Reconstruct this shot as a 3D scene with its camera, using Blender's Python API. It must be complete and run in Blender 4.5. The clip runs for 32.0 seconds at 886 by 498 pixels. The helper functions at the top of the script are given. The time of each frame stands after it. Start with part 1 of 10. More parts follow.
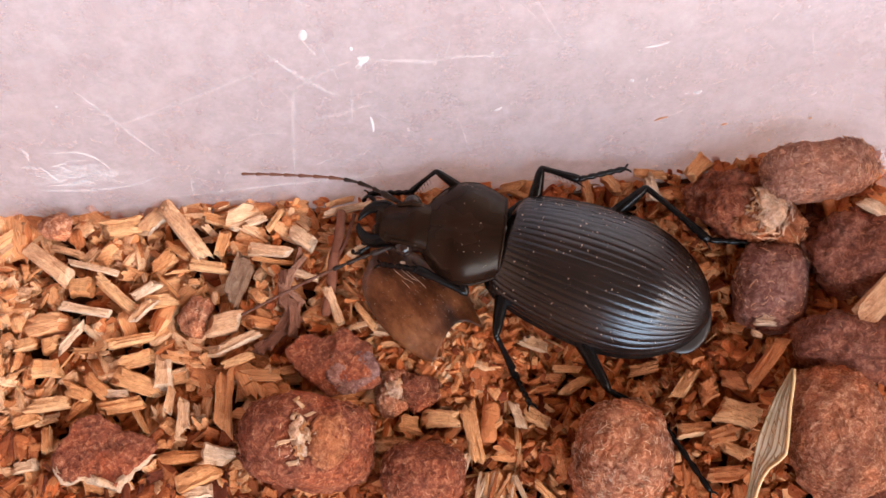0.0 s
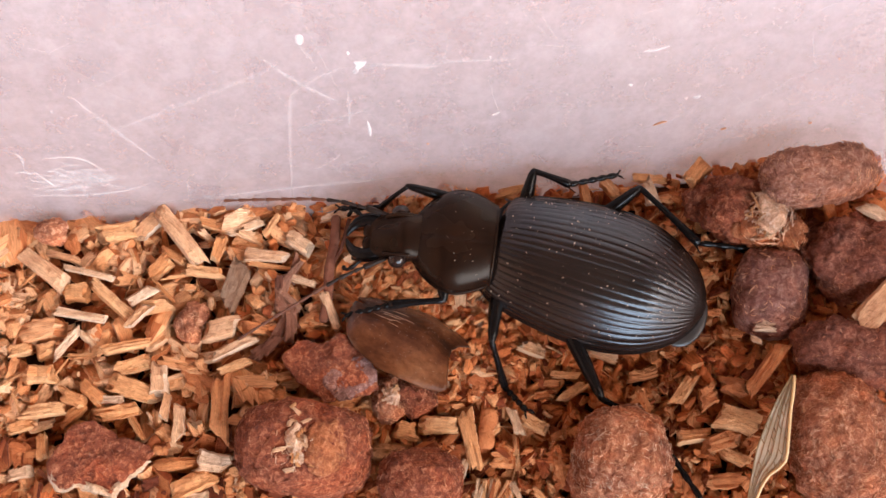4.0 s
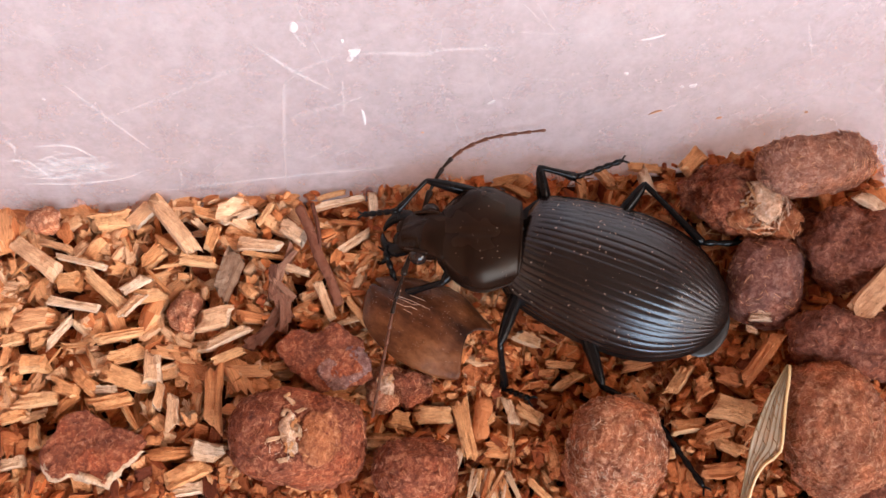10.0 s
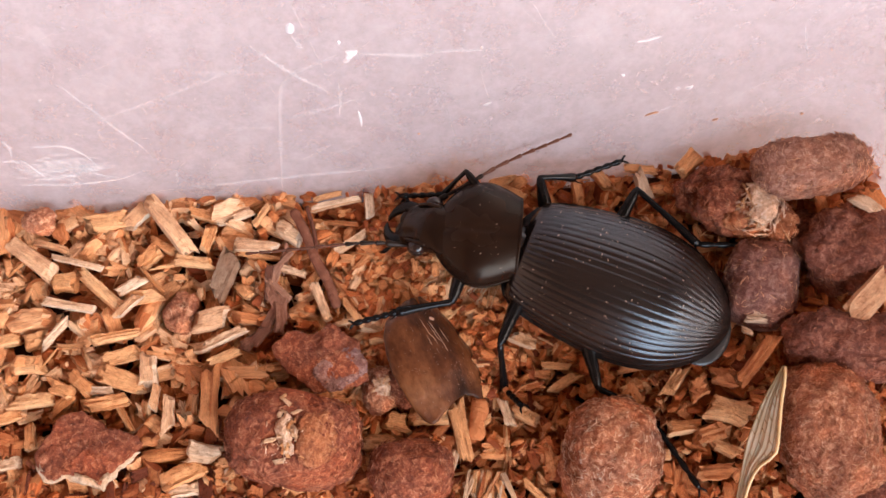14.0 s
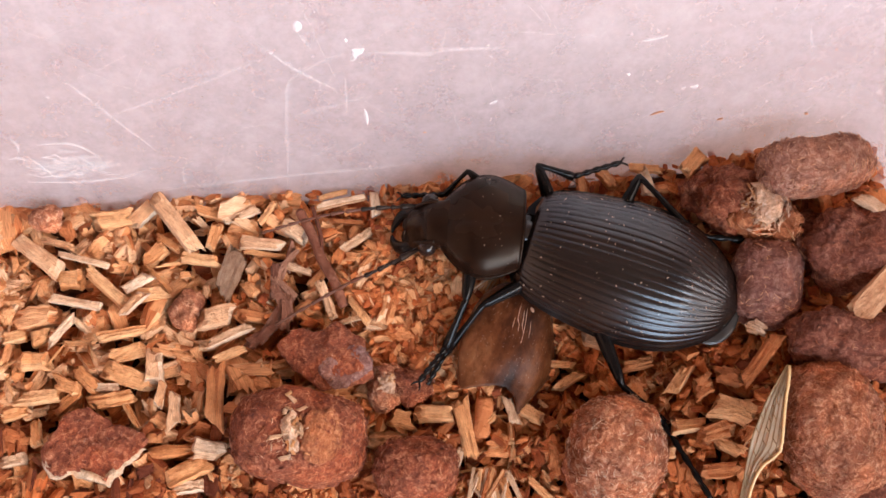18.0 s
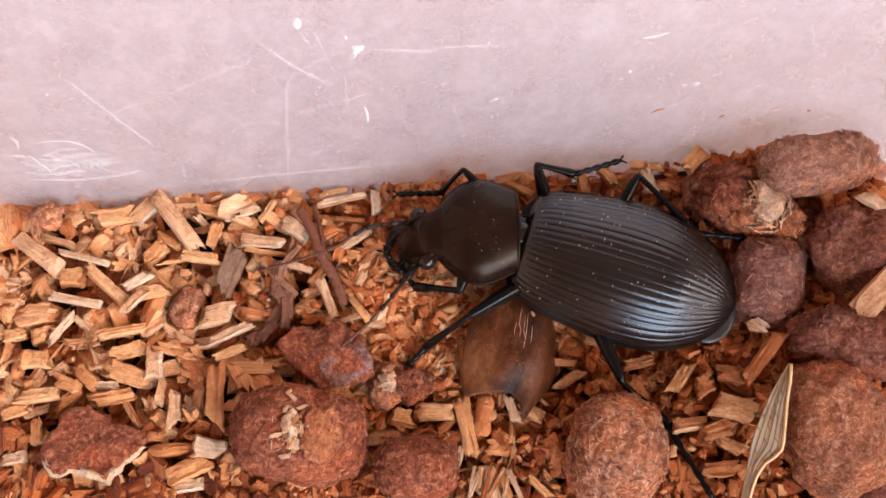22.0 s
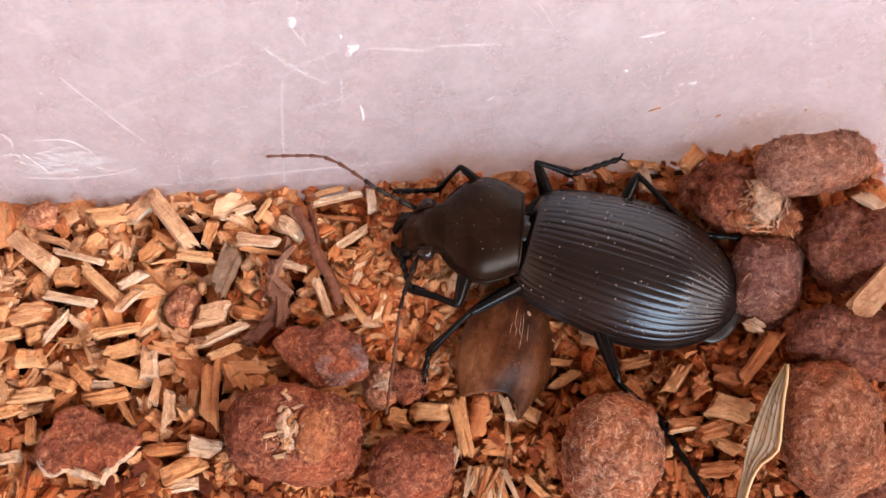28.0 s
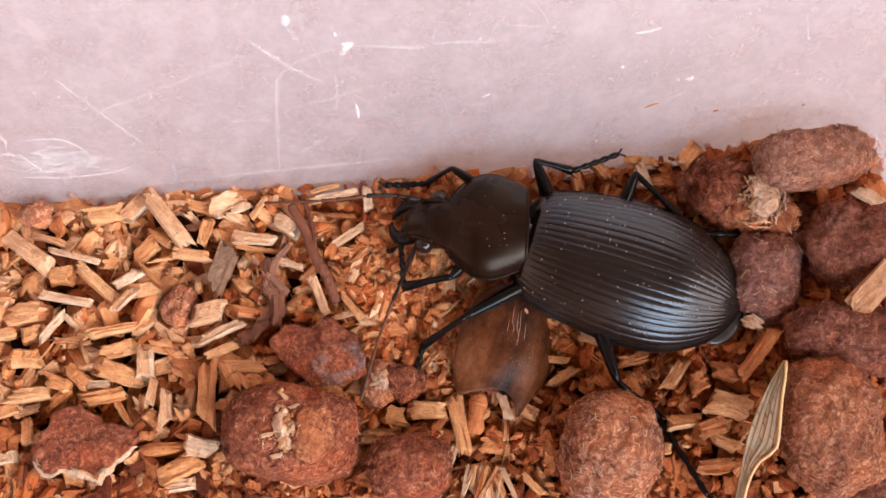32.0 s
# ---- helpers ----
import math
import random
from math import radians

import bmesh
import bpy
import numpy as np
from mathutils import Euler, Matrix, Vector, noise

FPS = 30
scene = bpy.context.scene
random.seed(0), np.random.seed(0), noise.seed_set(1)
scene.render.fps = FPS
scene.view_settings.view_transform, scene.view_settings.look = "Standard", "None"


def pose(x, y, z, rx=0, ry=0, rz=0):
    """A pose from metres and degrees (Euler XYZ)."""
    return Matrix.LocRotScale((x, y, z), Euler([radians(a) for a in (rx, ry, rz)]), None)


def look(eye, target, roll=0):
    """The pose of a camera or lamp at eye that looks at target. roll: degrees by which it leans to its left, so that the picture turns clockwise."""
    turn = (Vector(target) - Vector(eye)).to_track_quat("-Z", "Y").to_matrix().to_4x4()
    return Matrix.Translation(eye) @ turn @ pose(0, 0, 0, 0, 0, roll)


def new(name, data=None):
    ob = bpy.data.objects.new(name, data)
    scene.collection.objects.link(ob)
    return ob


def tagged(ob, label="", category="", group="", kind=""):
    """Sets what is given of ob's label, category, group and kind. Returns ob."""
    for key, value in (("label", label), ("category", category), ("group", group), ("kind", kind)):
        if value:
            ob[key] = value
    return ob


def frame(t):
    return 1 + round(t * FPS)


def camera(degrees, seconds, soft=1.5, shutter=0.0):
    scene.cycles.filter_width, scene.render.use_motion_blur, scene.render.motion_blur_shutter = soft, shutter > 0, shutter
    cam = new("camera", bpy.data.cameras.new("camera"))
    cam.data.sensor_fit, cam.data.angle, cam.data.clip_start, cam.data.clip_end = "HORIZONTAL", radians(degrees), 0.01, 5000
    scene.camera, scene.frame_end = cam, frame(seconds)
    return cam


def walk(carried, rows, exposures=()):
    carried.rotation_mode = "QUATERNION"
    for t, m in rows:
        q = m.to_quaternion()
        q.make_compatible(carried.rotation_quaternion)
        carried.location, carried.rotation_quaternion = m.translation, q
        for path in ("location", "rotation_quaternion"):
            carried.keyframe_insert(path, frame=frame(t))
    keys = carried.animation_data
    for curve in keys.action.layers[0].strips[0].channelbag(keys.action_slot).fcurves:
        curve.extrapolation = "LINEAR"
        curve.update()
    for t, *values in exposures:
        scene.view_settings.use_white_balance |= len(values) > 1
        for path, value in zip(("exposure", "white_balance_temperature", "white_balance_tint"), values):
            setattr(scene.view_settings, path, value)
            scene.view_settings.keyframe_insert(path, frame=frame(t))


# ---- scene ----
MM = 0.001

# ---- camera ----
cam = camera(39.0, 32.0, soft=1.5)
walk(cam, [
    (0, pose(0.0001946, -0.0328337, 0.1006966, 18.3349, 0.5235, 0.0152)),
    (0.5, pose(-0.000081, -0.0328674, 0.1006103, 18.0686, 0.4737, 0.0723)),
    (1, pose(0.0001499, -0.0328336, 0.1005293, 18.1212, 0.4975, 0.0764)),
    (1.5, pose(0.0004569, -0.0327271, 0.1009055, 18.8761, 0.4825, 0.0251)),
    (2, pose(0.0004399, -0.0322633, 0.1002712, 18.4314, 0.3785, -0.0293)),
    (2.5, pose(0.0001208, -0.0325677, 0.0999312, 18.0515, 0.4878, 0.1194)),
    (3, pose(0.0001078, -0.0329164, 0.1002635, 18.4354, 0.498, 0.0987)),
    (3.5, pose(0.0003669, -0.0326454, 0.1003924, 18.5211, 0.5312, 0.0231)),
    (5.5, pose(0.0001813, -0.0321518, 0.0987484, 17.6338, 0.3391, 0.0202)),
    (6, pose(0.0001391, -0.0323447, 0.098667, 17.5371, 0.3228, 0.084)),
    (6.5, pose(0.0003015, -0.0322511, 0.0990735, 17.9559, 0.3215, -0.0291)),
    (7, pose(0.0004096, -0.0322206, 0.0993648, 18.0828, 0.3997, -0.0367)),
    (7.5, pose(0.0003688, -0.032478, 0.0993332, 17.8803, 0.4038, 0.0161)),
    (8, pose(0.0004132, -0.0324297, 0.0993045, 17.7059, 0.4588, 0.0387)),
    (8.5, pose(0.0005229, -0.0321935, 0.0994077, 17.8732, 0.3018, -0.0257)),
    (9, pose(0.0001926, -0.0323418, 0.099673, 18.056, 0.2229, -0.0512)),
    (9.5, pose(0.0001138, -0.0323941, 0.0997122, 18.0614, 0.207, -0.0186)),
    (10, pose(0.0001674, -0.0322161, 0.0998004, 17.9093, 0.1571, -0.0346)),
    (10.5, pose(0.0001024, -0.0322312, 0.0997354, 17.775, 0.11, -0.009)),
    (11, pose(0.0000964, -0.0325324, 0.0998877, 18.1736, 0.1186, -0.0163)),
    (11.5, pose(0.0000701, -0.0323007, 0.0998565, 18.2491, -0.039, -0.0878)),
    (12, pose(-0.0000116, -0.0326224, 0.099992, 18.5545, -0.0883, -0.0987)),
    (12.5, pose(-0.0000049, -0.0324773, 0.0998751, 18.1173, -0.0599, -0.0695)),
    (13, pose(0.0000071, -0.0324404, 0.0998574, 17.997, 0.0039, 0.001)),
    (13.5, pose(0.0001225, -0.0322938, 0.0997737, 17.9349, -0.0221, -0.0163)),
    (14, pose(0.000055, -0.0320579, 0.0998717, 17.8691, -0.0837, -0.0685)),
    (14.5, pose(-0.0000272, -0.0324574, 0.1000437, 18.3536, -0.1638, -0.0962)),
    (16.5, pose(-0.0001062, -0.0324945, 0.1000696, 18.1608, -0.1061, 0.0427)),
    (17, pose(-0.0001951, -0.032612, 0.1002326, 18.5825, -0.1942, 0.0263)),
    (17.5, pose(-0.000297, -0.0325308, 0.1001893, 18.2148, -0.1309, 0.0648)),
    (18, pose(-0.0002125, -0.0326348, 0.1000223, 18.0778, -0.056, 0.1444)),
    (18.5, pose(-0.0001298, -0.0325829, 0.1000618, 18.0776, 0.0297, 0.1742)),
    (19, pose(-0.0001169, -0.0324737, 0.0999367, 18.0962, -0.0517, 0.0877)),
    (19.5, pose(-0.0002297, -0.0321684, 0.0999889, 17.9493, -0.1148, 0.0943)),
    (20, pose(-0.0001861, -0.0324214, 0.0999227, 17.9421, 0.0016, 0.1476)),
    (20.5, pose(0.000034, -0.0324302, 0.09993, 17.7754, 0.1315, 0.2158)),
    (21, pose(0.0001111, -0.0324034, 0.0997935, 17.5179, 0.1947, 0.2544)),
    (21.5, pose(0.0000157, -0.0325203, 0.0998087, 17.7854, 0.1623, 0.2296)),
    (22, pose(0.0000703, -0.0324554, 0.0997937, 17.9213, 0.1247, 0.2161)),
    (22.5, pose(0.0000895, -0.0324438, 0.0998094, 17.8783, 0.1009, 0.2007)),
    (23, pose(-0.0000849, -0.0325842, 0.0997818, 17.9194, 0.0351, 0.2282)),
    (23.5, pose(0.0001002, -0.0324994, 0.0998708, 17.8215, 0.1241, 0.2455)),
    (24, pose(0.0001512, -0.0324395, 0.0997427, 17.6797, 0.1212, 0.3164)),
    (24.5, pose(0.0001176, -0.0322283, 0.0998516, 17.8194, -0.008, 0.2778)),
    (25, pose(0.000072, -0.0324455, 0.0998252, 18.125, 0.0284, 0.2693)),
    (25.5, pose(-0.0001361, -0.0321339, 0.0998748, 17.9739, -0.0991, 0.2401)),
    (27.5, pose(0.0000909, -0.0319062, 0.0998162, 17.8395, -0.0694, 0.1895)),
    (28, pose(0.0002996, -0.0320951, 0.0995774, 17.7331, 0.0442, 0.2656)),
    (28.5, pose(0.0003886, -0.0321329, 0.0994448, 17.4398, 0.2163, 0.3643)),
    (29, pose(0.0002085, -0.0319479, 0.099646, 17.5562, 0.0965, 0.3445)),
    (29.5, pose(0.0004337, -0.0316533, 0.0996009, 17.6213, 0.0154, 0.2196)),
    (30, pose(0.00042, -0.0316683, 0.0995695, 17.7411, -0.0342, 0.1148)),
    (30.5, pose(0.0004721, -0.0313874, 0.0995759, 17.6891, -0.0344, 0.0448)),
    (31, pose(0.0004138, -0.0315681, 0.0995554, 17.6273, 0.0461, 0.0204)),
    (31.5, pose(0.0004472, -0.0317438, 0.0994901, 17.6819, 0.1015, 0.0377)),
    (32, pose(0.0007453, -0.0313728, 0.0993259, 17.2682, 0.2376, -0.0009)),
])

# ---- world, window light and added fill ----
world = bpy.data.worlds.new("sky")
scene.world = world
world.use_nodes = True
wn = world.node_tree
sky = wn.nodes.new("ShaderNodeTexSky")
sky.sky_type, sky.sun_disc = "NISHITA", False
sky.sun_elevation, sky.sun_rotation = radians(40), radians(150)
wn.links.new(sky.outputs[0], wn.nodes["Background"].inputs[0])
wn.nodes["Background"].inputs[1].default_value = 0.12


def window_light(name, m, sx, sy, watts, colour):
    """An area lamp in a wall opening: the sky's light, or added fill."""
    lamp = bpy.data.lights.new(name, "AREA")
    lamp.shape, lamp.size, lamp.size_y, lamp.energy, lamp.color = "RECTANGLE", sx, sy, watts, colour
    ob = new(name, lamp)
    ob.matrix_world = m
    return ob


window_light("window_light", look((1.39, -0.7, 0.85), (0, -0.3, 0.0)), 1.1, 1.1, 48, (1.0, 0.87, 0.77))
# added north fill, no known window: lifts the back chips and milky wall
window_light("window_light", look((0.55, 1.39, 0.85), (0.1, 0, 0.0)), 1.15, 1.05, 10.5, (1.0, 0.83, 0.68))
window_light("window_light", look((0.58, -1.39, 0.8), (0.15, 0, 0.1)), 1.36, 1.1, 50, (0.68, 0.83, 1.0))


# ---- materials ----
def material(name, colour, rough=0.6, metal=0.0, spec=0.5):
    m = bpy.data.materials.new(name)
    m.use_nodes = True
    b = m.node_tree.nodes["Principled BSDF"]
    b.inputs["Base Color"].default_value = (*colour, 1)
    b.inputs["Roughness"].default_value = rough
    b.inputs["Metallic"].default_value = metal
    b.inputs["Specular IOR Level"].default_value = spec
    return m


def node(m, kind, **values):
    n = m.node_tree.nodes.new(kind)
    for k, v in values.items():
        n.inputs[k].default_value = v
    return n


def link(m, a, b):
    m.node_tree.links.new(a, b)


def base(m):
    return m.node_tree.nodes["Principled BSDF"]


def ramp(m, fac, stops):
    n = m.node_tree.nodes.new("ShaderNodeValToRGB")
    e = n.color_ramp.elements
    while len(e) < len(stops):
        e.new(0.5)
    for el, (p, c) in zip(e, stops):
        el.position, el.color = p, (*c, 1)
    link(m, fac, n.inputs[0])
    return n.outputs[0]


def coords(m, which="Object", scale=(1, 1, 1)):
    t = m.node_tree.nodes.new("ShaderNodeTexCoord")
    v = m.node_tree.nodes.new("ShaderNodeVectorMath")
    v.operation = "MULTIPLY"
    v.inputs[1].default_value = scale
    link(m, t.outputs[which], v.inputs[0])
    return v.outputs[0]


def noise_of(m, vec, scale, detail=4.0, rough=0.6):
    n = node(m, "ShaderNodeTexNoise", Scale=scale, Detail=detail, Roughness=rough)
    link(m, vec, n.inputs["Vector"])
    return n.outputs["Fac"]


def maths(m, op, a, b):
    n = m.node_tree.nodes.new("ShaderNodeMath")
    n.operation = op
    for i, v in enumerate((a, b)):
        if isinstance(v, (int, float)):
            n.inputs[i].default_value = v
        else:
            link(m, v, n.inputs[i])
    return n.outputs[0]


def mixed(m, fac, a, b, how="MIX"):
    n = m.node_tree.nodes.new("ShaderNodeMix")
    n.data_type, n.blend_type = "RGBA", how
    for i, v in ((0, fac), (6, a), (7, b)):
        if isinstance(v, (int, float)):
            n.inputs[i].default_value = v
        elif isinstance(v, tuple):
            n.inputs[i].default_value = (*v, 1)
        else:
            link(m, v, n.inputs[i])
    return n.outputs[2]


def bump(m, height, strength, distance):
    n = node(m, "ShaderNodeBump", Strength=strength, Distance=distance)
    link(m, height, n.inputs["Height"])
    link(m, n.outputs[0], base(m).inputs["Normal"])


def wood_material(name, dark, middle, light, pale):
    """Split wood: a tone for each piece, grain along its length, darker weathered blotches."""
    m = material(name, middle, 0.75, spec=0.25)
    info, geo = m.node_tree.nodes.new("ShaderNodeObjectInfo"), m.node_tree.nodes.new("ShaderNodeNewGeometry")
    tone = maths(m, "FRACT", maths(m, "ADD", info.outputs["Random"], geo.outputs["Random Per Island"]), 0.0)
    plain = ramp(m, tone, ((0.0, dark), (0.22, middle), (0.6, light), (1.0, pale)))
    uv = coords(m, "UV", (3.0, 42.0, 1.0))
    shift = m.node_tree.nodes.new("ShaderNodeVectorMath")
    shift.operation = "ADD"
    link(m, uv, shift.inputs[0])
    link(m, maths(m, "MULTIPLY", tone, 57.0), shift.inputs[1])
    grain = noise_of(m, shift.outputs[0], 1.0, 5.0, 0.65)
    streak = ramp(m, grain, ((0.3, (0.6, 0.48, 0.42)), (0.5, (1, 1, 1)), (0.74, (1.16, 1.14, 1.12))))
    crack = m.node_tree.nodes.new("ShaderNodeVectorMath")
    crack.operation = "MULTIPLY"
    crack.inputs[1].default_value = (0.8, 0.36, 1.0)
    link(m, shift.outputs[0], crack.inputs[0])
    split = noise_of(m, crack.outputs[0], 1.0, 3.0, 0.6)
    lines = ramp(m, split, ((0.0, (1, 1, 1)), (0.44, (1, 1, 1)), (0.485, (0.42, 0.27, 0.2)), (0.53, (1, 1, 1)), (1.0, (1.08, 1.1, 1.12))))
    body = mixed(m, 0.35, mixed(m, 0.65, plain, streak, "MULTIPLY"), lines, "MULTIPLY")
    blot = noise_of(m, coords(m), 420.0, 5.0, 0.65)
    spots = ramp(m, blot, ((0.34, (0.62, 0.45, 0.36)), (0.52, (1, 1, 1))))
    link(m, mixed(m, 0.7, body, spots, "MULTIPLY"), base(m).inputs["Base Color"])
    fuzz = noise_of(m, coords(m), 2600.0, 3.0, 0.7)
    bump(m, maths(m, "ADD", maths(m, "ADD", maths(m, "MULTIPLY", grain, 0.45), maths(m, "MULTIPLY", blot, 0.7)), maths(m, "MULTIPLY", fuzz, 0.8)), 1.0, 0.0004)
    return m


M_CHIP = wood_material("dry_wood", (0.52, 0.15, 0.049), (0.78, 0.31, 0.12), (0.88, 0.435, 0.2), (0.94, 0.6, 0.365))
# damp wood on the right; on the left it paints shade in the gaps
M_DAMP_AND_GAP = wood_material("damp_and_gap_shade_wood", (0.28, 0.058, 0.019), (0.6, 0.15, 0.04), (0.77, 0.252, 0.08), (0.9, 0.445, 0.2))
# damp wood darkened further: shade at the front left put into its colour
M_FRONT_SHADE = wood_material("front_shade_wood", (0.13, 0.026, 0.009), (0.3, 0.07, 0.02), (0.44, 0.122, 0.036), (0.58, 0.22, 0.08))
M_PALE = wood_material("pale_wood", (0.8, 0.42, 0.215), (0.83, 0.485, 0.28), (0.87, 0.575, 0.37), (0.9, 0.66, 0.47))
M_TAN = wood_material("tan_wood", (0.75, 0.295, 0.108), (0.82, 0.37, 0.152), (0.87, 0.44, 0.198), (0.91, 0.51, 0.255))
M_RED = wood_material("red_wood", (0.55, 0.18, 0.062), (0.64, 0.225, 0.08), (0.71, 0.275, 0.105), (0.78, 0.33, 0.135))
M_BARK = wood_material("grey_bark", (0.2, 0.105, 0.066), (0.27, 0.15, 0.095), (0.33, 0.195, 0.125), (0.38, 0.24, 0.16))
M_TWIG = wood_material("twig_bark", (0.15, 0.052, 0.03), (0.23, 0.088, 0.052), (0.3, 0.128, 0.08), (0.4, 0.2, 0.13))

M_STICK = wood_material("stick_bark", (0.11, 0.033, 0.018), (0.16, 0.05, 0.027), (0.21, 0.07, 0.038), (0.28, 0.11, 0.065))
# crumbled ground, its colour lowered to deepen the shade between chips
M_SOIL = material("crumbled_bedding", (0.1, 0.035, 0.015), 0.95, spec=0.1)
c = noise_of(M_SOIL, coords(M_SOIL), 900.0, 6.0, 0.75)
link(M_SOIL, ramp(M_SOIL, c, ((0.3, (0.02, 0.007, 0.004)), (0.55, (0.09, 0.028, 0.012)), (0.8, (0.24, 0.09, 0.035)))), base(M_SOIL).inputs["Base Color"])
bump(M_SOIL, c, 1.0, 0.0006)


def pellet_material(name, dark, middle, light):
    """Pressed fibre: fine matted strands and purplish-brown patches."""
    m = material(name, middle, 0.65, spec=0.3)
    vec = coords(m)
    twist = node(m, "ShaderNodeTexNoise", Scale=900.0, Detail=3.0, Roughness=0.6)
    link(m, vec, twist.inputs["Vector"])
    w = m.node_tree.nodes.new("ShaderNodeVectorMath")
    w.operation = "MULTIPLY_ADD"
    link(m, twist.outputs["Color"], w.inputs[0])
    w.inputs[1].default_value = (0.0016, 0.0016, 0.0016)
    link(m, vec, w.inputs[2])
    fibre = noise_of(m, w.outputs[0], 2300.0, 5.0, 0.75)
    crumb = noise_of(m, vec, 750.0, 5.0, 0.7)
    patch = noise_of(m, vec, 230.0, 4.0, 0.6)
    fine = ramp(m, fibre, ((0.3, dark), (0.5, middle), (0.7, light)))
    pits = ramp(m, crumb, ((0.34, (0.58, 0.5, 0.48)), (0.48, (1, 1, 1)), (0.7, (1.2, 1.18, 1.15))))
    tint = ramp(m, patch, ((0.32, (0.8, 0.78, 0.88)), (0.5, (1, 1, 1)), (0.68, (1.3, 1.05, 0.85))))
    body = mixed(m, 0.85, fine, pits, "MULTIPLY")
    link(m, mixed(m, 0.9, body, tint, "MULTIPLY"), base(m).inputs["Base Color"])
    bump(m, maths(m, "ADD", maths(m, "MULTIPLY", fibre, 0.7), maths(m, "MULTIPLY", crumb, 0.6)), 1.0, 0.0005)
    return m


M_PELLET = pellet_material("red_brown_fibre", (0.1, 0.019, 0.008), (0.28, 0.067, 0.028), (0.62, 0.25, 0.128))
M_PELLET_DARK = pellet_material("dark_fibre", (0.08, 0.022, 0.013), (0.25, 0.075, 0.042), (0.52, 0.23, 0.145))
M_PELLET_GREY = pellet_material("grey_brown_fibre", (0.19, 0.06, 0.036), (0.43, 0.18, 0.11), (0.68, 0.4, 0.28))
M_ORANGE = pellet_material("orange_fibre", (0.17, 0.046, 0.018), (0.42, 0.13, 0.05), (0.7, 0.32, 0.15))
M_PELLET_WARM = pellet_material("warm_fibre", (0.2, 0.05, 0.022), (0.5, 0.175, 0.085), (0.88, 0.5, 0.3))
M_CRUST = pellet_material("grey_crust", (0.12, 0.038, 0.027), (0.29, 0.115, 0.082), (0.52, 0.29, 0.22))
M_LAVENDER = pellet_material("lavender_crust", (0.13, 0.05, 0.042), (0.26, 0.125, 0.108), (0.48, 0.31, 0.28))
M_RIM = pellet_material("torn_fibre", (0.4, 0.25, 0.16), (0.62, 0.42, 0.28), (0.8, 0.62, 0.46))
M_STRAW = pellet_material("straw_fibre", (0.5, 0.24, 0.13), (0.78, 0.47, 0.3), (0.95, 0.74, 0.56))
M_FUZZ = pellet_material("pale_fuzz", (0.5, 0.2, 0.1), (0.72, 0.36, 0.2), (0.88, 0.56, 0.38))


def shell_material(name, colour, warm, rough, spec=0.5):
    """Beetle cuticle: nearly black, satin, with faint brown cloud and fine shagreen."""
    m = material(name, colour, rough, spec=spec)
    vec = coords(m)
    cloud = noise_of(m, vec, 180.0, 3.0)
    link(m, ramp(m, cloud, ((0.35, colour), (0.7, warm))), base(m).inputs["Base Color"])
    shag = noise_of(m, vec, 5200.0, 2.0)
    link(m, maths(m, "MULTIPLY_ADD", cloud, 0.16), base(m).inputs["Roughness"])
    base(m).inputs["Roughness"].links[0].from_node.inputs[2].default_value = rough - 0.06
    bump(m, maths(m, "ADD", shag, maths(m, "MULTIPLY", cloud, 0.5)), 0.12, 0.00005)
    return m


M_ELYTRA = shell_material("elytra_cuticle", (0.008, 0.0046, 0.0036), (0.016, 0.0085, 0.006), 0.22, 0.6)
base(M_ELYTRA).inputs["Specular Tint"].default_value = (0.88, 0.93, 1.0, 1)  # blue of the window's reflection put into the tint
M_SHELL = shell_material("thorax_cuticle", (0.008, 0.0035, 0.0022), (0.018, 0.0075, 0.0042), 0.25, 0.2)
base(M_SHELL).inputs["Specular Tint"].default_value = (1.0, 0.78, 0.62, 1)  # warm reflections of the surroundings painted in as a brown tint
M_LEG = shell_material("leg_cuticle", (0.005, 0.004, 0.004), (0.006, 0.0042, 0.004), 0.15, 0.17)
M_TAIL = shell_material("tail_cuticle", (0.018, 0.014, 0.012), (0.05, 0.042, 0.038), 0.3, 0.5)
M_EYE = material("eye", (0.018, 0.009, 0.007), 0.09, spec=0.4)
M_ANTENNA = material("antenna", (0.1, 0.034, 0.018), 0.45, spec=0.25)
M_ANTENNA_BASE = material("antenna_base", (0.018, 0.009, 0.006), 0.3, spec=0.15)
M_DUST = material("dust", (0.32, 0.22, 0.16), 0.9)

M_HUSK = material("husk", (0.25, 0.1, 0.045), 0.42, spec=0.22)
v = noise_of(M_HUSK, coords(M_HUSK, "Object", (0.5, 1.0, 1.0)), 190.0, 6.0, 0.68)
v2 = noise_of(M_HUSK, coords(M_HUSK), 1700.0, 4.0, 0.7)
cloud = ramp(M_HUSK, v, ((0.36, (0.02, 0.005, 0.002)), (0.46, (0.065, 0.017, 0.005)), (0.57, (0.14, 0.043, 0.014)), (0.7, (0.24, 0.1, 0.042))))
speck = ramp(M_HUSK, v2, ((0.32, (0.7, 0.6, 0.55)), (0.5, (1, 1, 1)), (0.66, (1.25, 1.2, 1.15))))
link(M_HUSK, mixed(M_HUSK, 0.7, cloud, speck, "MULTIPLY"), base(M_HUSK).inputs["Base Color"])
base(M_HUSK).inputs["Transmission Weight"].default_value = 0.14
base(M_HUSK).inputs["IOR"].default_value = 1.4
bump(M_HUSK, maths(M_HUSK, "ADD", v, maths(M_HUSK, "MULTIPLY", v2, 0.4)), 0.5, 0.0004)

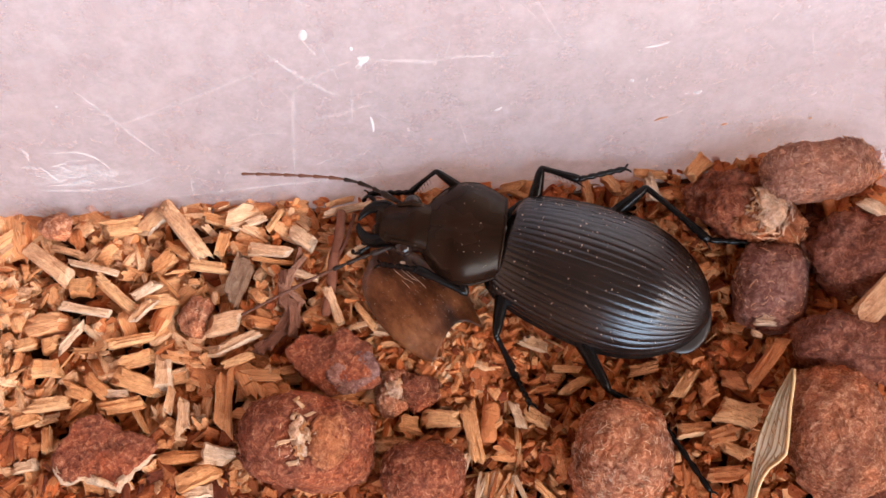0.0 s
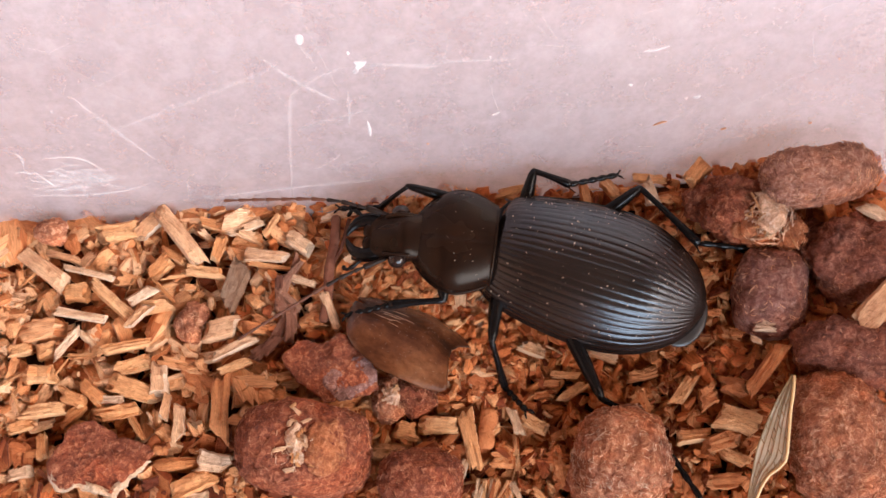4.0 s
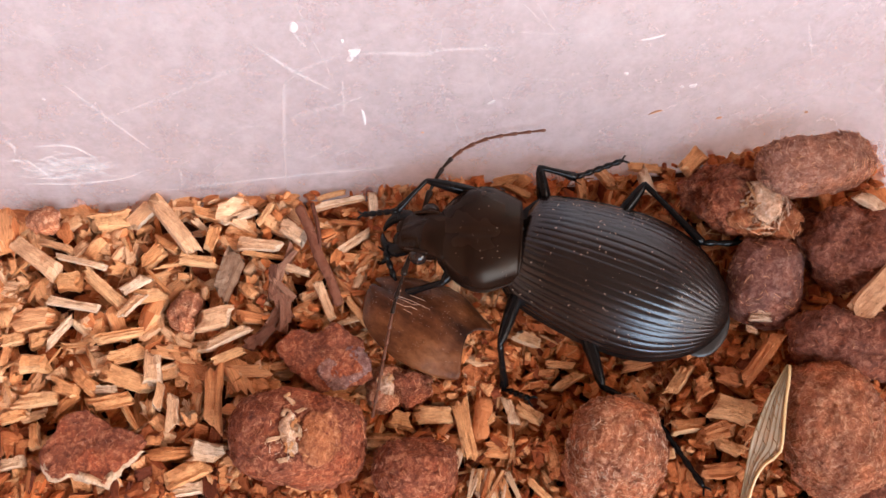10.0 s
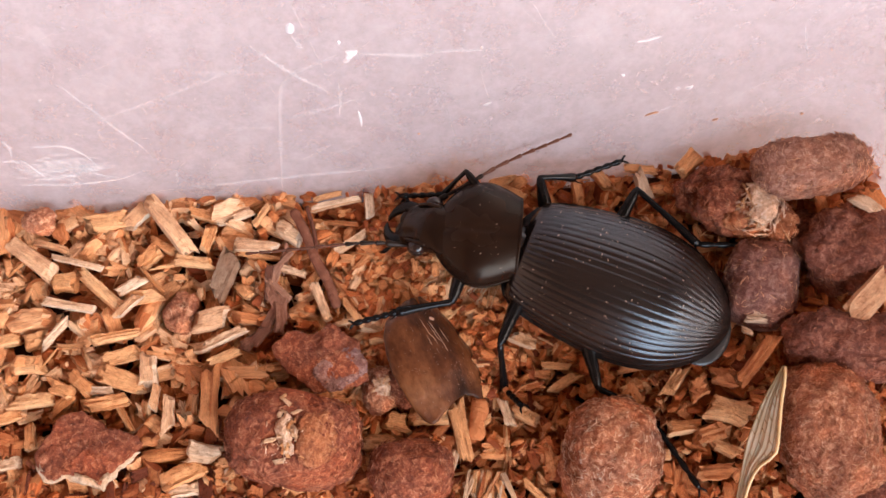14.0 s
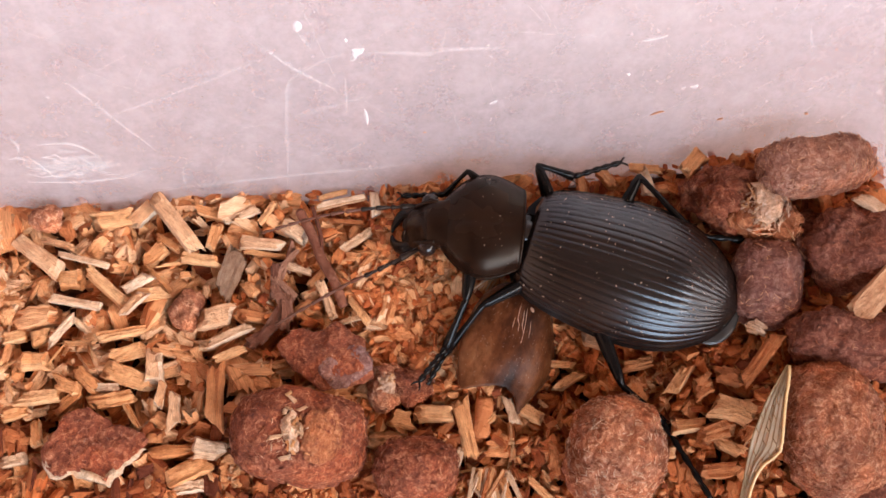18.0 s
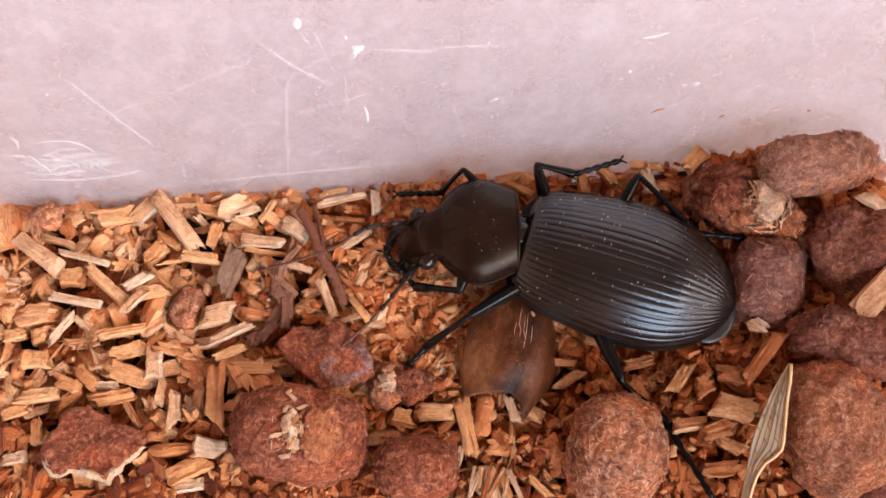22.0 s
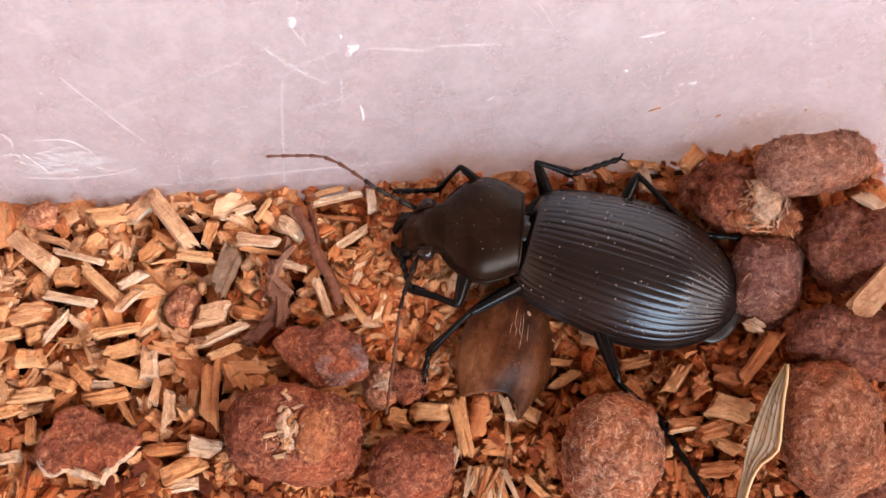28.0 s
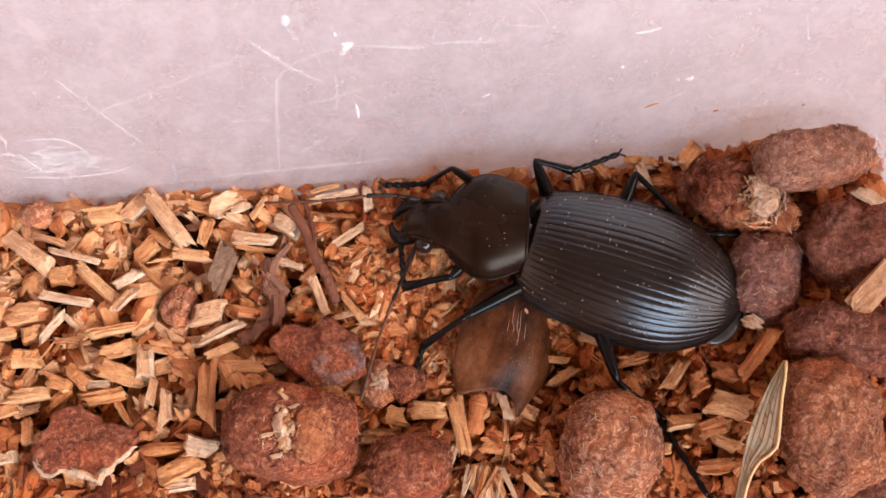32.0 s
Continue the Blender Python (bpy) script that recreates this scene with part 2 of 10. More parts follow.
M_WING = material("wing_membrane", (0.78, 0.66, 0.42), 0.25, spec=0.6)
base(M_WING).inputs["Alpha"].default_value = 0.5
v = noise_of(M_WING, coords(M_WING), 500.0, 3.0)
link(M_WING, ramp(M_WING, v, ((0.3, (0.66, 0.5, 0.3)), (0.7, (0.9, 0.8, 0.6)))), base(M_WING).inputs["Base Color"])
M_VEIN = material("wing_vein", (0.26, 0.15, 0.06), 0.5)
M_GOLD = material("wing_edge", (0.8, 0.55, 0.26), 0.35)

# milky plastic: part of the light goes through it
M_PLASTIC = material("milky_plastic", (0.8, 0.72, 0.74), 0.3, spec=0.5)
v = noise_of(M_PLASTIC, coords(M_PLASTIC, "Object", (0.5, 1.0, 1.6)), 60.0, 5.0, 0.6)
v2 = noise_of(M_PLASTIC, coords(M_PLASTIC, "Object", (1.0, 1.0, 0.8)), 300.0, 6.0, 0.75)
cloud = ramp(M_PLASTIC, v, ((0.35, (0.645, 0.595, 0.632)), (0.65, (0.785, 0.742, 0.775))))
mottle = ramp(M_PLASTIC, v2, ((0.34, (0.8, 0.76, 0.79)), (0.5, (0.93, 0.91, 0.92)), (0.68, (1, 1, 1))))
link(M_PLASTIC, mixed(M_PLASTIC, 0.8, cloud, mottle, "MULTIPLY"), base(M_PLASTIC).inputs["Base Color"])
bump(M_PLASTIC, v2, 0.12, 0.0002)
out = M_PLASTIC.node_tree.nodes["Material Output"]
veil = node(M_PLASTIC, "ShaderNodeMixShader", Fac=0.4)
thru = node(M_PLASTIC, "ShaderNodeBsdfTranslucent", Color=(0.82, 0.75, 0.78, 1))
clear = node(M_PLASTIC, "ShaderNodeBsdfTransparent", Color=(0.97, 0.96, 0.97, 1))
veil2 = node(M_PLASTIC, "ShaderNodeMixShader", Fac=0.55)
link(M_PLASTIC, base(M_PLASTIC).outputs[0], veil.inputs[1])
link(M_PLASTIC, thru.outputs[0], veil.inputs[2])
link(M_PLASTIC, veil.outputs[0], veil2.inputs[1])
link(M_PLASTIC, clear.outputs[0], veil2.inputs[2])
skin = node(M_PLASTIC, "ShaderNodeBsdfAnisotropic", Roughness=0.22)
sheen = node(M_PLASTIC, "ShaderNodeMixShader", Fac=0.07)
link(M_PLASTIC, veil2.outputs[0], sheen.inputs[1])
link(M_PLASTIC, skin.outputs[0], sheen.inputs[2])
link(M_PLASTIC, sheen.outputs[0], out.inputs["Surface"])
haze = ramp(M_PLASTIC, v2, ((0.36, (0.69, 0.69, 0.69)), (0.5, (0.65, 0.65, 0.65)), (0.66, (0.57, 0.57, 0.57))))
link(M_PLASTIC, haze, veil2.inputs[0])


def scuff_material(name, alpha):
    m = material(name, (0.93, 0.9, 0.9), 0.6)
    base(m).inputs["Alpha"].default_value = alpha
    return m


M_SCUFF = scuff_material("scuffed_plastic", 0.16)
M_SCRATCH = scuff_material("faint_scratch", 0.045)
M_RUB = scuff_material("rubbed_line", 0.09)
M_GOUGE = scuff_material("white_gouge", 0.34)
M_SPECK = material("brown_speck", (0.45, 0.2, 0.1), 0.8)

# unseen walls, toned for warm bounce light
M_UNSEEN_ROOM = material("unseen_room_bounce", (0.62, 0.55, 0.5), 0.8)
v = noise_of(M_UNSEEN_ROOM, coords(M_UNSEEN_ROOM), 3.0)
link(M_UNSEEN_ROOM, ramp(M_UNSEEN_ROOM, v, ((0.3, (0.66, 0.42, 0.3)), (0.7, (0.76, 0.5, 0.36)))), base(M_UNSEEN_ROOM).inputs["Base Color"])
# unseen ceiling, toned for the fill and the beetle's dark reflection
M_UNSEEN_CEILING = material("unseen_ceiling_tone", (0.3, 0.2, 0.15), 0.8)
v = noise_of(M_UNSEEN_CEILING, coords(M_UNSEEN_CEILING), 3.0)
link(M_UNSEEN_CEILING, ramp(M_UNSEEN_CEILING, v, ((0.3, (0.22, 0.155, 0.115)), (0.7, (0.29, 0.205, 0.155)))), base(M_UNSEEN_CEILING).inputs["Base Color"])
M_BOARDS = material("floor_boards", (0.2, 0.14, 0.11), 0.7)
v = noise_of(M_BOARDS, coords(M_BOARDS, "Object", (1, 9, 1)), 4.0)
link(M_BOARDS, ramp(M_BOARDS, v, ((0.3, (0.15, 0.085, 0.055)), (0.7, (0.21, 0.12, 0.08)))), base(M_BOARDS).inputs["Base Color"])
M_TABLE = material("table_wood", (0.45, 0.27, 0.2), 0.45)
v = noise_of(M_TABLE, coords(M_TABLE, "Object", (1, 14, 1)), 6.0, 6.0)
link(M_TABLE, ramp(M_TABLE, v, ((0.3, (0.55, 0.455, 0.455)), (0.7, (0.63, 0.53, 0.53)))), base(M_TABLE).inputs["Base Color"])
M_FRAME = material("window_paint", (0.8, 0.8, 0.78), 0.4)


# ---- building helpers: shapes are lists of points and faces in millimetres ----
def part(name, shape, mat, parent=None, label="", smooth=True):
    me = bpy.data.meshes.new(name)
    me.from_pydata([(x * MM, y * MM, z * MM) for x, y, z in shape[0]], [], shape[1])
    me.materials.append(mat)
    if len(shape) > 2:
        layer = me.uv_layers.new(name="grain")
        for loop in me.loops:
            layer.data[loop.index].uv = shape[2][loop.vertex_index]
    if smooth:
        me.polygons.foreach_set("use_smooth", [True] * len(me.polygons))
        if smooth > 1:
            me.set_sharp_from_angle(angle=radians(smooth))
    me.update()
    ob = new(name, me)
    ob.parent = parent
    if label:
        tagged(ob, label)
    return ob


def joined(*shapes):
    verts, faces = [], []
    for s in shapes:
        n = len(verts)
        verts += list(s[0])
        faces += [tuple(i + n for i in f) for f in s[1]]
    return verts, faces


def placed(shape, m):
    return ([tuple(m @ Vector(p)) for p in shape[0]], shape[1], *shape[2:])


def sheet_of(rows, around=False):
    """A surface through rows of points; around: each row closes on itself."""
    n = len(rows[0])
    verts = [p for row in rows for p in row]
    faces = []
    for i in range(len(rows) - 1):
        for j in range(n if around else n - 1):
            k = (j + 1) % n
            faces.append((i * n + j, i * n + k, (i + 1) * n + k, (i + 1) * n + j))
    return verts, faces


def tube(points, radii, sides=8, flat=1.0):
    """A closed tube along points; flat squeezes it in height."""
    pts = [Vector(p) for p in points]
    rows = []
    for i, p in enumerate(pts):
        d = (pts[min(i + 1, len(pts) - 1)] - pts[max(i - 1, 0)]).normalized()
        up = Vector((0, 0, 1)) if abs(d.z) < 0.9 else Vector((0, 1, 0))
        s = d.cross(up).normalized()
        u = s.cross(d)
        r = radii[i] if isinstance(radii, (list, tuple)) else radii
        rows.append([tuple(p + s * (r * math.cos(a)) + u * (r * flat * math.sin(a))) for a in [2 * math.pi * j / sides for j in range(sides)]])
    verts, faces = sheet_of(rows, True)
    faces += [tuple(range(sides))[::-1], tuple(len(verts) - sides + j for j in range(sides))]
    return verts, faces


def block(x0, x1, y0, y1, z0, z1):
    v = [(x, y, z) for x in (x0, x1) for y in (y0, y1) for z in (z0, z1)]
    return v, [(0, 1, 3, 2), (4, 6, 7, 5), (0, 4, 5, 1), (2, 3, 7, 6), (0, 2, 6, 4), (1, 5, 7, 3)]


def ball(rx, ry, rz, nu=14, nv=20):
    rows = []
    for i in range(nu + 1):
        a = math.pi * i / nu
        rows.append([(rx * math.cos(a), ry * math.sin(a) * math.cos(b), rz * math.sin(a) * math.sin(b)) for b in [2 * math.pi * j / nv for j in range(nv)]])
    return sheet_of(rows, True)


def bezier(p, n):
    """Points of a smooth curve through the given points."""
    p = [Vector(q) for q in p]
    p = [p[0] * 2 - p[1]] + p + [p[-1] * 2 - p[-2]]
    res = []
    for i in range(1, len(p) - 2):
        for k in range(n):
            t = k / n
            a, b, c, d = p[i - 1:i + 3]
            res.append(0.5 * (2 * b + (c - a) * t + (2 * a - 5 * b + 4 * c - d) * t * t + (3 * b - a - 3 * c + d) * t ** 3))
    return res + [p[-2]]


def along(t, table):
    """A value between the rows (place, value) of a table, on a smooth curve."""
    n = len(table)
    for i in range(n - 1):
        (a, x), (b, y) = table[i], table[i + 1]
        if t <= b or i == n - 2:
            p, q = table[max(i - 1, 0)], table[min(i + 2, n - 1)]
            k = min(max((t - a) / (b - a), 0.0), 1.0)
            m0 = (y - p[1]) / (b - p[0]) * (b - a)
            m1 = (q[1] - x) / (q[0] - a) * (b - a)
            return (2 * k ** 3 - 3 * k * k + 1) * x + (k ** 3 - 2 * k * k + k) * m0 + (3 * k * k - 2 * k ** 3) * y + (k ** 3 - k * k) * m1


# ---- the room: plain unseen walls, added to close it and shape the light ----
def slab(name, x0, x1, y0, y1, z0, z1, mat):
    return tagged(part(name, block(*[v * 1000 for v in (x0, x1, y0, y1, z0, z1)]), mat, smooth=False), kind="structure")


slab("floor", -1.4, 1.4, -1.4, 1.4, -0.8, -0.75, M_BOARDS)
slab("ceiling", -1.4, 1.4, -1.4, 1.4, 1.75, 1.8, M_UNSEEN_CEILING)
slab("wall_west", -1.5, -1.4, -1.5, 1.5, -0.8, 1.8, M_UNSEEN_ROOM)
east, north, south = tagged(new("wall_east"), kind="structure"), tagged(new("wall_north"), kind="structure"), tagged(new("wall_south"), kind="structure")
for a in ((1.4, 1.5, -1.5, -1.3, -0.8, 1.8), (1.4, 1.5, -0.1, 1.5, -0.8, 1.8), (1.4, 1.5, -1.3, -0.1, -0.8, 0.25), (1.4, 1.5, -1.3, -0.1, 1.45, 1.8)):
    part("wall_panel", block(*[v * 1000 for v in a]), M_UNSEEN_ROOM, east, smooth=False)
for a in ((-1.4, -0.3, -1.5, -1.4, -0.8, 1.8), (1.3, 1.4, -1.5, -1.4, -0.8, 1.8), (-0.3, 1.3, -1.5, -1.4, -0.8, 0.25), (-0.3, 1.3, -1.5, -1.4, 1.45, 1.8)):
    part("wall_panel", block(*[v * 1000 for v in a]), M_UNSEEN_ROOM, south, smooth=False)
# north wall with a made-up opening for the fill lamp
for a in ((-1.4, -0.25, 1.4, 1.5, -0.8, 1.8), (1.15, 1.4, 1.4, 1.5, -0.8, 1.8), (-0.25, 1.15, 1.4, 1.5, -0.8, 0.25), (-0.25, 1.15, 1.4, 1.5, 1.45, 1.8)):
    part("wall_panel", block(*[v * 1000 for v in a]), M_UNSEEN_ROOM, north, smooth=False)
# frame of the made-up north opening
window_3 = tagged(new("window_3"), kind="structure")
window_1, window_2 = tagged(new("window_1"), kind="structure"), tagged(new("window_2"), kind="structure")
for a, b, c, d in ((-1.3, -1.25, 0.25, 1.45), (-0.15, -0.1, 0.25, 1.45), (-1.25, -0.15, 0.25, 0.3), (-1.25, -0.15, 1.4, 1.45)):
    part("window_frame", block(1420, 1470, a * 1000, b * 1000, c * 1000, d * 1000), M_FRAME, window_1, smooth=False)
    part("window_frame", block(b * -1333 - 433, a * -1333 - 433, -1470, -1420, c * 1000, d * 1000), M_FRAME, window_2, smooth=False)
    part("window_frame", block(b * -1167 - 367, a * -1167 - 367, 1420, 1470, c * 1000, d * 1000), M_FRAME, window_3, smooth=False)

table = tagged(new("table"), "pale painted table that carries the plastic box", "table")
part("tabletop", block(-600, 500, -450, 450, -32, -7), M_TABLE, table, smooth=False)
for x in (-550, 450):
    for y in (-400, 400):
        part("leg", block(x - 25, x + 25, y - 25, y + 25, -750, -32), M_TABLE, table, smooth=False)

# ---- the plastic box ----
BOX = (35.38, 8.35, 4.06)  # corner and turn of the back wall
DRAFT = math.tan(radians(8))
box = tagged(new("plastic_box"), "scratched milky plastic box holding wood chip bedding", "box")
box.matrix_world = pose(BOX[0] * MM, BOX[1] * MM, 0, 0, 0, BOX[2])


def ring(z, inset, long=175.0, wide=150.0):
    """The box's outline at a height, in its own space: the back right corner is the origin."""
    o, r, pts = DRAFT * z - inset, 7.0, []
    x0, x1, y0, y1 = -long - o, o, -wide - o, o
    for cx, cy, a0 in ((x1 - r, y1 - r, 0), (x0 + r, y1 - r, 90), (x0 + r, y0 + r, 180), (x1 - r, y0 + r, 270)):
        for k in range(9):
            a = radians(a0 + 90 * k / 8)
            pts.append((cx + r * math.cos(a), cy + r * math.sin(a), z))
    return pts


levels = [-5, 0, 4, 9, 15, 22, 32]
rows = [ring(z, 0) for z in levels] + [ring(32.6, -1.0), ring(32, -2.4), ring(30.5, -2.4)] + [ring(z, -1.3) for z in (30, 15, 0, -6.5)]
part("wall", sheet_of(rows, True), M_PLASTIC, box)
base_ring = ring(-5, 0)
under = ring(-6.5, -1.3)
part("bottom", (base_ring + under, [tuple(range(36)), tuple(range(36, 72))[::-1]]), M_PLASTIC, box, smooth=False)


def on_wall(u, h, off=0.05):
    """A point of the back wall: u along it from the corner, h up it."""
    return (-u, DRAFT * h - off, h)


def scratch(points, width, mat, label, name="scratch"):
    pts = bezier([on_wall(u, h) for u, h in points], 6)
    n = len(pts) - 1
    part(name, tube(pts, [max(0.02, width * (1 - abs(2 * i / n - 1) ** 3)) for i in range(n + 1)], 5, 0.4), mat, box, label)


def lump_flat(wide, high, seed):
    """A thin ragged smear on the wall."""
    rows = [[(x * s, -0.01 * (1 - s), z * s) for x, z in [((wide * math.cos(a) * (1 + 0.5 * noise.noise(Vector((math.cos(a) * 2, math.sin(a) * 2, seed))))), high * math.sin(a) * (1 + 0.5 * noise.noise(Vector((math.cos(a) * 3, math.sin(a) * 3, seed + 9))))) for a in [2 * math.pi * k / 28 for k in range(28)]]] for s in (1.0, 0.6, 0.02)]
    return sheet_of(rows, True)


# long rubbed lines, deep white gouges, the strokes of one large scuff, brown specks: points along and up the wall
RUBS = (
    ((60.2, 13.9), (54.5, 16.7), (47.7, 20.3)),
    ((62.6, 18.7), (60.6, 13.8), (58.4, 8.8)),
    ((48.8, 0.7), (47.2, 14.8), (46.2, 17.6), (43.8, 19.3), (42.4, 19.9)),
    ((48.5, 21.8), (46.2, 18.4), (43.5, 15.4)),
    ((41.3, 20.0), (38.5, 19.6), (36.0, 19.4), (35.2, 21.8)),
    ((45.6, 22.9), (45.2, 21.8), (44.8, 20.6)),
    ((47.0, 12.1), (44.2, 13.1), (41.2, 14.3)),
    ((42.7, 16.8), (42.8, 14.3), (43.0, 12.1)),
    ((57.2, 1.9), (56.7, 5.6), (55.7, 6.7)),
    ((54.4, 4.7), (53.7, 5.7), (53.2, 6.1)),
    ((59.8, 2.2), (47.3, 3.3), (38.7, 3.7)),
    ((46.5, 5.8), (45.1, 6.9), (44.0, 8.0)),
    ((44.7, 5.5), (43.6, 6.4), (42.2, 7.5)),
    ((9.1, 19.8), (8.5, 17.8), (7.9, 15.7)),
    ((36.6, 19.5), (34.3, 19.6), (30.3, 19.3)),
)
GOUGES = (
    ((42.4, 21.6), (42.2, 21.4)),
    ((42.0, 20.3), (41.5, 20.2), (41.1, 20.3)),
    ((42.2, 19.1), (41.8, 19.6), (41.5, 20.4)),
    ((45.4, 24.0), (45.5, 23.4), (45.5, 22.8)),
    ((41.6, 12.6), (41.5, 11.4), (41.5, 10.3)),
    ((21.8, 15.1), (21.5, 15.1)),
    ((16.6, 12.8), (16.0, 13.0)),
    ((32.4, 19.7), (32.2, 19.9)),
    ((21.2, 19.2), (20.3, 19.4), (19.4, 19.7)),
    ((32.0, 12.2), (31.4, 12.6)),
)
STROKES = (
    ((68.0, 5.5), (65.3, 5.7), (63.2, 6.7)),
    ((68.4, 8.1), (69.1, 8.6), (69.9, 8.5)),
    ((67.2, 10.4), (64.7, 10.3), (63.4, 9.0), (62.8, 7.1)),
    ((69.5, 4.9), (65.7, 4.4), (61.9, 4.7), (59.9, 5.5)),
    ((67.1, 8.5), (66.2, 8.8), (65.9, 8.3)),
    ((69.0, 11.8), (68.6, 10.6), (68.9, 9.2)),
    ((68.3, 8.6), (67.9, 7.6), (67.3, 5.9), (66.9, 4.8)),
)
SPECKS = (
    ((13.6, 7.8), (13.1, 8.0)),
    ((6.4, 16.7), (6.3, 16.6)),
    ((6.5, 7.9), (6.2, 7.9)),
    ((19.2, 9.1), (18.6, 9.5), (18.1, 9.6)),
    ((9.1, 5.0), (9.0, 4.8)),
)
for k, pts in enumerate(RUBS):
    scratch(pts, 0.22 if k < 5 else 0.14, M_SCRATCH, "long rubbed scratch in the plastic")
    scratch([(u + 0.05, h + 0.05) for u, h in pts], 0.04, M_RUB, "")
for k, pts in enumerate(GOUGES):
    scratch(pts, (0.2, 0.34, 0.32, 0.34, 0.13, 0.16, 0.2)[k] if k < 7 else 0.12, M_GOUGE, "white gouge in the plastic", "gouge")
for pts in STROKES:
    scratch(pts, 0.1, M_SCUFF, "white stroke of a large scuff")
for pts in SPECKS:
    scratch(pts, 0.1, M_SPECK, "brown speck stuck to the plastic", "speck")
rnd = random.Random(5)
for k in range(70):
    u, h = rnd.uniform(2, 85), rnd.uniform(3, 34)
    a, l = rnd.gauss(0.5, 0.6) * rnd.choice((-1, 1)), rnd.uniform(1.5, 9)
    du, dh = l * math.cos(a), l * math.sin(a) * 1.6
    scratch([(u, h), (u + du * 0.5, h + dh * 0.5 + rnd.uniform(-0.4, 0.4)), (u + du, h + dh)], rnd.uniform(0.03, 0.07), M_SCRATCH, "")
for k in range(150):
    q, a = rnd.gauss(0, 1), rnd.uniform(-0.5, 0.9)
    u, h = 65.6 + 1.7 * q, 6.6 + 0.15 * q + rnd.gauss(0, 1.1)
    l = rnd.uniform(0.25, 1.5)
    scratch([(u, h), (u + l * 0.5 * math.cos(a), h + l * 0.5 * math.sin(a) + rnd.uniform(-0.15, 0.15)), (u + l * math.cos(a), h + l * math.sin(a))], rnd.uniform(0.02, 0.055), M_SCUFF if k % 3 else M_SCRATCH, "")
for k in range(12):
    u, h = 65.6 + rnd.uniform(-2.6, 2.6), 7.1 + rnd.uniform(-1.8, 2.2)
    part("smear", placed(lump_flat(rnd.uniform(0.8, 1.8), rnd.uniform(0.3, 0.6), k), Matrix.Translation(on_wall(u, h, 0.06))), M_RUB, box)
for k in range(8):
    u, h, s = rnd.uniform(2, 80), rnd.uniform(1, 30), rnd.uniform(0.06, 0.15)
    part("fleck", placed(ball(s * 1.6, s * 0.4, s * 2.0, 5, 7), Matrix.Translation(on_wall(u, h))), M_SCUFF if k % 4 else M_SPECK, box)


# ---- bedding ----
def mound(x, y):
    """A low heap of crumbs between the pellets and under the beetle's tail."""
    return 1.1 * math.exp(-((x - 22.5) / 4.5) ** 4 - ((y + 12.8) / 5.5) ** 4)


def rise(x, y):
    """The height of the bedding's surface: it climbs towards the right-hand corner."""
    k = min(max((x - 12.0) / 24.0, 0.0), 1.0)
    j = min(max((y + 22.0) / 30.0, 0.0), 1.0)
    return k * k * (3 - 2 * k) * (1.2 + 2.6 * j) + mound(x, y) + 0.35 * math.sin(0.33 * x + 1.0) * math.sin(0.41 * y)


def inside(x, y, edge=1.0):
    """Whether a point lies within the box's walls at the bedding's height."""
    p = Matrix.Rotation(-radians(BOX[2]), 2) @ Vector((x - BOX[0], y - BOX[1]))
    return -172 + edge < p.x < 0.3 - edge and -147 + edge < p.y < 0.3 - edge


rows = []
to_world = Matrix.Rotation(radians(BOX[2]), 2)
for i in range(89):
    row = []
    for j in range(59):
        p = to_world @ Vector((-174.5 * (1 - i / 88), -149.5 * j / 58))
        x, y = p.x + BOX[0], p.y + BOX[1]
        n = noise.noise(Vector((x * 0.35, y * 0.35, 0)))
        row.append((x, y, rise(x, y) - 1.9 + n * 0.7))
    rows.append(row)
top = sheet_of(rows)
bedding = tagged(part("bedding", top, M_SOIL), "loose bedding of broken reddish-brown wood chips", "bedding", kind="stuff")


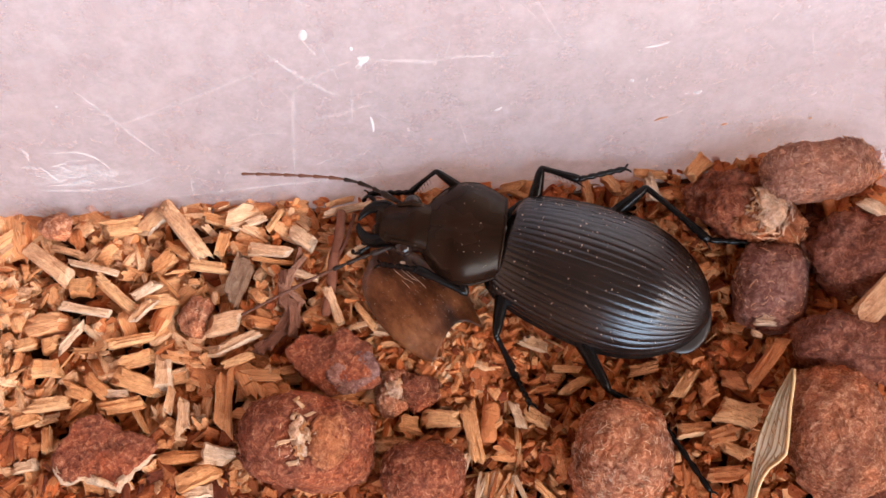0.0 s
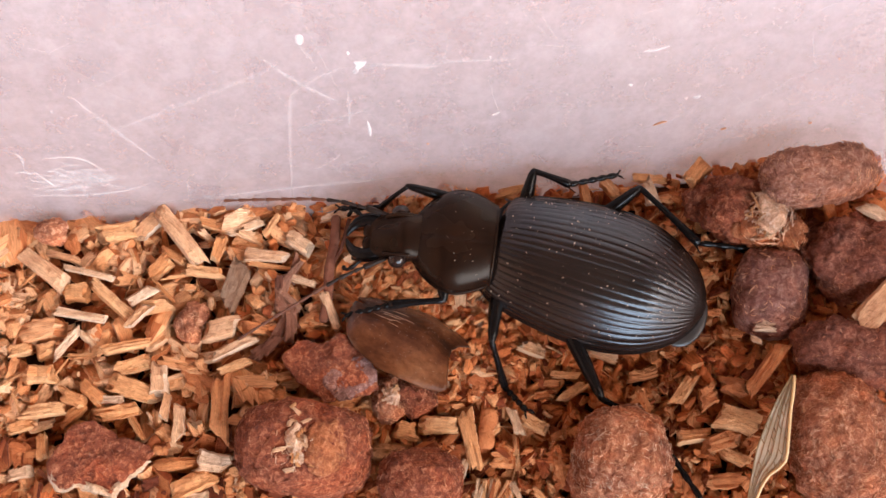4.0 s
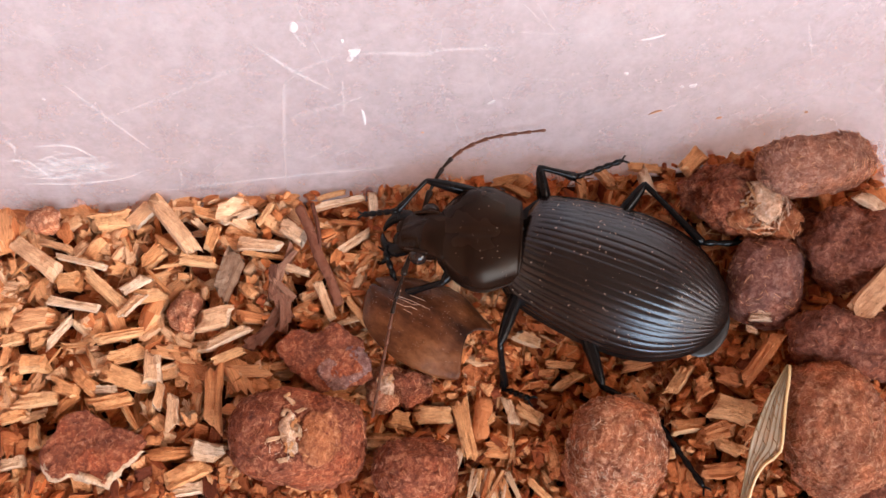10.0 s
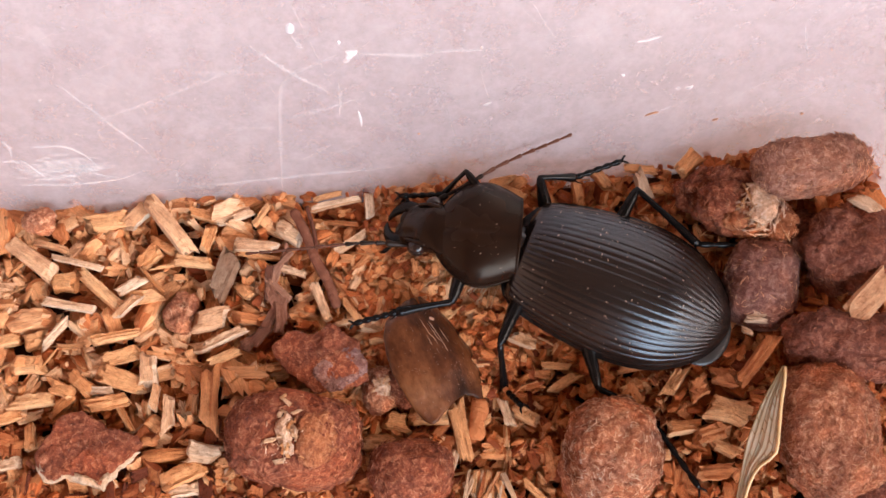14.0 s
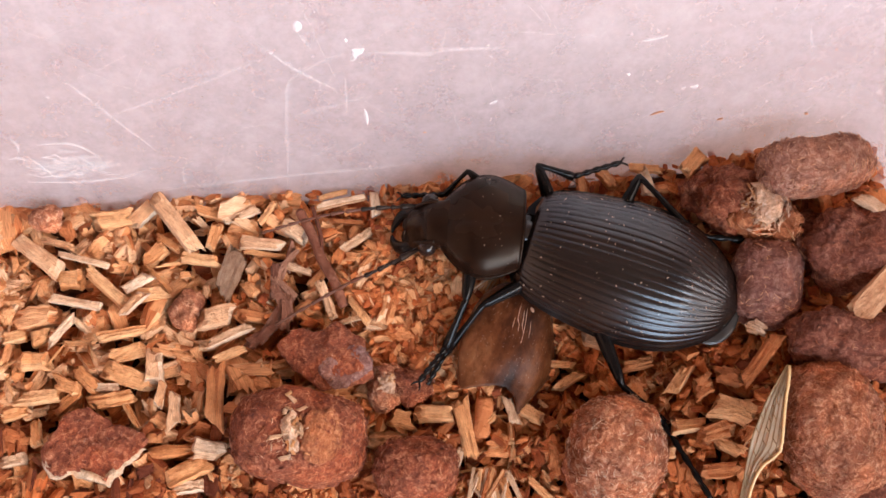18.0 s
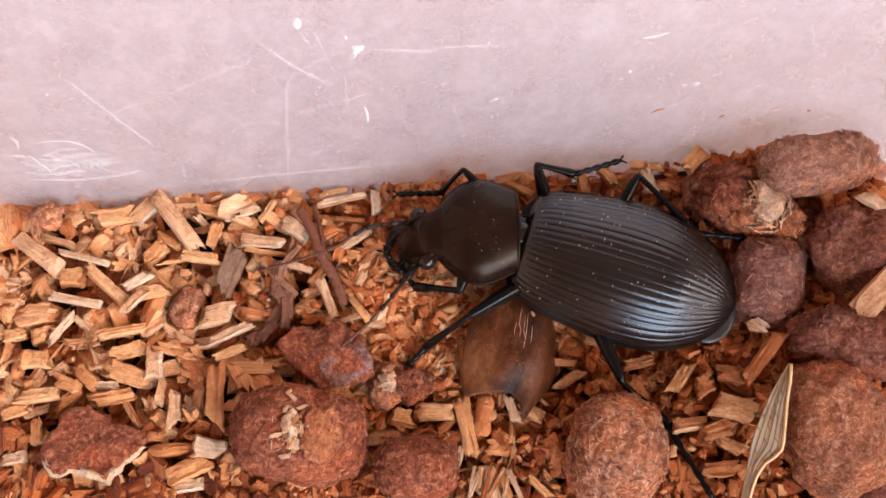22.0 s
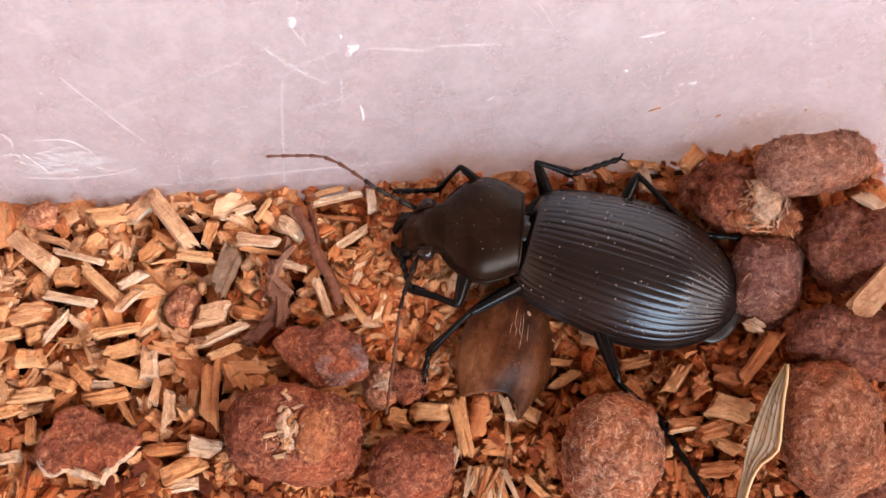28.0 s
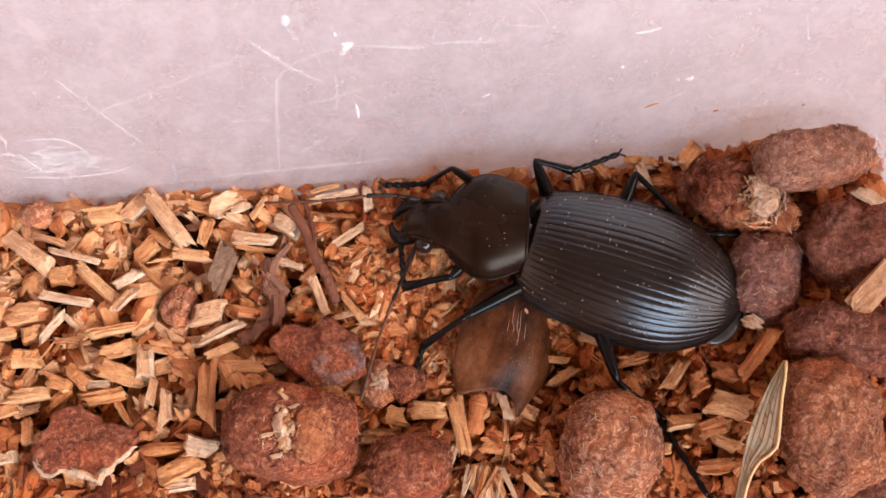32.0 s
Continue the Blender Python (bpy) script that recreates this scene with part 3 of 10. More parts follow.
def chip_shape(rng, length, width, height, n=4):
    """A split piece of wood: ridged along the grain, worn edges, torn and slanting ends."""
    verts, uvs, faces = [], [], []
    bend = rng.uniform(-0.06, 0.06) * length
    taper = rng.uniform(0.68, 1.06), rng.uniform(0.68, 1.06)
    waist, skew = rng.uniform(-0.16, 0.1), rng.uniform(-0.2, 0.2) * width
    slant = [rng.uniform(-0.4, 0.4) * min(length * 0.5, width) for _ in range(2)]
    profile = [(-0.98, -0.6), (-0.72, -1), (0.72, -1), (0.98, -0.6)]
    for a in (1, 0.86, 0.5, 0.16, -0.18, -0.5, -0.86, -1):
        profile.append((a + rng.uniform(-0.07, 0.07), (rng.uniform(0.2, 0.5) if abs(a) > 0.9 else rng.uniform(0.78, 1.08))))
    jag = min(length * 0.36, width * 0.42)
    torn = [[rng.uniform(-0.5, 0.5) * jag + slant[e] * a for a, b in profile] for e in range(2)]
    m = len(profile)
    for i in range(n):
        t = i / (n - 1)
        t = 0.5 + (t - 0.5) * (1.0 if i in (0, n - 1) else 1.12)
        w = width * 0.5 * (taper[0] * (1 - t) + taper[1] * t) * (1 + waist * math.sin(math.pi * t)) * rng.uniform(0.93, 1.07)
        h = height * 0.5 * (rng.uniform(0.5, 0.85) if i in (0, n - 1) else rng.uniform(0.88, 1.12))
        zc = bend * (1 - (2 * t - 1) ** 2)
        for k, (a, b) in enumerate(profile):
            x = (t - 0.5) * length + (torn[i > 0][k] if i in (0, n - 1) else 0.35 * torn[t > 0.5][k] * abs(2 * t - 1) + rng.uniform(-0.03, 0.03) * length)
            verts.append((x, a * w * rng.uniform(0.95, 1.05) + skew * (2 * t - 1), b * h + zc + rng.uniform(-0.08, 0.08) * height))
            uvs.append((t * length * 0.35, k * 0.083 * max(width, 0.7) / 1.4))
    for i in range(n - 1):
        for k in range(m):
            q = (k + 1) % m
            faces.append((i * m + k, (i + 1) * m + k, (i + 1) * m + q, i * m + q))
    faces.append(tuple(range(m)))
    faces.append(tuple((n - 1) * m + k for k in range(m))[::-1])
    return verts, faces, uvs


def crumb_shape(rng):
    """A broken crumb of wood about one unit across: uneven, with blunt corners."""
    nu, nv, sd = 6, 9, rng.uniform(0, 90)
    verts, uvs = [], []
    for i in range(nu + 1):
        a = math.pi * i / nu
        for j in range(nv):
            b = 2 * math.pi * j / nv
            d = Vector((math.cos(a), math.sin(a) * math.cos(b), math.sin(a) * math.sin(b)))
            q = Vector([math.copysign(abs(c) ** 0.62, c) for c in d]) * (0.5 * (1 + 0.55 * noise.noise(d * 1.3 + Vector((sd, 0, 0))) + 0.25 * noise.noise(d * 3.1 + Vector((0, sd, 0)))))
            verts.append(tuple(q))
            uvs.append((q.x * 0.35, b * 0.08))
    return verts, sheet_of([verts[i * nv:(i + 1) * nv] for i in range(nu + 1)], True)[1], uvs


rng = random.Random(11)
hand_spots = []  # footprints of the larger pieces: x, y, half length, half width, turn, height


def wood_chip(x, y, z, length, width, yaw, tilt, tone):
    mat, word = ((M_RED, "reddish-brown"), (M_TAN, "tan"), (M_PALE, "pale cream"), (M_BARK, "grey weathered"), (M_CHIP, "light brown"))[tone]
    ob = part("wood_chip", chip_shape(rng, length, width, min(width * 0.6, 1.15) + 0.2, 8), mat, smooth=38)
    lift = mound(x, y)
    k = (100 - z - lift) / (100 - z)
    x, y, z = x * k, -32.5 + (y + 32.5) * k, z + lift
    ob.matrix_world = pose(x * MM, y * MM, z * MM, rng.uniform(-14, 14), tilt, yaw)
    hand_spots.append((x, y, length / 2, width / 2, radians(yaw), z))
    return tagged(ob, word + " split wood chip lying on the bedding", "wood chip", "wood chips on the bedding")


for row in (
    (-33.75, -1, 1.21, 4.67, 1.42, -36.39, -3, 2),
    (-32.4, 0.11, 0.72, 2.79, 0.66, -12.07, 1, 2),
    (-29.88, -1.51, 1.41, 4.24, 0.66, -11.07, 0, 2),
    (-30.94, -3.05, 0.77, 2.04, 1.99, -1.79, -7, 1),
    (-30.19, -5.11, 1.3, 4.02, 0.95, -4.71, 3, 2),
    (-27.73, -3.87, 1.22, 4.81, 1.14, -41.09, 0, 1),
    (-25.32, -3.5, 1.58, 2.24, 1.04, 33.58, -1, 2),
    (-25.47, -5.31, 1.63, 2.26, 0.95, 56.33, -2, 2),
    (-24.45, -4.3, 0.91, 2.99, 1.23, 10.51, 6, 1),
    (-27.93, 2.29, 0.76, 2.82, 1.99, 0.66, 5, 1),
    (-25.48, 2.86, 0.45, 2.58, 1.42, 55.83, 0, 2),
    (-22.55, 1.69, 1.45, 5.95, 1.33, -46.44, 5, 2),
):
    wood_chip(*row)
for row in (
    (-23.07, 0.21, 0.66, 2.36, 0.85, -32.47, -2, 1),
    (-24.14, -0.82, 0.78, 1.82, 1.42, 44.82, -7, 1),
    (-19.32, 0.61, 1.17, 2.03, 1.14, -95.83, -1, 1),
    (-20.33, -1.28, 0.91, 2.79, 1.19, -1.15, 8, 1),
    (-17.82, -2.52, 0.68, 3.53, 1.8, -101.37, -1, 3),
    (-15.37, 0.09, 1.02, 3.33, 1.23, -7.4, -3, 2),
    (-14.73, -0.73, 0.66, 3.91, 0.38, -6.8, 8, 1),
    (-17.17, 2.6, 0.97, 2.92, 0.71, 24.97, 1, 2),
    (-18.63, -6.31, 1.24, 2.47, 1.9, 7.2, 6, 2),
    (-17.48, -7.84, 1.32, 3.42, 0.81, 28.89, 1, 2),
    (-26.29, -7.69, 1.09, 3.89, 0.95, 17.86, 8, 1),
    (-31.22, -7.44, 1.25, 2.76, 0.85, 45.49, -4, 2),
):
    wood_chip(*row)
for row in (
    (-32.92, -7.93, 0.72, 1.24, 1.42, 0.16, 1, 1),
    (-35.09, -7.98, 0.74, 1.76, 1.04, 19.51, 8, 1),
    (-25.64, -9.17, 0.82, 2.66, 1.61, 28.63, 0, 1),
    (-23.46, -10.42, 0.98, 2.37, 1.8, -70.28, 4, 2),
    (-22.77, -12.64, 1.23, 1.93, 0.76, -89.81, -2, 2),
    (-21.62, -13.96, 1.22, 2.55, 1.04, -84.28, 7, 2),
    (-18.34, -12.7, 1.36, 4.71, 1.9, -86.19, -5, 0),
    (-17.38, -9.4, 1.41, 2.48, 0.85, 32.54, 8, 1),
    (-18.78, -17.07, 1.01, 2.23, 1.99, -4.22, 3, 2),
    (-21.67, -17.27, 0.57, 3.98, 1.23, -0.62, 4, 1),
    (-26.72, -13.01, 0.75, 3.09, 1.52, 12.14, -4, 1),
    (-30.4, -11.97, 0.88, 2.01, 1.23, -9.43, -4, 1),
):
    wood_chip(*row)
for row in (
    (-27.17, -12.09, 0.78, 1.87, 0.85, -2.7, -2, 2),
    (-25.47, -11.17, 0.56, 3.94, 1.9, -28.55, 8, 1),
    (-30.2, -13.15, 0.57, 1.92, 1.14, 39.71, -3, 1),
    (-33.12, -9.99, 1.03, 2.04, 1.9, -5.57, -2, 1),
    (-28.88, -11.42, 0.65, 2.35, 1.42, -35.52, -8, 1),
    (-34.4, -14.25, 0.81, 1.92, 0.85, 16.54, 8, 1),
    (-34.17, -17.91, 0.48, 1.83, 1.04, 9.22, -7, 2),
    (-20.24, -18.82, 0.84, 3.35, 1.52, 32.5, 7, 1),
    (-20.06, -20.03, 1.01, 1.98, 1.04, 18.73, 4, 2),
    (-32.54, -12.98, 0.96, 3.2, 1.04, 13.32, 4, 1),
    (-25.29, -13.96, 0.75, 3.21, 0.66, -60.84, -8, 1),
    (-32.53, -15.77, 0.69, 1.89, 0.95, -71.18, -8, 1),
):
    wood_chip(*row)
for row in (
    (-8.77, 3.96, 0.64, 4.07, 0.66, 12.21, -2, 2),
    (-5.98, 3.76, 0.64, 2.06, 0.85, -82.3, 0, 2),
    (-7.43, 0.38, 0.96, 2.76, 0.95, 29.2, 4, 2),
    (-12.11, -2.16, 1.05, 2.23, 0.66, -22.16, -7, 2),
    (-9.73, -4.84, 1.5, 3.22, 0.81, -66.54, 6, 2),
    (-7.07, -5.71, 1.32, 2.52, 0.76, -54.45, -1, 1),
    (-7.54, -6.5, 1.25, 2.07, 0.47, 12.92, -5, 2),
    (-12.57, 1.27, 0.82, 1.98, 1.42, -29.22, 0, 2),
    (-19.54, 2.86, 0.81, 2.78, 0.95, -14.86, 4, 1),
    (-14.97, 2.77, 1.2, 2.08, 0.57, 57.85, -7, 1),
    (-9.52, 4.6, 0.55, 2.46, 0.47, -164.53, -5, 1),
    (-8.15, 2.19, 0.55, 2.62, 0.47, -3.19, -7, 0),
):
    wood_chip(*row)
for row in (
    (-0.85, -14.17, 1.1, 2.47, 1.9, 10.04, -6, 1),
    (-3.43, -14.56, 0.78, 1.7, 1.42, -15.94, -2, 1),
    (-4.89, -16.23, 0.66, 2.48, 1.71, -11.34, 2, 1),
    (1.66, -15.32, 0.8, 4.65, 1.61, -84.6, 8, 1),
    (1.03, -17.79, 0.73, 1.82, 0.66, 75.65, 2, 2),
    (5.28, -13.91, 1.18, 2.03, 0.85, -68.54, -3, 2),
    (6.81, -14.06, 0.9, 1.94, 1.33, -38.79, 4, 1),
    (3.35, -14.75, 0.96, 1.6, 0.76, 39.93, 4, 1),
    (2.7, -20.08, 0.71, 1.62, 1.04, -68.06, -7, 2),
    (4.74, -20.09, 0.83, 1.78, 0.81, -57.85, -2, 1),
    (7.34, -20.01, 0.88, 2.19, 0.85, -37.65, 8, 1),
    (9.32, -10.01, 0.58, 2.11, 0.76, -11.94, -3, 1),
):
    wood_chip(*row)
for row in (
    (20.52, 6.28, 3.73, 2.17, 1.42, 35.47, 0, 1),
    (16.89, 5.25, 1.67, 2.1, 1.28, -61.03, 6, 2),
    (13.6, 6.05, 0.91, 1.86, 1.28, -67.67, -7, 4),
    (11.58, 5.34, 0.75, 2.25, 0.95, -76.67, -2, 4),
    (6.14, 4.93, 0.83, 2.26, 0.66, -17.69, 4, 1),
    (5.07, 5.79, 0.91, 1.95, 0.95, 7.74, -7, 1),
    (16.84, 6.68, 1.64, 2.59, 0.66, -2.04, 3, 1),
    (24.9, -10.15, 3.54, 4.4, 1.28, 51.5, -7, 0),
    (18.74, -11.49, 1.66, 2.51, 1.19, 51.61, 2, 1),
    (22.72, -13.94, 1.94, 2.73, 2.18, -5.5, -7, 1),
    (20.56, -12.06, 1.73, 1.22, 1.9, 15.95, -7, 0),
    (22.6, -11.28, 1.96, 1.62, 1.71, 5.66, -8, 0),
):
    wood_chip(*row)
for row in (
    (19.28, -15.11, 1.33, 2.41, 1.33, 5.35, 2, 1),
    (16.71, -15.67, 1.17, 1.31, 0.81, 7.34, -5, 2),
    (17.15, -17.25, 1.12, 1.81, 1.19, 18.5, -6, 1),
    (21.44, -15.52, 1.38, 2.53, 1.9, 11.03, 0, 0),
    (22.37, -16.79, 1.51, 2.12, 1.04, -25.52, 1, 1),
    (21.57, -18.61, 1.03, 2.63, 1.42, 3.86, 8, 0),
    (12.44, -8.31, 0.84, 2.38, 1.04, -17.12, -8, 2),
    (6.82, -7.96, 0.88, 1.85, 1.04, -30.45, 7, 2),
    (9.97, -11.39, 0.51, 2.17, 0.85, 40.49, -2, 1),
    (15.58, -10.06, 0.8, 2.31, 1.14, 9.65, 3, 0),
    (33.3, 1.24, 7.99, 1.93, 1.23, -43.39, 5, 2),
    (30.59, 1.79, 5.62, 2.1, 1.04, -71.22, 8, 0),
):
    wood_chip(*row)



# ---- pressed fibre pellets ----
def lump(sx, sy, sz, seed, rough=0.12, square=0.8, nu=58, nv=84):
    """A rounded block with a crumbly, matted surface."""
    verts, faces = ball(1, 1, 1, nu, nv)
    pts = []
    w = Vector((seed * 7.3, seed * 3.1, seed))
    for x, y, z in verts:
        d = Vector((x, y, z)).normalized()
        q = Vector([math.copysign(abs(c) ** square, c) for c in d])
        p = Vector((q.x * sx, q.y * sy, q.z * sz))
        n = noise.noise(p * 0.33 + w) * 1.0 + noise.noise(p * 0.9 + w) * 0.55 + noise.noise(p * 2.3 + w) * 0.3
        bend = noise.noise_vector(p * 1.6 + w) * 0.5
        mat = (0.12 - abs(noise.noise((p + bend) * 2.8 + w))) * 0.5 + (0.1 - abs(noise.noise((p + bend) * 5.5 - w))) * 0.35
        pts.append(tuple(p + d * (n * rough * 6.0 + mat * min(0.75, 0.3 + rough * 3.0))))
    return pts, faces


def fibres(shape, count, seed, size=0.8, spread=None):
    """Loose curled strands that lie matted on a lump's surface."""
    r = random.Random(seed)
    parts = []
    tops = [p for p in shape[0] if p[2] > -0.2 and (spread is None or (p[0] - spread[0]) ** 2 + (p[1] - spread[1]) ** 2 < spread[2] ** 2)]
    for k in range(count):
        p = Vector(r.choice(tops))
        n = p.normalized()
        d = n.cross(Vector((r.uniform(-1, 1), r.uniform(-1, 1), r.uniform(-1, 1)))).normalized()
        e = n.cross(d) * r.uniform(-0.35, 0.35)
        l = r.uniform(0.35, 1.15) * size
        q = p + n * r.uniform(-0.02, 0.09)
        parts.append(tube([q - d * l * 0.5 - n * 0.04, q - d * l * 0.2 + e * l * 0.6, q + d * l * 0.2 + e * l * 0.7 + n * 0.04, q + d * l * 0.5 - n * 0.05], [0.014, 0.052 * size, 0.048 * size, 0.014], 4, 0.7))
    return joined(*parts)


def pellet(x, y, z, sx, sy, sz, yaw, pitch, seed, mat, label, rough=0.12, square=0.8, strands=0, patch=None):
    shape = lump(sx, sy, sz, seed, rough, square)
    ob = part("fibre_pellet", shape, mat)
    ob.matrix_world = pose(x * MM, y * MM, z * MM, 0, pitch, yaw)
    tagged(ob, label, "pellet", "fibre pellets")
    if strands:
        tagged(part("matted_fuzz", fibres(shape, strands * 3, seed), mat, ob), kind="stuff")
        tagged(part("pale_fuzz", fibres(shape, strands * 2, seed + 50, 0.75), M_PELLET_WARM if mat in (M_PELLET, M_PELLET_DARK) else M_STRAW if strands > 220 else M_FUZZ, ob), kind="stuff")
    if patch:
        px, py, rx, ry, turn, count, size = patch
        r = random.Random(seed)
        part("straw_core", placed(lump(rx * 0.8, ry * 0.85, 0.4, seed + 3, 0.09, 0.9, 26, 40), pose(px, py, max(p[2] for p in shape[0] if abs(p[0] - px) + abs(p[1] - py) < 0.8) - 0.12, 0, 0, turn)), M_STRAW, ob, "pale straw core")
        for k in range(int(12 + 14 * rx * ry)):
            q = Matrix.Rotation(radians(turn), 2) @ Vector((r.gauss(0, 0.45) * rx, r.gauss(0, 0.5) * ry))
            x1, y1 = px + q.x, py + q.y
            top = max([p[2] for p in shape[0] if (p[0] - x1) ** 2 + (p[1] - y1) ** 2 < 0.3] or [sz * 0.9])
            wide = r.uniform(0.18, 0.42) if rx < 1.2 else r.uniform(0.1, 0.26)
            flake = chip_shape(r, r.uniform(0.3, 0.95) if rx < 1.2 else r.uniform(0.6, 1.7), wide, wide * 0.6)
            part("straw_flake", placed(flake, pose(x1, y1, top, r.uniform(-25, 25), r.uniform(-15, 15), 90 + r.gauss(0, 60))), M_PALE if k % 3 else M_TAN, ob, smooth=40)
        tagged(part("straw_fuzz", fibres(shape, count, seed + 1, size, (px, py, max(rx, ry))), M_STRAW, ob), kind="stuff")
    hand_spots.append((x, y, sx * 0.8, sy * 0.8, radians(yaw), z + sz))
    return ob


def shard(x, y, z, corners, thick, seed, mat, label, dome=0.5):
    """A flat broken piece of pellet: a ragged outline, a crumbly face and a rough broken edge."""
    n, loop = 96, []
    for k in range(n):
        t = k / n * len(corners)
        i = int(t)
        a, b = Vector(corners[i]), Vector(corners[(i + 1) % len(corners)])
        p = a.lerp(b, t - i)
        w = noise.noise_vector(Vector((p.x * 1.1, p.y * 1.1, seed))) * 0.24 + noise.noise_vector(Vector((p.x * 3.4, p.y * 3.4, seed))) * 0.13
        loop.append(Vector((p.x + w.x, p.y + w.y)))
    rows = []
    for scale, drop in ((0.0, -1.0), (0.86, -1.0), (0.97, -0.55), (1.0, -0.15), (0.97, 0), (0.9, 0), (0.8, 0), (0.68, 0), (0.55, 0), (0.42, 0), (0.3, 0), (0.15, 0), (0.0, 0)):
        row = []
        for p in loop:
            q = p * scale
            w = Vector((q.x, q.y, seed * 3.0))
            h = 0.3 * noise.noise(w * 0.5) + 0.2 * noise.noise(w * 1.4) + 0.14 * noise.noise(w * 3.5)
            row.append((q.x, q.y, drop * thick + (h + dome * (1 - scale * scale) if drop > -0.9 else 0.0)))
        rows.append(row)
    shape = sheet_of(rows, True)
    ob = part("fibre_pellet", shape, mat)
    ob.matrix_world = pose(x * MM, y * MM, z * MM)
    tagged(ob, label, "pellet", "fibre pellets")
    top = (shape[0][4 * n:], [])
    tagged(part("matted_fuzz", fibres(top, 160, seed, 0.6), mat, ob), kind="stuff")
    tagged(part("pale_fuzz", fibres(top, 60, seed + 1, 0.5), M_PELLET_GREY, ob), kind="stuff")
    hand_spots.append((x, y, max(c[0] for c in corners) * 0.8, max(c[1] for c in corners) * 0.8, 0.0, z))
    return ob, loop


def forked_twig(length):
    """A short dead twig: a crooked, uneven rod with a thin side shoot."""
    h = length / 2
    pts = bezier([(-h, 0, 0.1), (-h * 0.5, 0.12, 0.22), (0, -0.05, 0.25), (h * 0.5, 0.1, 0.15), (h, -0.08, 0)], 8)
    radii = [0.42 * (1 + 0.22 * noise.noise(Vector((k * 0.45, 3, 0))) + 0.1 * noise.noise(Vector((k * 1.4, 7, 0)))) * (0.72 if k in (0, len(pts) - 1) else 1) for k in range(len(pts))]
    ob = part("twig", tube(pts, radii, 12, 0.9), M_STICK)
    part("side_shoot", tube(bezier([(-h * 0.05, 0.15, 0.3), (-h * 0.4, 0.75, 0.35), (-h * 0.95, 1.15, 0.3)], 6), 0.17, 8), M_STICK, ob, "thin side shoot")
    return ob


def torn_rim(ob, loop, start, stop, wide, drop, mat, label, seed):
    """A frayed strip along part of a shard's outline."""
    rows = []
    for k in range(start, stop):
        p, t = loop[k % len(loop)], (k - start) / (stop - start - 1)
        s = wide * math.sin(math.pi * min(max(t, 0.04), 0.96)) ** 0.4 * (0.75 + 0.9 * noise.noise(Vector((k * 0.37, seed, 0))))
        d = p.normalized()
        h = 0.3 * noise.noise(Vector((p.x, p.y, seed)))
        rows.append([(p.x - d.x * 0.3, p.y - d.y * 0.3, h + 0.05), (p.x + d.x * s * 0.5, p.y + d.y * s * 0.5, h - drop * 0.3), (p.x + d.x * s, p.y + d.y * s, h - drop), (p.x - d.x * 0.2, p.y - d.y * 0.2, h - drop - 0.5)])
    part("torn_rim", sheet_of(rows, True), mat, ob, label)


def slivers(owner, points, width, count, seed):
    """Torn slivers of bark that lie over one another along a crooked line."""
    r = random.Random(seed)
    pts = bezier(points, 8)
    for k in range(count):
        t = k / (count - 1) * (len(pts) - 2)
        i = int(t)
        a = pts[i].lerp(pts[i + 1], t - i)
        d = pts[min(i + 3, len(pts) - 1)] - pts[max(i - 3, 0)]
        m = pose(a.x + r.uniform(-0.3, 0.3) * width, a.y + r.uniform(-0.3, 0.3) * width, a.z + r.uniform(-0.15, 0.25), r.uniform(-30, 30), r.uniform(-10, 10), math.degrees(math.atan2(d.y, d.x)) + r.gauss(0, 14))
        part("sliver", placed(chip_shape(r, r.uniform(1.6, 3.2), width * r.uniform(0.35, 0.8), r.uniform(0.3, 0.6)), m), M_TWIG, owner, smooth=False)


loose_pellet, outline = shard(-9.6, -9.6, 2.5, ((-3.9, 0.6), (-2.7, 2.1), (-0.6, 1.8), (0.9, 2.8), (3.1, 1.2), (4, -1.9), (2.3, -2.6), (-0.4, -2.9), (-2.5, -1.3)), 1.6, 3, M_PELLET, "angular broken reddish-brown fibre pellet lying on wood chips", 0.35)
part("grey_crust", placed(lump(2.1, 1.6, 0.5, 31, 0.08, 0.7, 40, 56), pose(1.7, -1.1, 0.0, 0, 0, 25)), M_LAVENDER, loose_pellet, "purplish-grey crust")
round_pellet = pellet(-11.4, -16.3, 2.4, 5.4, 3.6, 3.6, -4, 0, 4, M_PELLET, "rounded reddish-brown pressed fibre pellet with a pale straw core", 0.07, 0.72, 110, (-0.1, -0.1, 1.05, 2.0, 6, 24, 0.8))
part("fibrous_core", placed(lump(1.7, 2.2, 0.5, 33, 0.07, 0.85, 28, 36), pose(2.2, -0.3, 3.2, 0, 12, 4)), M_ORANGE, round_pellet, "orange fibrous break")
flake_pellet, outline = shard(-27.7, -16.8, 2, ((-4, -0.5), (-3.1, 1.1), (-2.3, 2.4), (-0.5, 3), (1.5, 1.8), (4, 0.9), (4.4, 0.2), (2.8, -1.4), (1.4, -2.8), (-1.1, -2.2), (-3, -2.6)), 1.0, 5, M_PELLET, "flat broken reddish-brown pellet flake with a pale torn edge", 0.15)
torn_rim(flake_pellet, outline, 55, 94, 0.55, 0.35, M_RIM, "pale torn edge", 4)
pellet(-2.2, -18.8, 1.7, 3.38, 2.59, 3, -1, 0, 6, M_PELLET, "dark reddish-brown pressed fibre pellet", 0.08, 0.8, 80)
pellet(13.3, -17.4, 2.6, 3.71, 4.5, 3.6, -14, 0, 7, M_PELLET_WARM, "egg-shaped reddish-brown pressed fibre pellet with matted strands", 0.1, 0.85, 260)
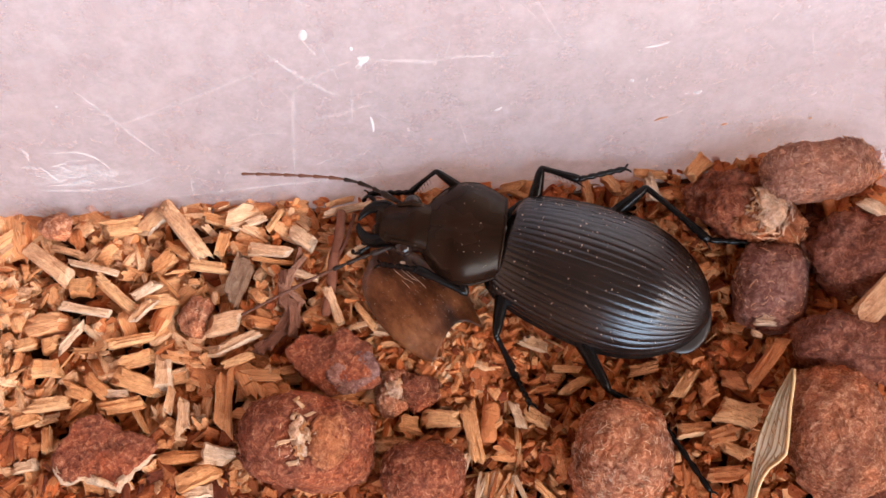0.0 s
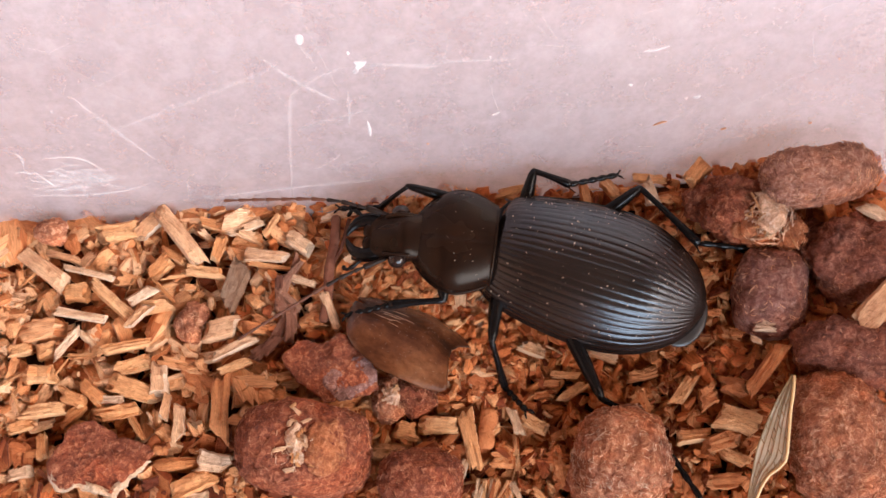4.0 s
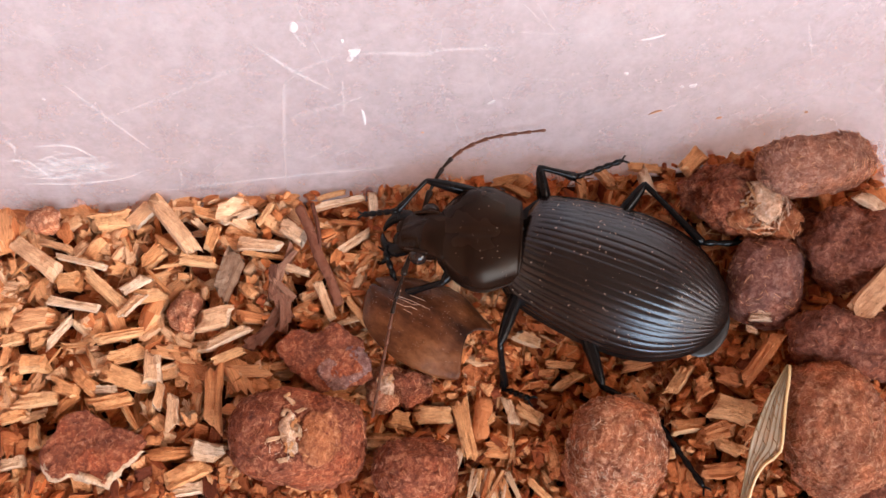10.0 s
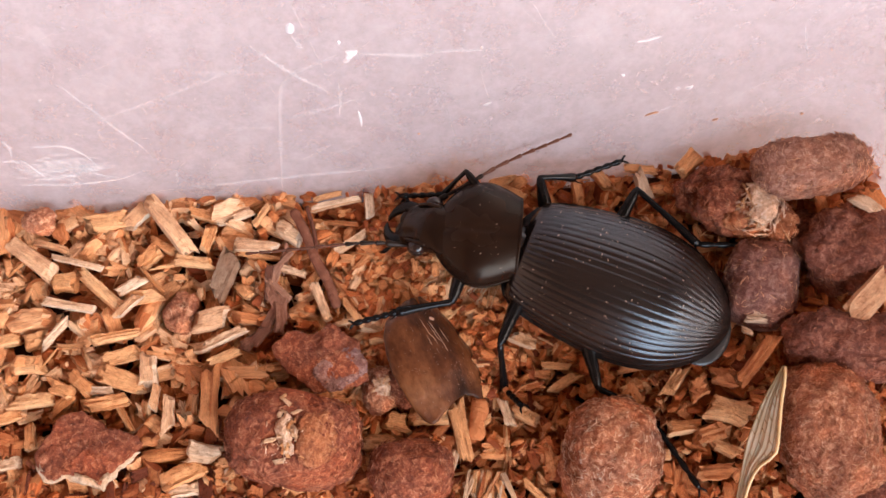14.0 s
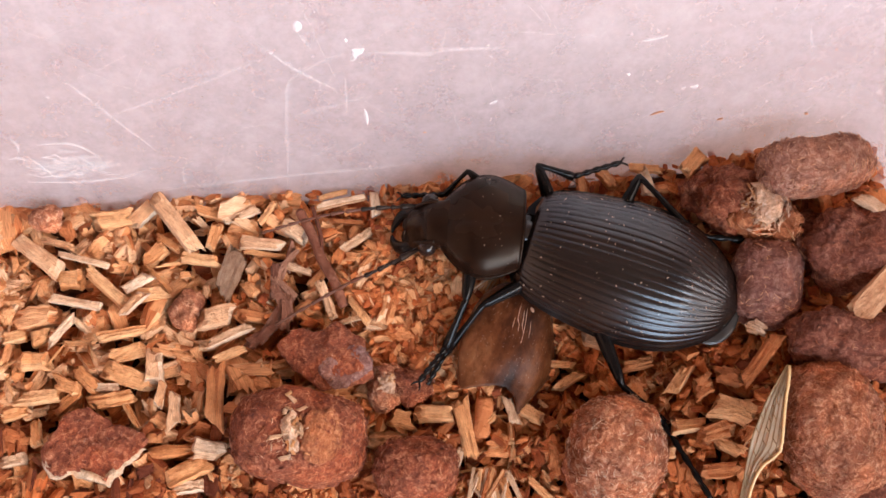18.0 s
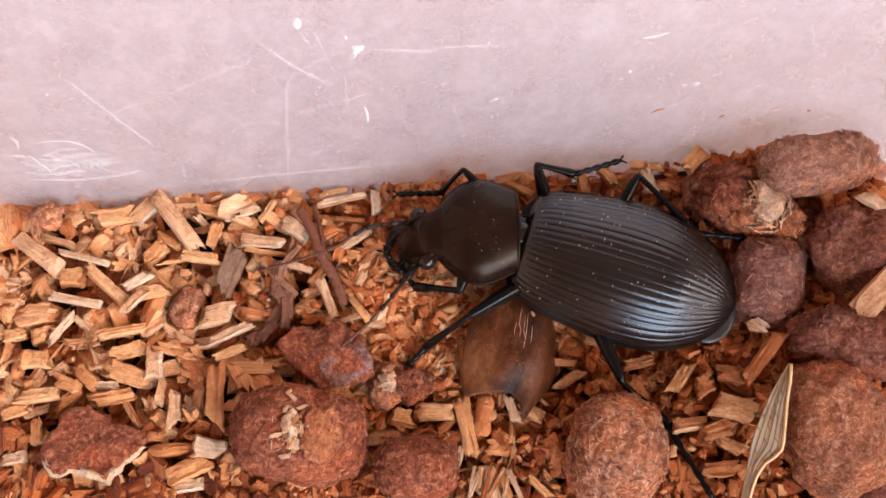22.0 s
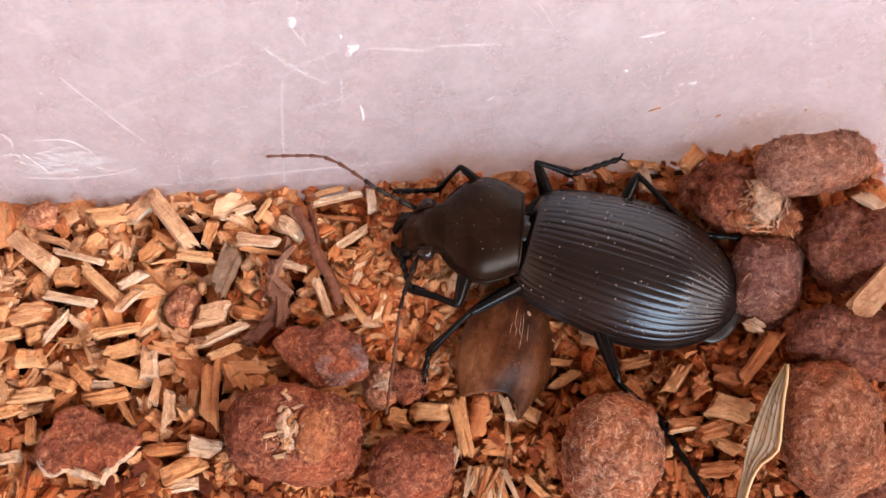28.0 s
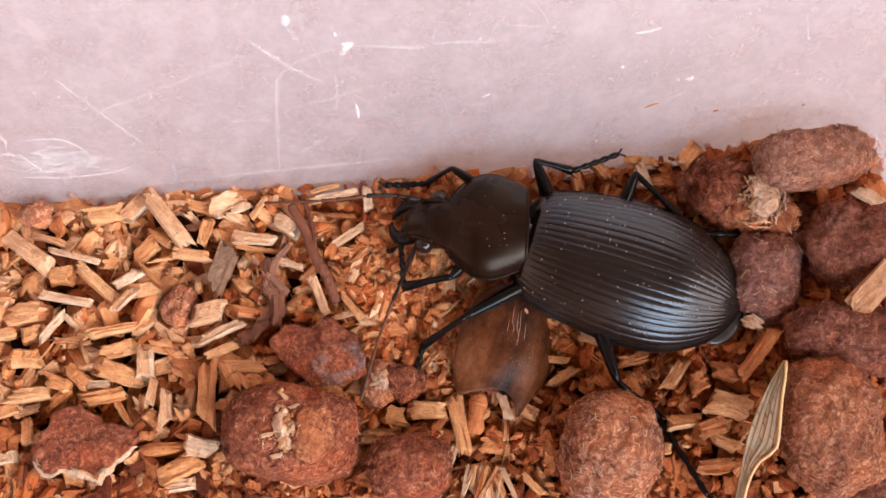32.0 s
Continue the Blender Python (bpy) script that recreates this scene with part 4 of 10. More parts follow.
pellet(29.8, -16, 3.9, 3.74, 5.4, 3.8, 8, 0, 8, M_PELLET_WARM, "large tilted reddish-brown pressed fibre pellet", 0.1, 0.78, 200)
pellet(31.8, -9.3, 4.1, 4.84, 2.7, 3.4, -6, 0, 9, M_PELLET_DARK, "dark purplish fibre pellet in the heap", 0.12, 0.8, 60)
pellet(25.8, -3.9, 3.3, 2.93, 3.71, 2.8, -12, 0, 10, M_CRUST, "dull reddish-brown pressed fibre pellet behind the beetle", 0.06, 0.75, 60)
pellet(29.4, 4.8, 6.8, 4.55, 2.25, 2.5, 9, 0, 11, M_PELLET_GREY, "long reddish-brown pressed fibre pellet in the corner of the box", 0.05, 0.6, 140)
pellet(23.7, 3.1, 4.6, 3.15, 2.48, 2.2, -14, 0, 12, M_PELLET, "broken dark fibre pellet with frayed edges", 0.16, 0.8, 60)
pellet(25.4, 1.6, 5.1, 2.81, 2.07, 1.9, -25, 0, 22, M_ORANGE, "frayed pale straw core of a broken pellet", 0.2, 0.9, 60, (0, 0, 1.5, 2.0, 20, 170, 1.9))
pellet(22.2, 4.1, 3.5, 2.36, 1.8, 1.7, 0, 0, 13, M_PELLET, "crumbled dark fibre pellet", 0.18, 0.8, 40)
pellet(32.9, -1.4, 4.4, 3.83, 3.38, 2.8, 0, 0, 14, M_PELLET_DARK, "dark fibre pellet in the heap", 0.15, 0.8, 50)
pellet(29.3, 0, 3.1, 2.03, 2.25, 2, 0, 0, 19, M_PELLET_DARK, "crumbled dark fibre pellet", 0.1, 0.8, 20)
pellet(-2.7, -11.8, 0.9, 1.91, 1.35, 1.3, -2, 0, 15, M_PELLET, "small broken piece of fibre pellet", 0.09, 0.8, 60)
pellet(-4.5, -11.9, 0.8, 1.35, 1.69, 1.2, 2, 0, 16, M_PELLET_WARM, "small frayed straw-coloured fibre lump", 0.12, 0.8, 30, (0, 0, 0.6, 0.8, 0, 50, 0.9))
pellet(-33.4, 2.2, 1.4, 1.17, 1.04, 1.2, 0, 0, 17, M_PELLET_WARM, "small round reddish-brown pressed fibre pellet", 0.07, 0.8, 8)
pellet(-21.1, -5.6, 0.9, 1.35, 1.8, 1.4, -8, 0, 18, M_PELLET_WARM, "small rounded reddish-brown pressed fibre pellet among wood chips", 0.09, 0.8, 10)
pellet(33.1, -20.9, 2.4, 2.7, 2.48, 2.6, 0, 0, 20, M_PELLET_DARK, "dark fibre pellet in the heap", 0.08, 0.8, 30)


# ---- bark, twig, insect wing ----
bark_strip = new("bark_strip")
slivers(bark_strip, ((-13.31, -1.31, 0.86), (-13.84, -3.5, 1.16), (-12.97, -5.21, 1.26), (-14.07, -7.07, 1.06), (-15.1, -8.24, 0.86)), 1.5, 16, 2)
tagged(bark_strip, "dark crooked strip of bark among wood chips", "bark")
hand_spots.append((-12.97, -5.21, 3.4, 0.7, 1.2, 1.26))
flake = part("bark_strip", chip_shape(rng, 3.87, 2.46, 0.9), M_PALE, smooth=False)
flake.matrix_world = pose(0.03315, -0.00605, 0.00691, 6, 2, 32.6)
tagged(flake, "pale frayed flake of wood on a dark pellet", "wood flake")
hand_spots.append((33.15, -6.05, 1.94, 1.23, 0.569, 6.91))
twig = forked_twig(9.2)
twig.matrix_world = pose(-0.01065, 0.00002, 0.00146, 6, 2, -66)
tagged(twig, "dark reddish-brown twig lying on the bedding", "twig")
hand_spots.append((-10.65, 0.02, 4.38, 0.62, -1.152, 1.46))
pale_chip = part("wood_chip", chip_shape(rng, 1.23, 1.04, 0.9), M_PALE, smooth=False)
pale_chip.matrix_world = pose(0.02491, -0.007, 0.00457, 6, 2, -15.8)
tagged(pale_chip, "pale cream wood chip on a dark pellet", "wood chip")
hand_spots.append((24.91, -7, 0.62, 0.52, -0.277, 4.57))
splinter = part("wood_chip", chip_shape(rng, 0.89, 0.43, 0.9), M_PALE, smooth=False)
splinter.matrix_world = pose(0.02419, -0.00805, 0.00425, 6, 2, -17.1)
tagged(splinter, "pale cream wood splinter on a dark pellet", "wood chip")
hand_spots.append((24.19, -8.05, 0.44, 0.21, -0.298, 4.25))


def strand_tuft(name, x, y, z, yaw, count, reach, spread, thick, mats, seed, label, category):
    """A torn end of wood: stiff slivers side by side that fan out from one end."""
    r, ob = random.Random(seed), new(name)
    for k in range(count):
        a = r.gauss(0, spread)
        l = reach * r.uniform(0.55, 1.1)
        m = pose(0, r.gauss(0, 0.22) * reach, r.uniform(-0.1, 0.5), r.uniform(-30, 30), r.uniform(-16, 4), a) @ Matrix.Translation((l * 0.5, 0, 0))
        part("sliver", placed(chip_shape(r, l, thick * r.uniform(0.6, 1.5), thick * 0.7), m), mats[k % len(mats)], ob, smooth=40)
    ob.matrix_world = pose(x * MM, y * MM, z * MM, 0, 0, yaw)
    hand_spots.append((x, y, reach * 0.4, reach * 0.3, radians(yaw), z))
    return tagged(ob, label, category)


strand_tuft("straw_tuft", 4.2, -2.6, 1.6, -120, 26, 2.6, 32, 0.13, (M_PALE, M_TAN, M_CHIP), 61, "tuft of thin tan wood fibres under the beetle", "wood fibres")
strand_tuft("frayed_wood", 3.6, -18.6, 0.9, -95, 22, 2.9, 18, 0.34, (M_PALE, M_TAN, M_PALE, M_CHIP), 62, "frayed end of pale wood splitting into slivers", "wood fibres")
stub = part("wood_stub", tube(bezier([(0, 1.7, 0), (0.05, 0.7, 0.1), (-0.05, -0.4, 0.12), (0, -1.5, 0)], 5), [0.55, 0.68] + [0.7 + 0.05 * math.sin(k * 0.7) for k in range(12)] + [0.66, 0.5], 14, 0.8), M_RED)
stub.matrix_world = pose(0.003, -0.01455, 0.0009, 4, 0, -6)
tagged(stub, "short round brown stub of wood between the pellets", "wood stub")
hand_spots.append((3.0, -14.55, 0.8, 1.7, 0.0, 0.9))


def wing_rows():
    """A narrow shed insect wing: rows across it from the tip to the base, lightly pleated."""
    edge_l = [(0, -0.1), (0.2, -0.7), (0.4, -0.95), (0.5, -1.0), (0.62, -0.85), (0.78, -0.65), (1, -0.45)]
    edge_r = [(0, 0.1), (0.08, 0.45), (0.2, 0.75), (0.4, 1.4), (0.5, 1.62), (0.56, 1.2), (0.63, 0.5), (0.78, 0.15), (1, 0.35)]
    rows = []
    for i in range(37):
        t = i / 36
        a, b = along(t, edge_l), along(t, edge_r)
        rows.append([(12.6 * t, 0.86 * (a + (b - a) * j / 12), 0.05 * math.cos(j * math.pi * 0.66) * min(1, b - a) + 0.7 * math.sin(math.pi * t)) for j in range(13)])
    return rows


rows = wing_rows()
wing = part("insect_wing", sheet_of(rows), M_WING)
wing.matrix_world = pose(0.026, -0.01152, 0.00726, 20.1, 23.4, -106.4)
tagged(wing, "shed translucent amber insect wing with brown veins", "insect wing")
for j in (0, 2, 4, 6, 8, 10, 12):
    pts = [Vector(rows[i][j]) + Vector((0, 0, 0.04)) for i in range(0, 37, 2)]
    part("vein", tube(pts, 0.13 if j == 12 else 0.06 if j == 0 else 0.035, 5), M_VEIN if j != 12 else M_GOLD, wing, "golden leading edge" if j == 12 else "")
for k in range(26):
    i, j = 5 + (k * 7) % 24, (k * 4) % 11 // 2 * 2
    a, b = Vector(rows[i][j]), Vector(rows[i + 1][j + 2])
    part("cross_vein", tube([a + Vector((0, 0, 0.04)), (a + b) / 2 + Vector((0, 0, 0.07)), b + Vector((0, 0, 0.04))], 0.035, 4), M_VEIN, wing)


# ---- loose chips in heaps ----
def covered(x, y):
    """The height of the lowest larger piece over a point, if there is one."""
    low = None
    for hx, hy, a, b, turn, z in hand_spots:
        dx, dy = x - hx, y - hy
        if dx * dx + dy * dy > (a + b) ** 2 + 1:
            continue
        u, v = dx * math.cos(turn) + dy * math.sin(turn), -dx * math.sin(turn) + dy * math.cos(turn)
        if abs(u) < a + 0.4 and abs(v) < b + 0.4:
            low = z if low is None else min(low, z)
    return low


def heap(count, area, size, layer, seed, thin=False):
    """Poses and sizes of chips that lie about at random in an area."""
    r = random.Random(seed)
    res = []
    for k in range(count):
        x, y = r.uniform(area[0], area[1]), r.uniform(area[2], area[3])
        if area[0] < -100 and -48 < x < 41 and -33 < y < 20:
            continue
        if not inside(x, y, 0.2 if layer[1] < 0 else 1.3 if layer[1] >= 3 else 0.45 if size < 1.8 else 0.75):
            continue
        z = rise(x, y) + r.uniform(*layer)
        if layer[1] > -0.5 and covered(x, y) is not None:
            continue
        l = r.uniform(0.55, 1.35) * size
        w = l * (r.uniform(0.38, 0.8) if not thin else r.uniform(0.07, 0.16))
        res.append((x, y, z, l, w, r.uniform(0.3, 0.65) * w + 0.12, r.uniform(0, 360), r.gauss(0, 24), r.gauss(0, 20)))
    return res


def bed_of_chips(name, spots, mat, seed, label, crumbs=8):
    """One joined heap of chips."""
    r = random.Random(seed)
    kinds = [chip_shape(r, 1.0, 1.0, 1.0) for _ in range(24)] + [crumb_shape(r) for _ in range(crumbs)]
    verts, faces, uvs = [], [], []
    for x, y, z, l, w, h, yaw, rx, ry in spots:
        m = np.array(pose(x, y, z, rx, ry, yaw) @ Matrix.Diagonal((l, w, h, 1)))
        v, f, t = r.choice(kinds)
        n = len(verts)
        verts += (np.array(v) @ m[:3, :3].T + m[:3, 3]).tolist()
        faces += [tuple(i + n for i in q) for q in f]
        uvs += [(a * l, b * max(w, 0.6)) for a, b in t]
    ob = part(name, (verts, faces, uvs), mat, bedding, label, smooth=42)
    return tagged(ob, kind="stuff")


left, right, far = (-47, 3, -32, 20), (-9, 40, -32, 20), (-150, 40, -140, 20)
# darker wood below the dry chips: shade of the gaps painted by colour
bed_of_chips("lower_chips", heap(2100, left, 2.1, (-1.9, -0.7), 21), M_DAMP_AND_GAP, 6, "darker wood chips under the dry ones, gap shade put into their colour")
bed_of_chips("loose_chips", heap(2600, left, 2.2, (-0.9, 0.4), 22) + heap(2900, left, 1.35, (-0.5, 0.6), 26), M_CHIP, 1, "dry tan and orange wood chips")
# darker front-left chips: their colour carries the shade that falls there
bed_of_chips("shaded_chips", heap(1900, (-47, 3, -32, -15.5), 1.7, (0.0, 1.0), 36), M_FRONT_SHADE, 7, "damp brown wood chips, shade of the front left put into their colour", 14)
bed_of_chips("damp_chips", heap(2800, right, 1.9, (-1.9, -0.6), 23) + heap(2900, right, 1.4, (-0.8, 0.4), 24) + heap(5200, right, 0.9, (-0.3, 0.65), 34), M_DAMP_AND_GAP, 2, "small damp red-brown wood chips", 24)
bed_of_chips("fine_crumbs", heap(1100, (-15, 6, -10, 9), 1.0, (0.1, 0.95), 41) + heap(500, (-12, 4, -24, -10), 0.9, (0.0, 0.8), 42), M_DAMP_AND_GAP, 9, "fine orange crumbs of wood before the beetle", 30)
bed_of_chips("splinters", heap(700, left, 2.2, (-0.5, 0.9), 27, True) + heap(800, right, 1.5, (-0.5, 0.9), 28, True), M_TAN, 4, "thin splinters of wood", 0)
bed_of_chips("crumbs", heap(900, (20, 40, -26, 14), 1.1, (0.0, 1.1), 29) + heap(260, (26, 40, 0, 14), 1.8, (1.0, 3.0), 30), M_DAMP_AND_GAP, 5, "dark crumbs of fibre between the pellets", 30)
bed_of_chips("outer_chips", heap(3000, far, 5.5, (-1.6, -0.3), 25), M_CHIP, 3, "wood chips further off")

# the uppermost chips, each a piece of its own
kinds = [chip_shape(rng, 1.0, 1.0, 1.0, 6) for _ in range(12)] + [crumb_shape(rng) for _ in range(4)]
meshes = []
for mat in (M_CHIP, M_DAMP_AND_GAP):
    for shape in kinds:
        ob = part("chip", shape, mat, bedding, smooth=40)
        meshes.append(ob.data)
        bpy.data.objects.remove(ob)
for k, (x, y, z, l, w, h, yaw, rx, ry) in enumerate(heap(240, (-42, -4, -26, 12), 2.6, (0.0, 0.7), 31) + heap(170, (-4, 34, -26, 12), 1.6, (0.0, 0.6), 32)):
    # the front rows get the darker wood too, as shade in the colour
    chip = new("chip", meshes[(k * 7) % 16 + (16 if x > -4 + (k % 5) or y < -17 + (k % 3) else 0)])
    chip.parent = bedding
    chip.matrix_local = pose(x * MM, y * MM, z * MM, rx * 0.7, ry * 0.7, yaw) @ Matrix.Diagonal((l, w, h, 1))


# ---- the beetle: x runs forward along the body, z is up, the origin lies under the elytra's front edge ----
beetle = tagged(new("beetle"), "large black ground beetle with finely ridged satin wing cases", "beetle")
LONG = 17.73
W_TABLE = [(0, 3.0), (0.025, 4.1), (0.06, 4.6), (0.11, 4.98), (0.25, 5.55), (0.45, 6.0), (0.6, 5.95), (0.74, 5.35), (0.86, 4.1), (0.94, 2.7), (0.985, 1.25), (1.0, 0.25)]
D_TABLE = [(0, 2.3), (0.05, 2.8), (0.2, 3.5), (0.4, 3.9), (0.6, 3.8), (0.75, 3.2), (0.88, 2.1), (0.96, 1.0), (1.0, 0.25)]


def elytron(side):
    """One wing case: eight fine ridges that meet at the tip."""
    rows, ridges = [], 11
    for i in range(73):
        s = i / 72
        w, d = along(s, W_TABLE) * 0.955, along(s, D_TABLE) * 0.94
        row = []
        for j in range(ridges * 8 + 1):
            v = j / (ridges * 8)
            a = v * math.pi / 2
            y = w * math.sin(a)
            z = 4.1 + d * max(math.cos(a), 0.0) ** 1.3
            f = ((0.45 * v + 0.55 * math.sin(a)) * ridges) % 1.0
            f = min(f, 1 - f)
            groove = (0.052 * math.exp(-(f / 0.16) ** 2) + 0.006 * (1 - 2 * f) ** 2) * min(1.0, s * 12) * min(1.0, (1 - s) * 9)
            dot = 0.02 * math.sin(s * 160) * math.exp(-(f / 0.2) ** 2)
            n = Vector((0, math.sin(a), math.cos(a)))
            x = -LONG * s - 0.9 * (1 - v) * max(0.0, 1 - s * 30) * 0.3
            row.append((x, side * (y + 0.004 - groove * n.y), z - (groove + dot) * n.z))
        # rolled margin and its underside
        row.append((-LONG * s, side * (w + 0.22), 4.0))
        row.append((-LONG * s, side * (w + 0.12), 3.75))
        row.append((-LONG * s, side * w * 0.86, 3.5))
        rows.append(row if side > 0 else row[::-1])
    return sheet_of(rows)


part("elytron", elytron(1), M_ELYTRA, beetle)
part("elytron", elytron(-1), M_ELYTRA, beetle)
rows = []
for i in range(25):
    s = i / 24
    w, k = along(s, W_TABLE) * 0.9, math.sin(math.pi * (0.1 + 0.85 * s)) ** 0.6
    rows.append([(0.6 - (LONG + 0.3) * s, w * math.cos(a), 3.75 + (0.4 if math.sin(a) > 0 else 2.1 * k) * math.sin(a)) for a in [2 * math.pi * j / 24 for j in range(24)]])
part("abdomen", sheet_of(rows, True), M_LEG, beetle)
part("tail_segment", placed(ball(2.0, 2.7, 0.34, 14, 28), Matrix.Translation((-LONG + 1.6, 0.9, 3.7))), M_TAIL, beetle, "greyish tip of the abdomen")
part("scutellum", placed(ball(0.7, 0.9, 0.22, 8, 12), Matrix.Translation((0.0, 0, 6.1))), M_ELYTRA, beetle)
part("waist", tube([(-1.2, 0, 4.6), (0.4, 0, 4.9), (1.6, 0, 5.0)], [1.9, 1.8, 1.9], 16, 0.6), M_LEG, beetle)

# thorax: its own space begins at its rear edge
PW = [(0, 3.3), (0.06, 3.5), (0.2, 3.92), (0.38, 4.28), (0.52, 4.26), (0.66, 3.98), (0.8, 3.4), (0.92, 2.6), (1.0, 2.05)]
PD = [(0, 2.3), (0.15, 2.48), (0.42, 2.66), (0.65, 2.48), (0.85, 1.8), (1.0, 1.1)]
P_LONG = 6.3
rows = []
for i in range(33):
    s = i / 32
    w, d = along(s, PW), along(s, PD)
    row = []
    for j in range(49):
        a = math.pi * (j / 48 - 0.5)
        y = w * math.copysign(abs(math.sin(a)) ** 0.95, a)
        z = 4.6 + d * max(math.cos(a), 0) ** 0.75
        line = 0.16 * math.exp(-(y / 0.22) ** 2) * math.sin(math.pi * s) ** 0.5
        pit = 0.05 * math.exp(-((abs(y) - 2.3) / 0.6) ** 2 - ((s - 0.14) / 0.12) ** 2)
        edge = 0.2 * max(0.0, abs(math.sin(a)) - 0.93) / 0.07
        row.append((P_LONG * s + 0.5 * math.cos(a) * (s - 0.6) * 0.6, y, z - line - pit + edge))
    row += [(P_LONG * s, w * 0.96, 4.3), (P_LONG * s, w * 0.6, 3.2), (P_LONG * s, -w * 0.6, 3.2), (P_LONG * s, -w * 0.96, 4.3)]
    rows.append(row)
shape = sheet_of(rows, True)
shape = (shape[0], shape[1] + [tuple(range(53)), tuple(32 * 53 + j for j in range(53))[::-1]])
pronotum = part("pronotum", shape, M_SHELL, beetle)
part("rear_rim", tube([rows[0][j] for j in range(1, 48, 2)], 0.1, 7), M_SHELL, pronotum)
for j in (2, 46):
    part("side_rim", tube([rows[i][j] for i in range(0, 31, 2)], 0.09, 7), M_SHELL, pronotum)

# head: its own space begins at the neck, x points to the mouth
HW = [(0, 1.75), (0.1, 1.95), (0.25, 1.88), (0.42, 1.95), (0.55, 1.9), (0.7, 1.72), (0.85, 1.66), (0.95, 1.55), (1.0, 1.3)]
HD = [(0, 0.3), (0.12, 0.85), (0.35, 1.35), (0.55, 1.25), (0.8, 0.85), (1.0, 0.45)]
rows = []
for i in range(29):
    s = i / 28
    w, d = along(s, HW), along(s, HD)
    rows.append([(-1.2 + 5.7 * s, w * math.copysign(abs(math.cos(a)) ** 0.9, math.cos(a)),
                  (d if math.sin(a) > 0 else 1.25) * math.sin(a) * (1 if math.sin(a) < 0 else abs(math.sin(a)) ** -0.15 if abs(math.sin(a)) > 0.01 else 1)
                  - 0.16 * math.exp(-((abs(w * math.cos(a)) - 0.85) / 0.25) ** 2) * (1 if 0.5 < s < 0.95 and math.sin(a) > 0 else 0))
                 for a in [2 * math.pi * j / 36 for j in range(36)]])
shape = sheet_of(rows, True)
head = part("head", (shape[0], shape[1] + [tuple(28 * 36 + j for j in range(36))[::-1]]), M_SHELL, beetle)
part("labrum", joined(*[placed(ball(0.62, 0.66, 0.24, 8, 14), Matrix.Translation((4.75, y, -0.02))) for y in (0.5, -0.5)]), M_SHELL, head, "two-lobed upper lip")
for side in (1, -1):
    part("eye", placed(ball(0.88, 0.66, 0.72, 16, 22), Matrix.Translation((1.8, side * 1.86, 0.32))), M_EYE, head)
    part("eye_ridge", tube(bezier([(0.5, side * 1.62, 0.8), (1.8, side * 1.6, 0.98), (3.1, side * 1.5, 0.72)], 6), 0.17, 6), M_SHELL, head)
    pts = bezier([(3.7, side * 1.1, -0.15), (4.9, side * 1.42, -0.15), (6.0, side * 1.2, -0.2), (6.75, side * 0.6, -0.3), (7.0, side * 0.1, -0.35)], 5)
    part("mandible", tube(pts, [0.66 - 0.56 * (i / (len(pts) - 1)) ** 1.5 for i in range(len(pts))], 10, 0.8), M_LEG, head, "curved black jaw")
    for reach, spread, r in ((2.9, 1.5, 0.15), (2.1, 0.7, 0.12)):
        pts = bezier([(4.6, side * 0.9, -0.8), (5.4, side * (0.9 + spread * 0.5), -0.7), (4.6 + reach * 0.75, side * (0.9 + spread), -1.0), (4.6 + reach, side * (0.6 + spread), -1.5)], 5)
        part("palp", tube(pts, [r * (1.35 if i % 5 in (3, 4) else 0.85) for i in range(len(pts))], 7), M_LEG, head)

for ob in (head, *head.children):
    ob.data.transform(Matrix.Diagonal((0.87, 1.04, 1, 1)))

# antennae: eleven slim segments each, pale towards the tip
ANT = (2.0, 0.8, 1.3, 1.2, 1.25, 1.25, 1.2, 1.2, 1.15, 1.1, 1.15)


def antenna_piece(k):
    r0 = (0.24, 0.17, 0.185, 0.175, 0.16, 0.155, 0.15, 0.145, 0.14, 0.135, 0.125)[k]
    knots = [(0, 0.5), (0.12, 0.72), (0.5, 0.86), (0.85, 1.16), (0.96, 1.0), (1.0, 0.55)]
    return tube([(ANT[k] * t, 0, 0) for t, _ in knots], [r0 * f * (0.7 if k == 10 and t > 0.9 else 1) for t, f in knots], 8)


antennae = [[part("antenna_segment", antenna_piece(k), M_ANTENNA if k > 3 else M_ANTENNA_BASE, head) for k in range(11)] for side in range(2)]
feeler_rows = [[[] for k in range(11)] for side in range(2)]


def feeler(side, t, *joints):
    """Bends an antenna at t seconds along a smooth line through its joints, in millimetres of the head's space."""
    line = bezier([joints[i:i + 3] for i in range(0, 21, 3)], 10)
    reach = [0.0]
    for a, b in zip(line, line[1:]):
        reach.append(reach[-1] + (b - a).length)

    def spot(d):
        d = d * reach[-1] / sum(ANT)
        i = max(k for k in range(len(line) - 1) if reach[k] <= d + 1e-6)
        return line[i].lerp(line[i + 1], (d - reach[i]) / (reach[i + 1] - reach[i]))

    start, gone = line[0], 0.0
    for k, long in enumerate(ANT):
        way = (spot(gone + long) - start).normalized()
        turn = way.to_track_quat("X", "Z").to_matrix().to_4x4()
        feeler_rows[side][k].append((t, Matrix.Translation(start * MM) @ turn))
        start, gone = start + way * long, gone + long


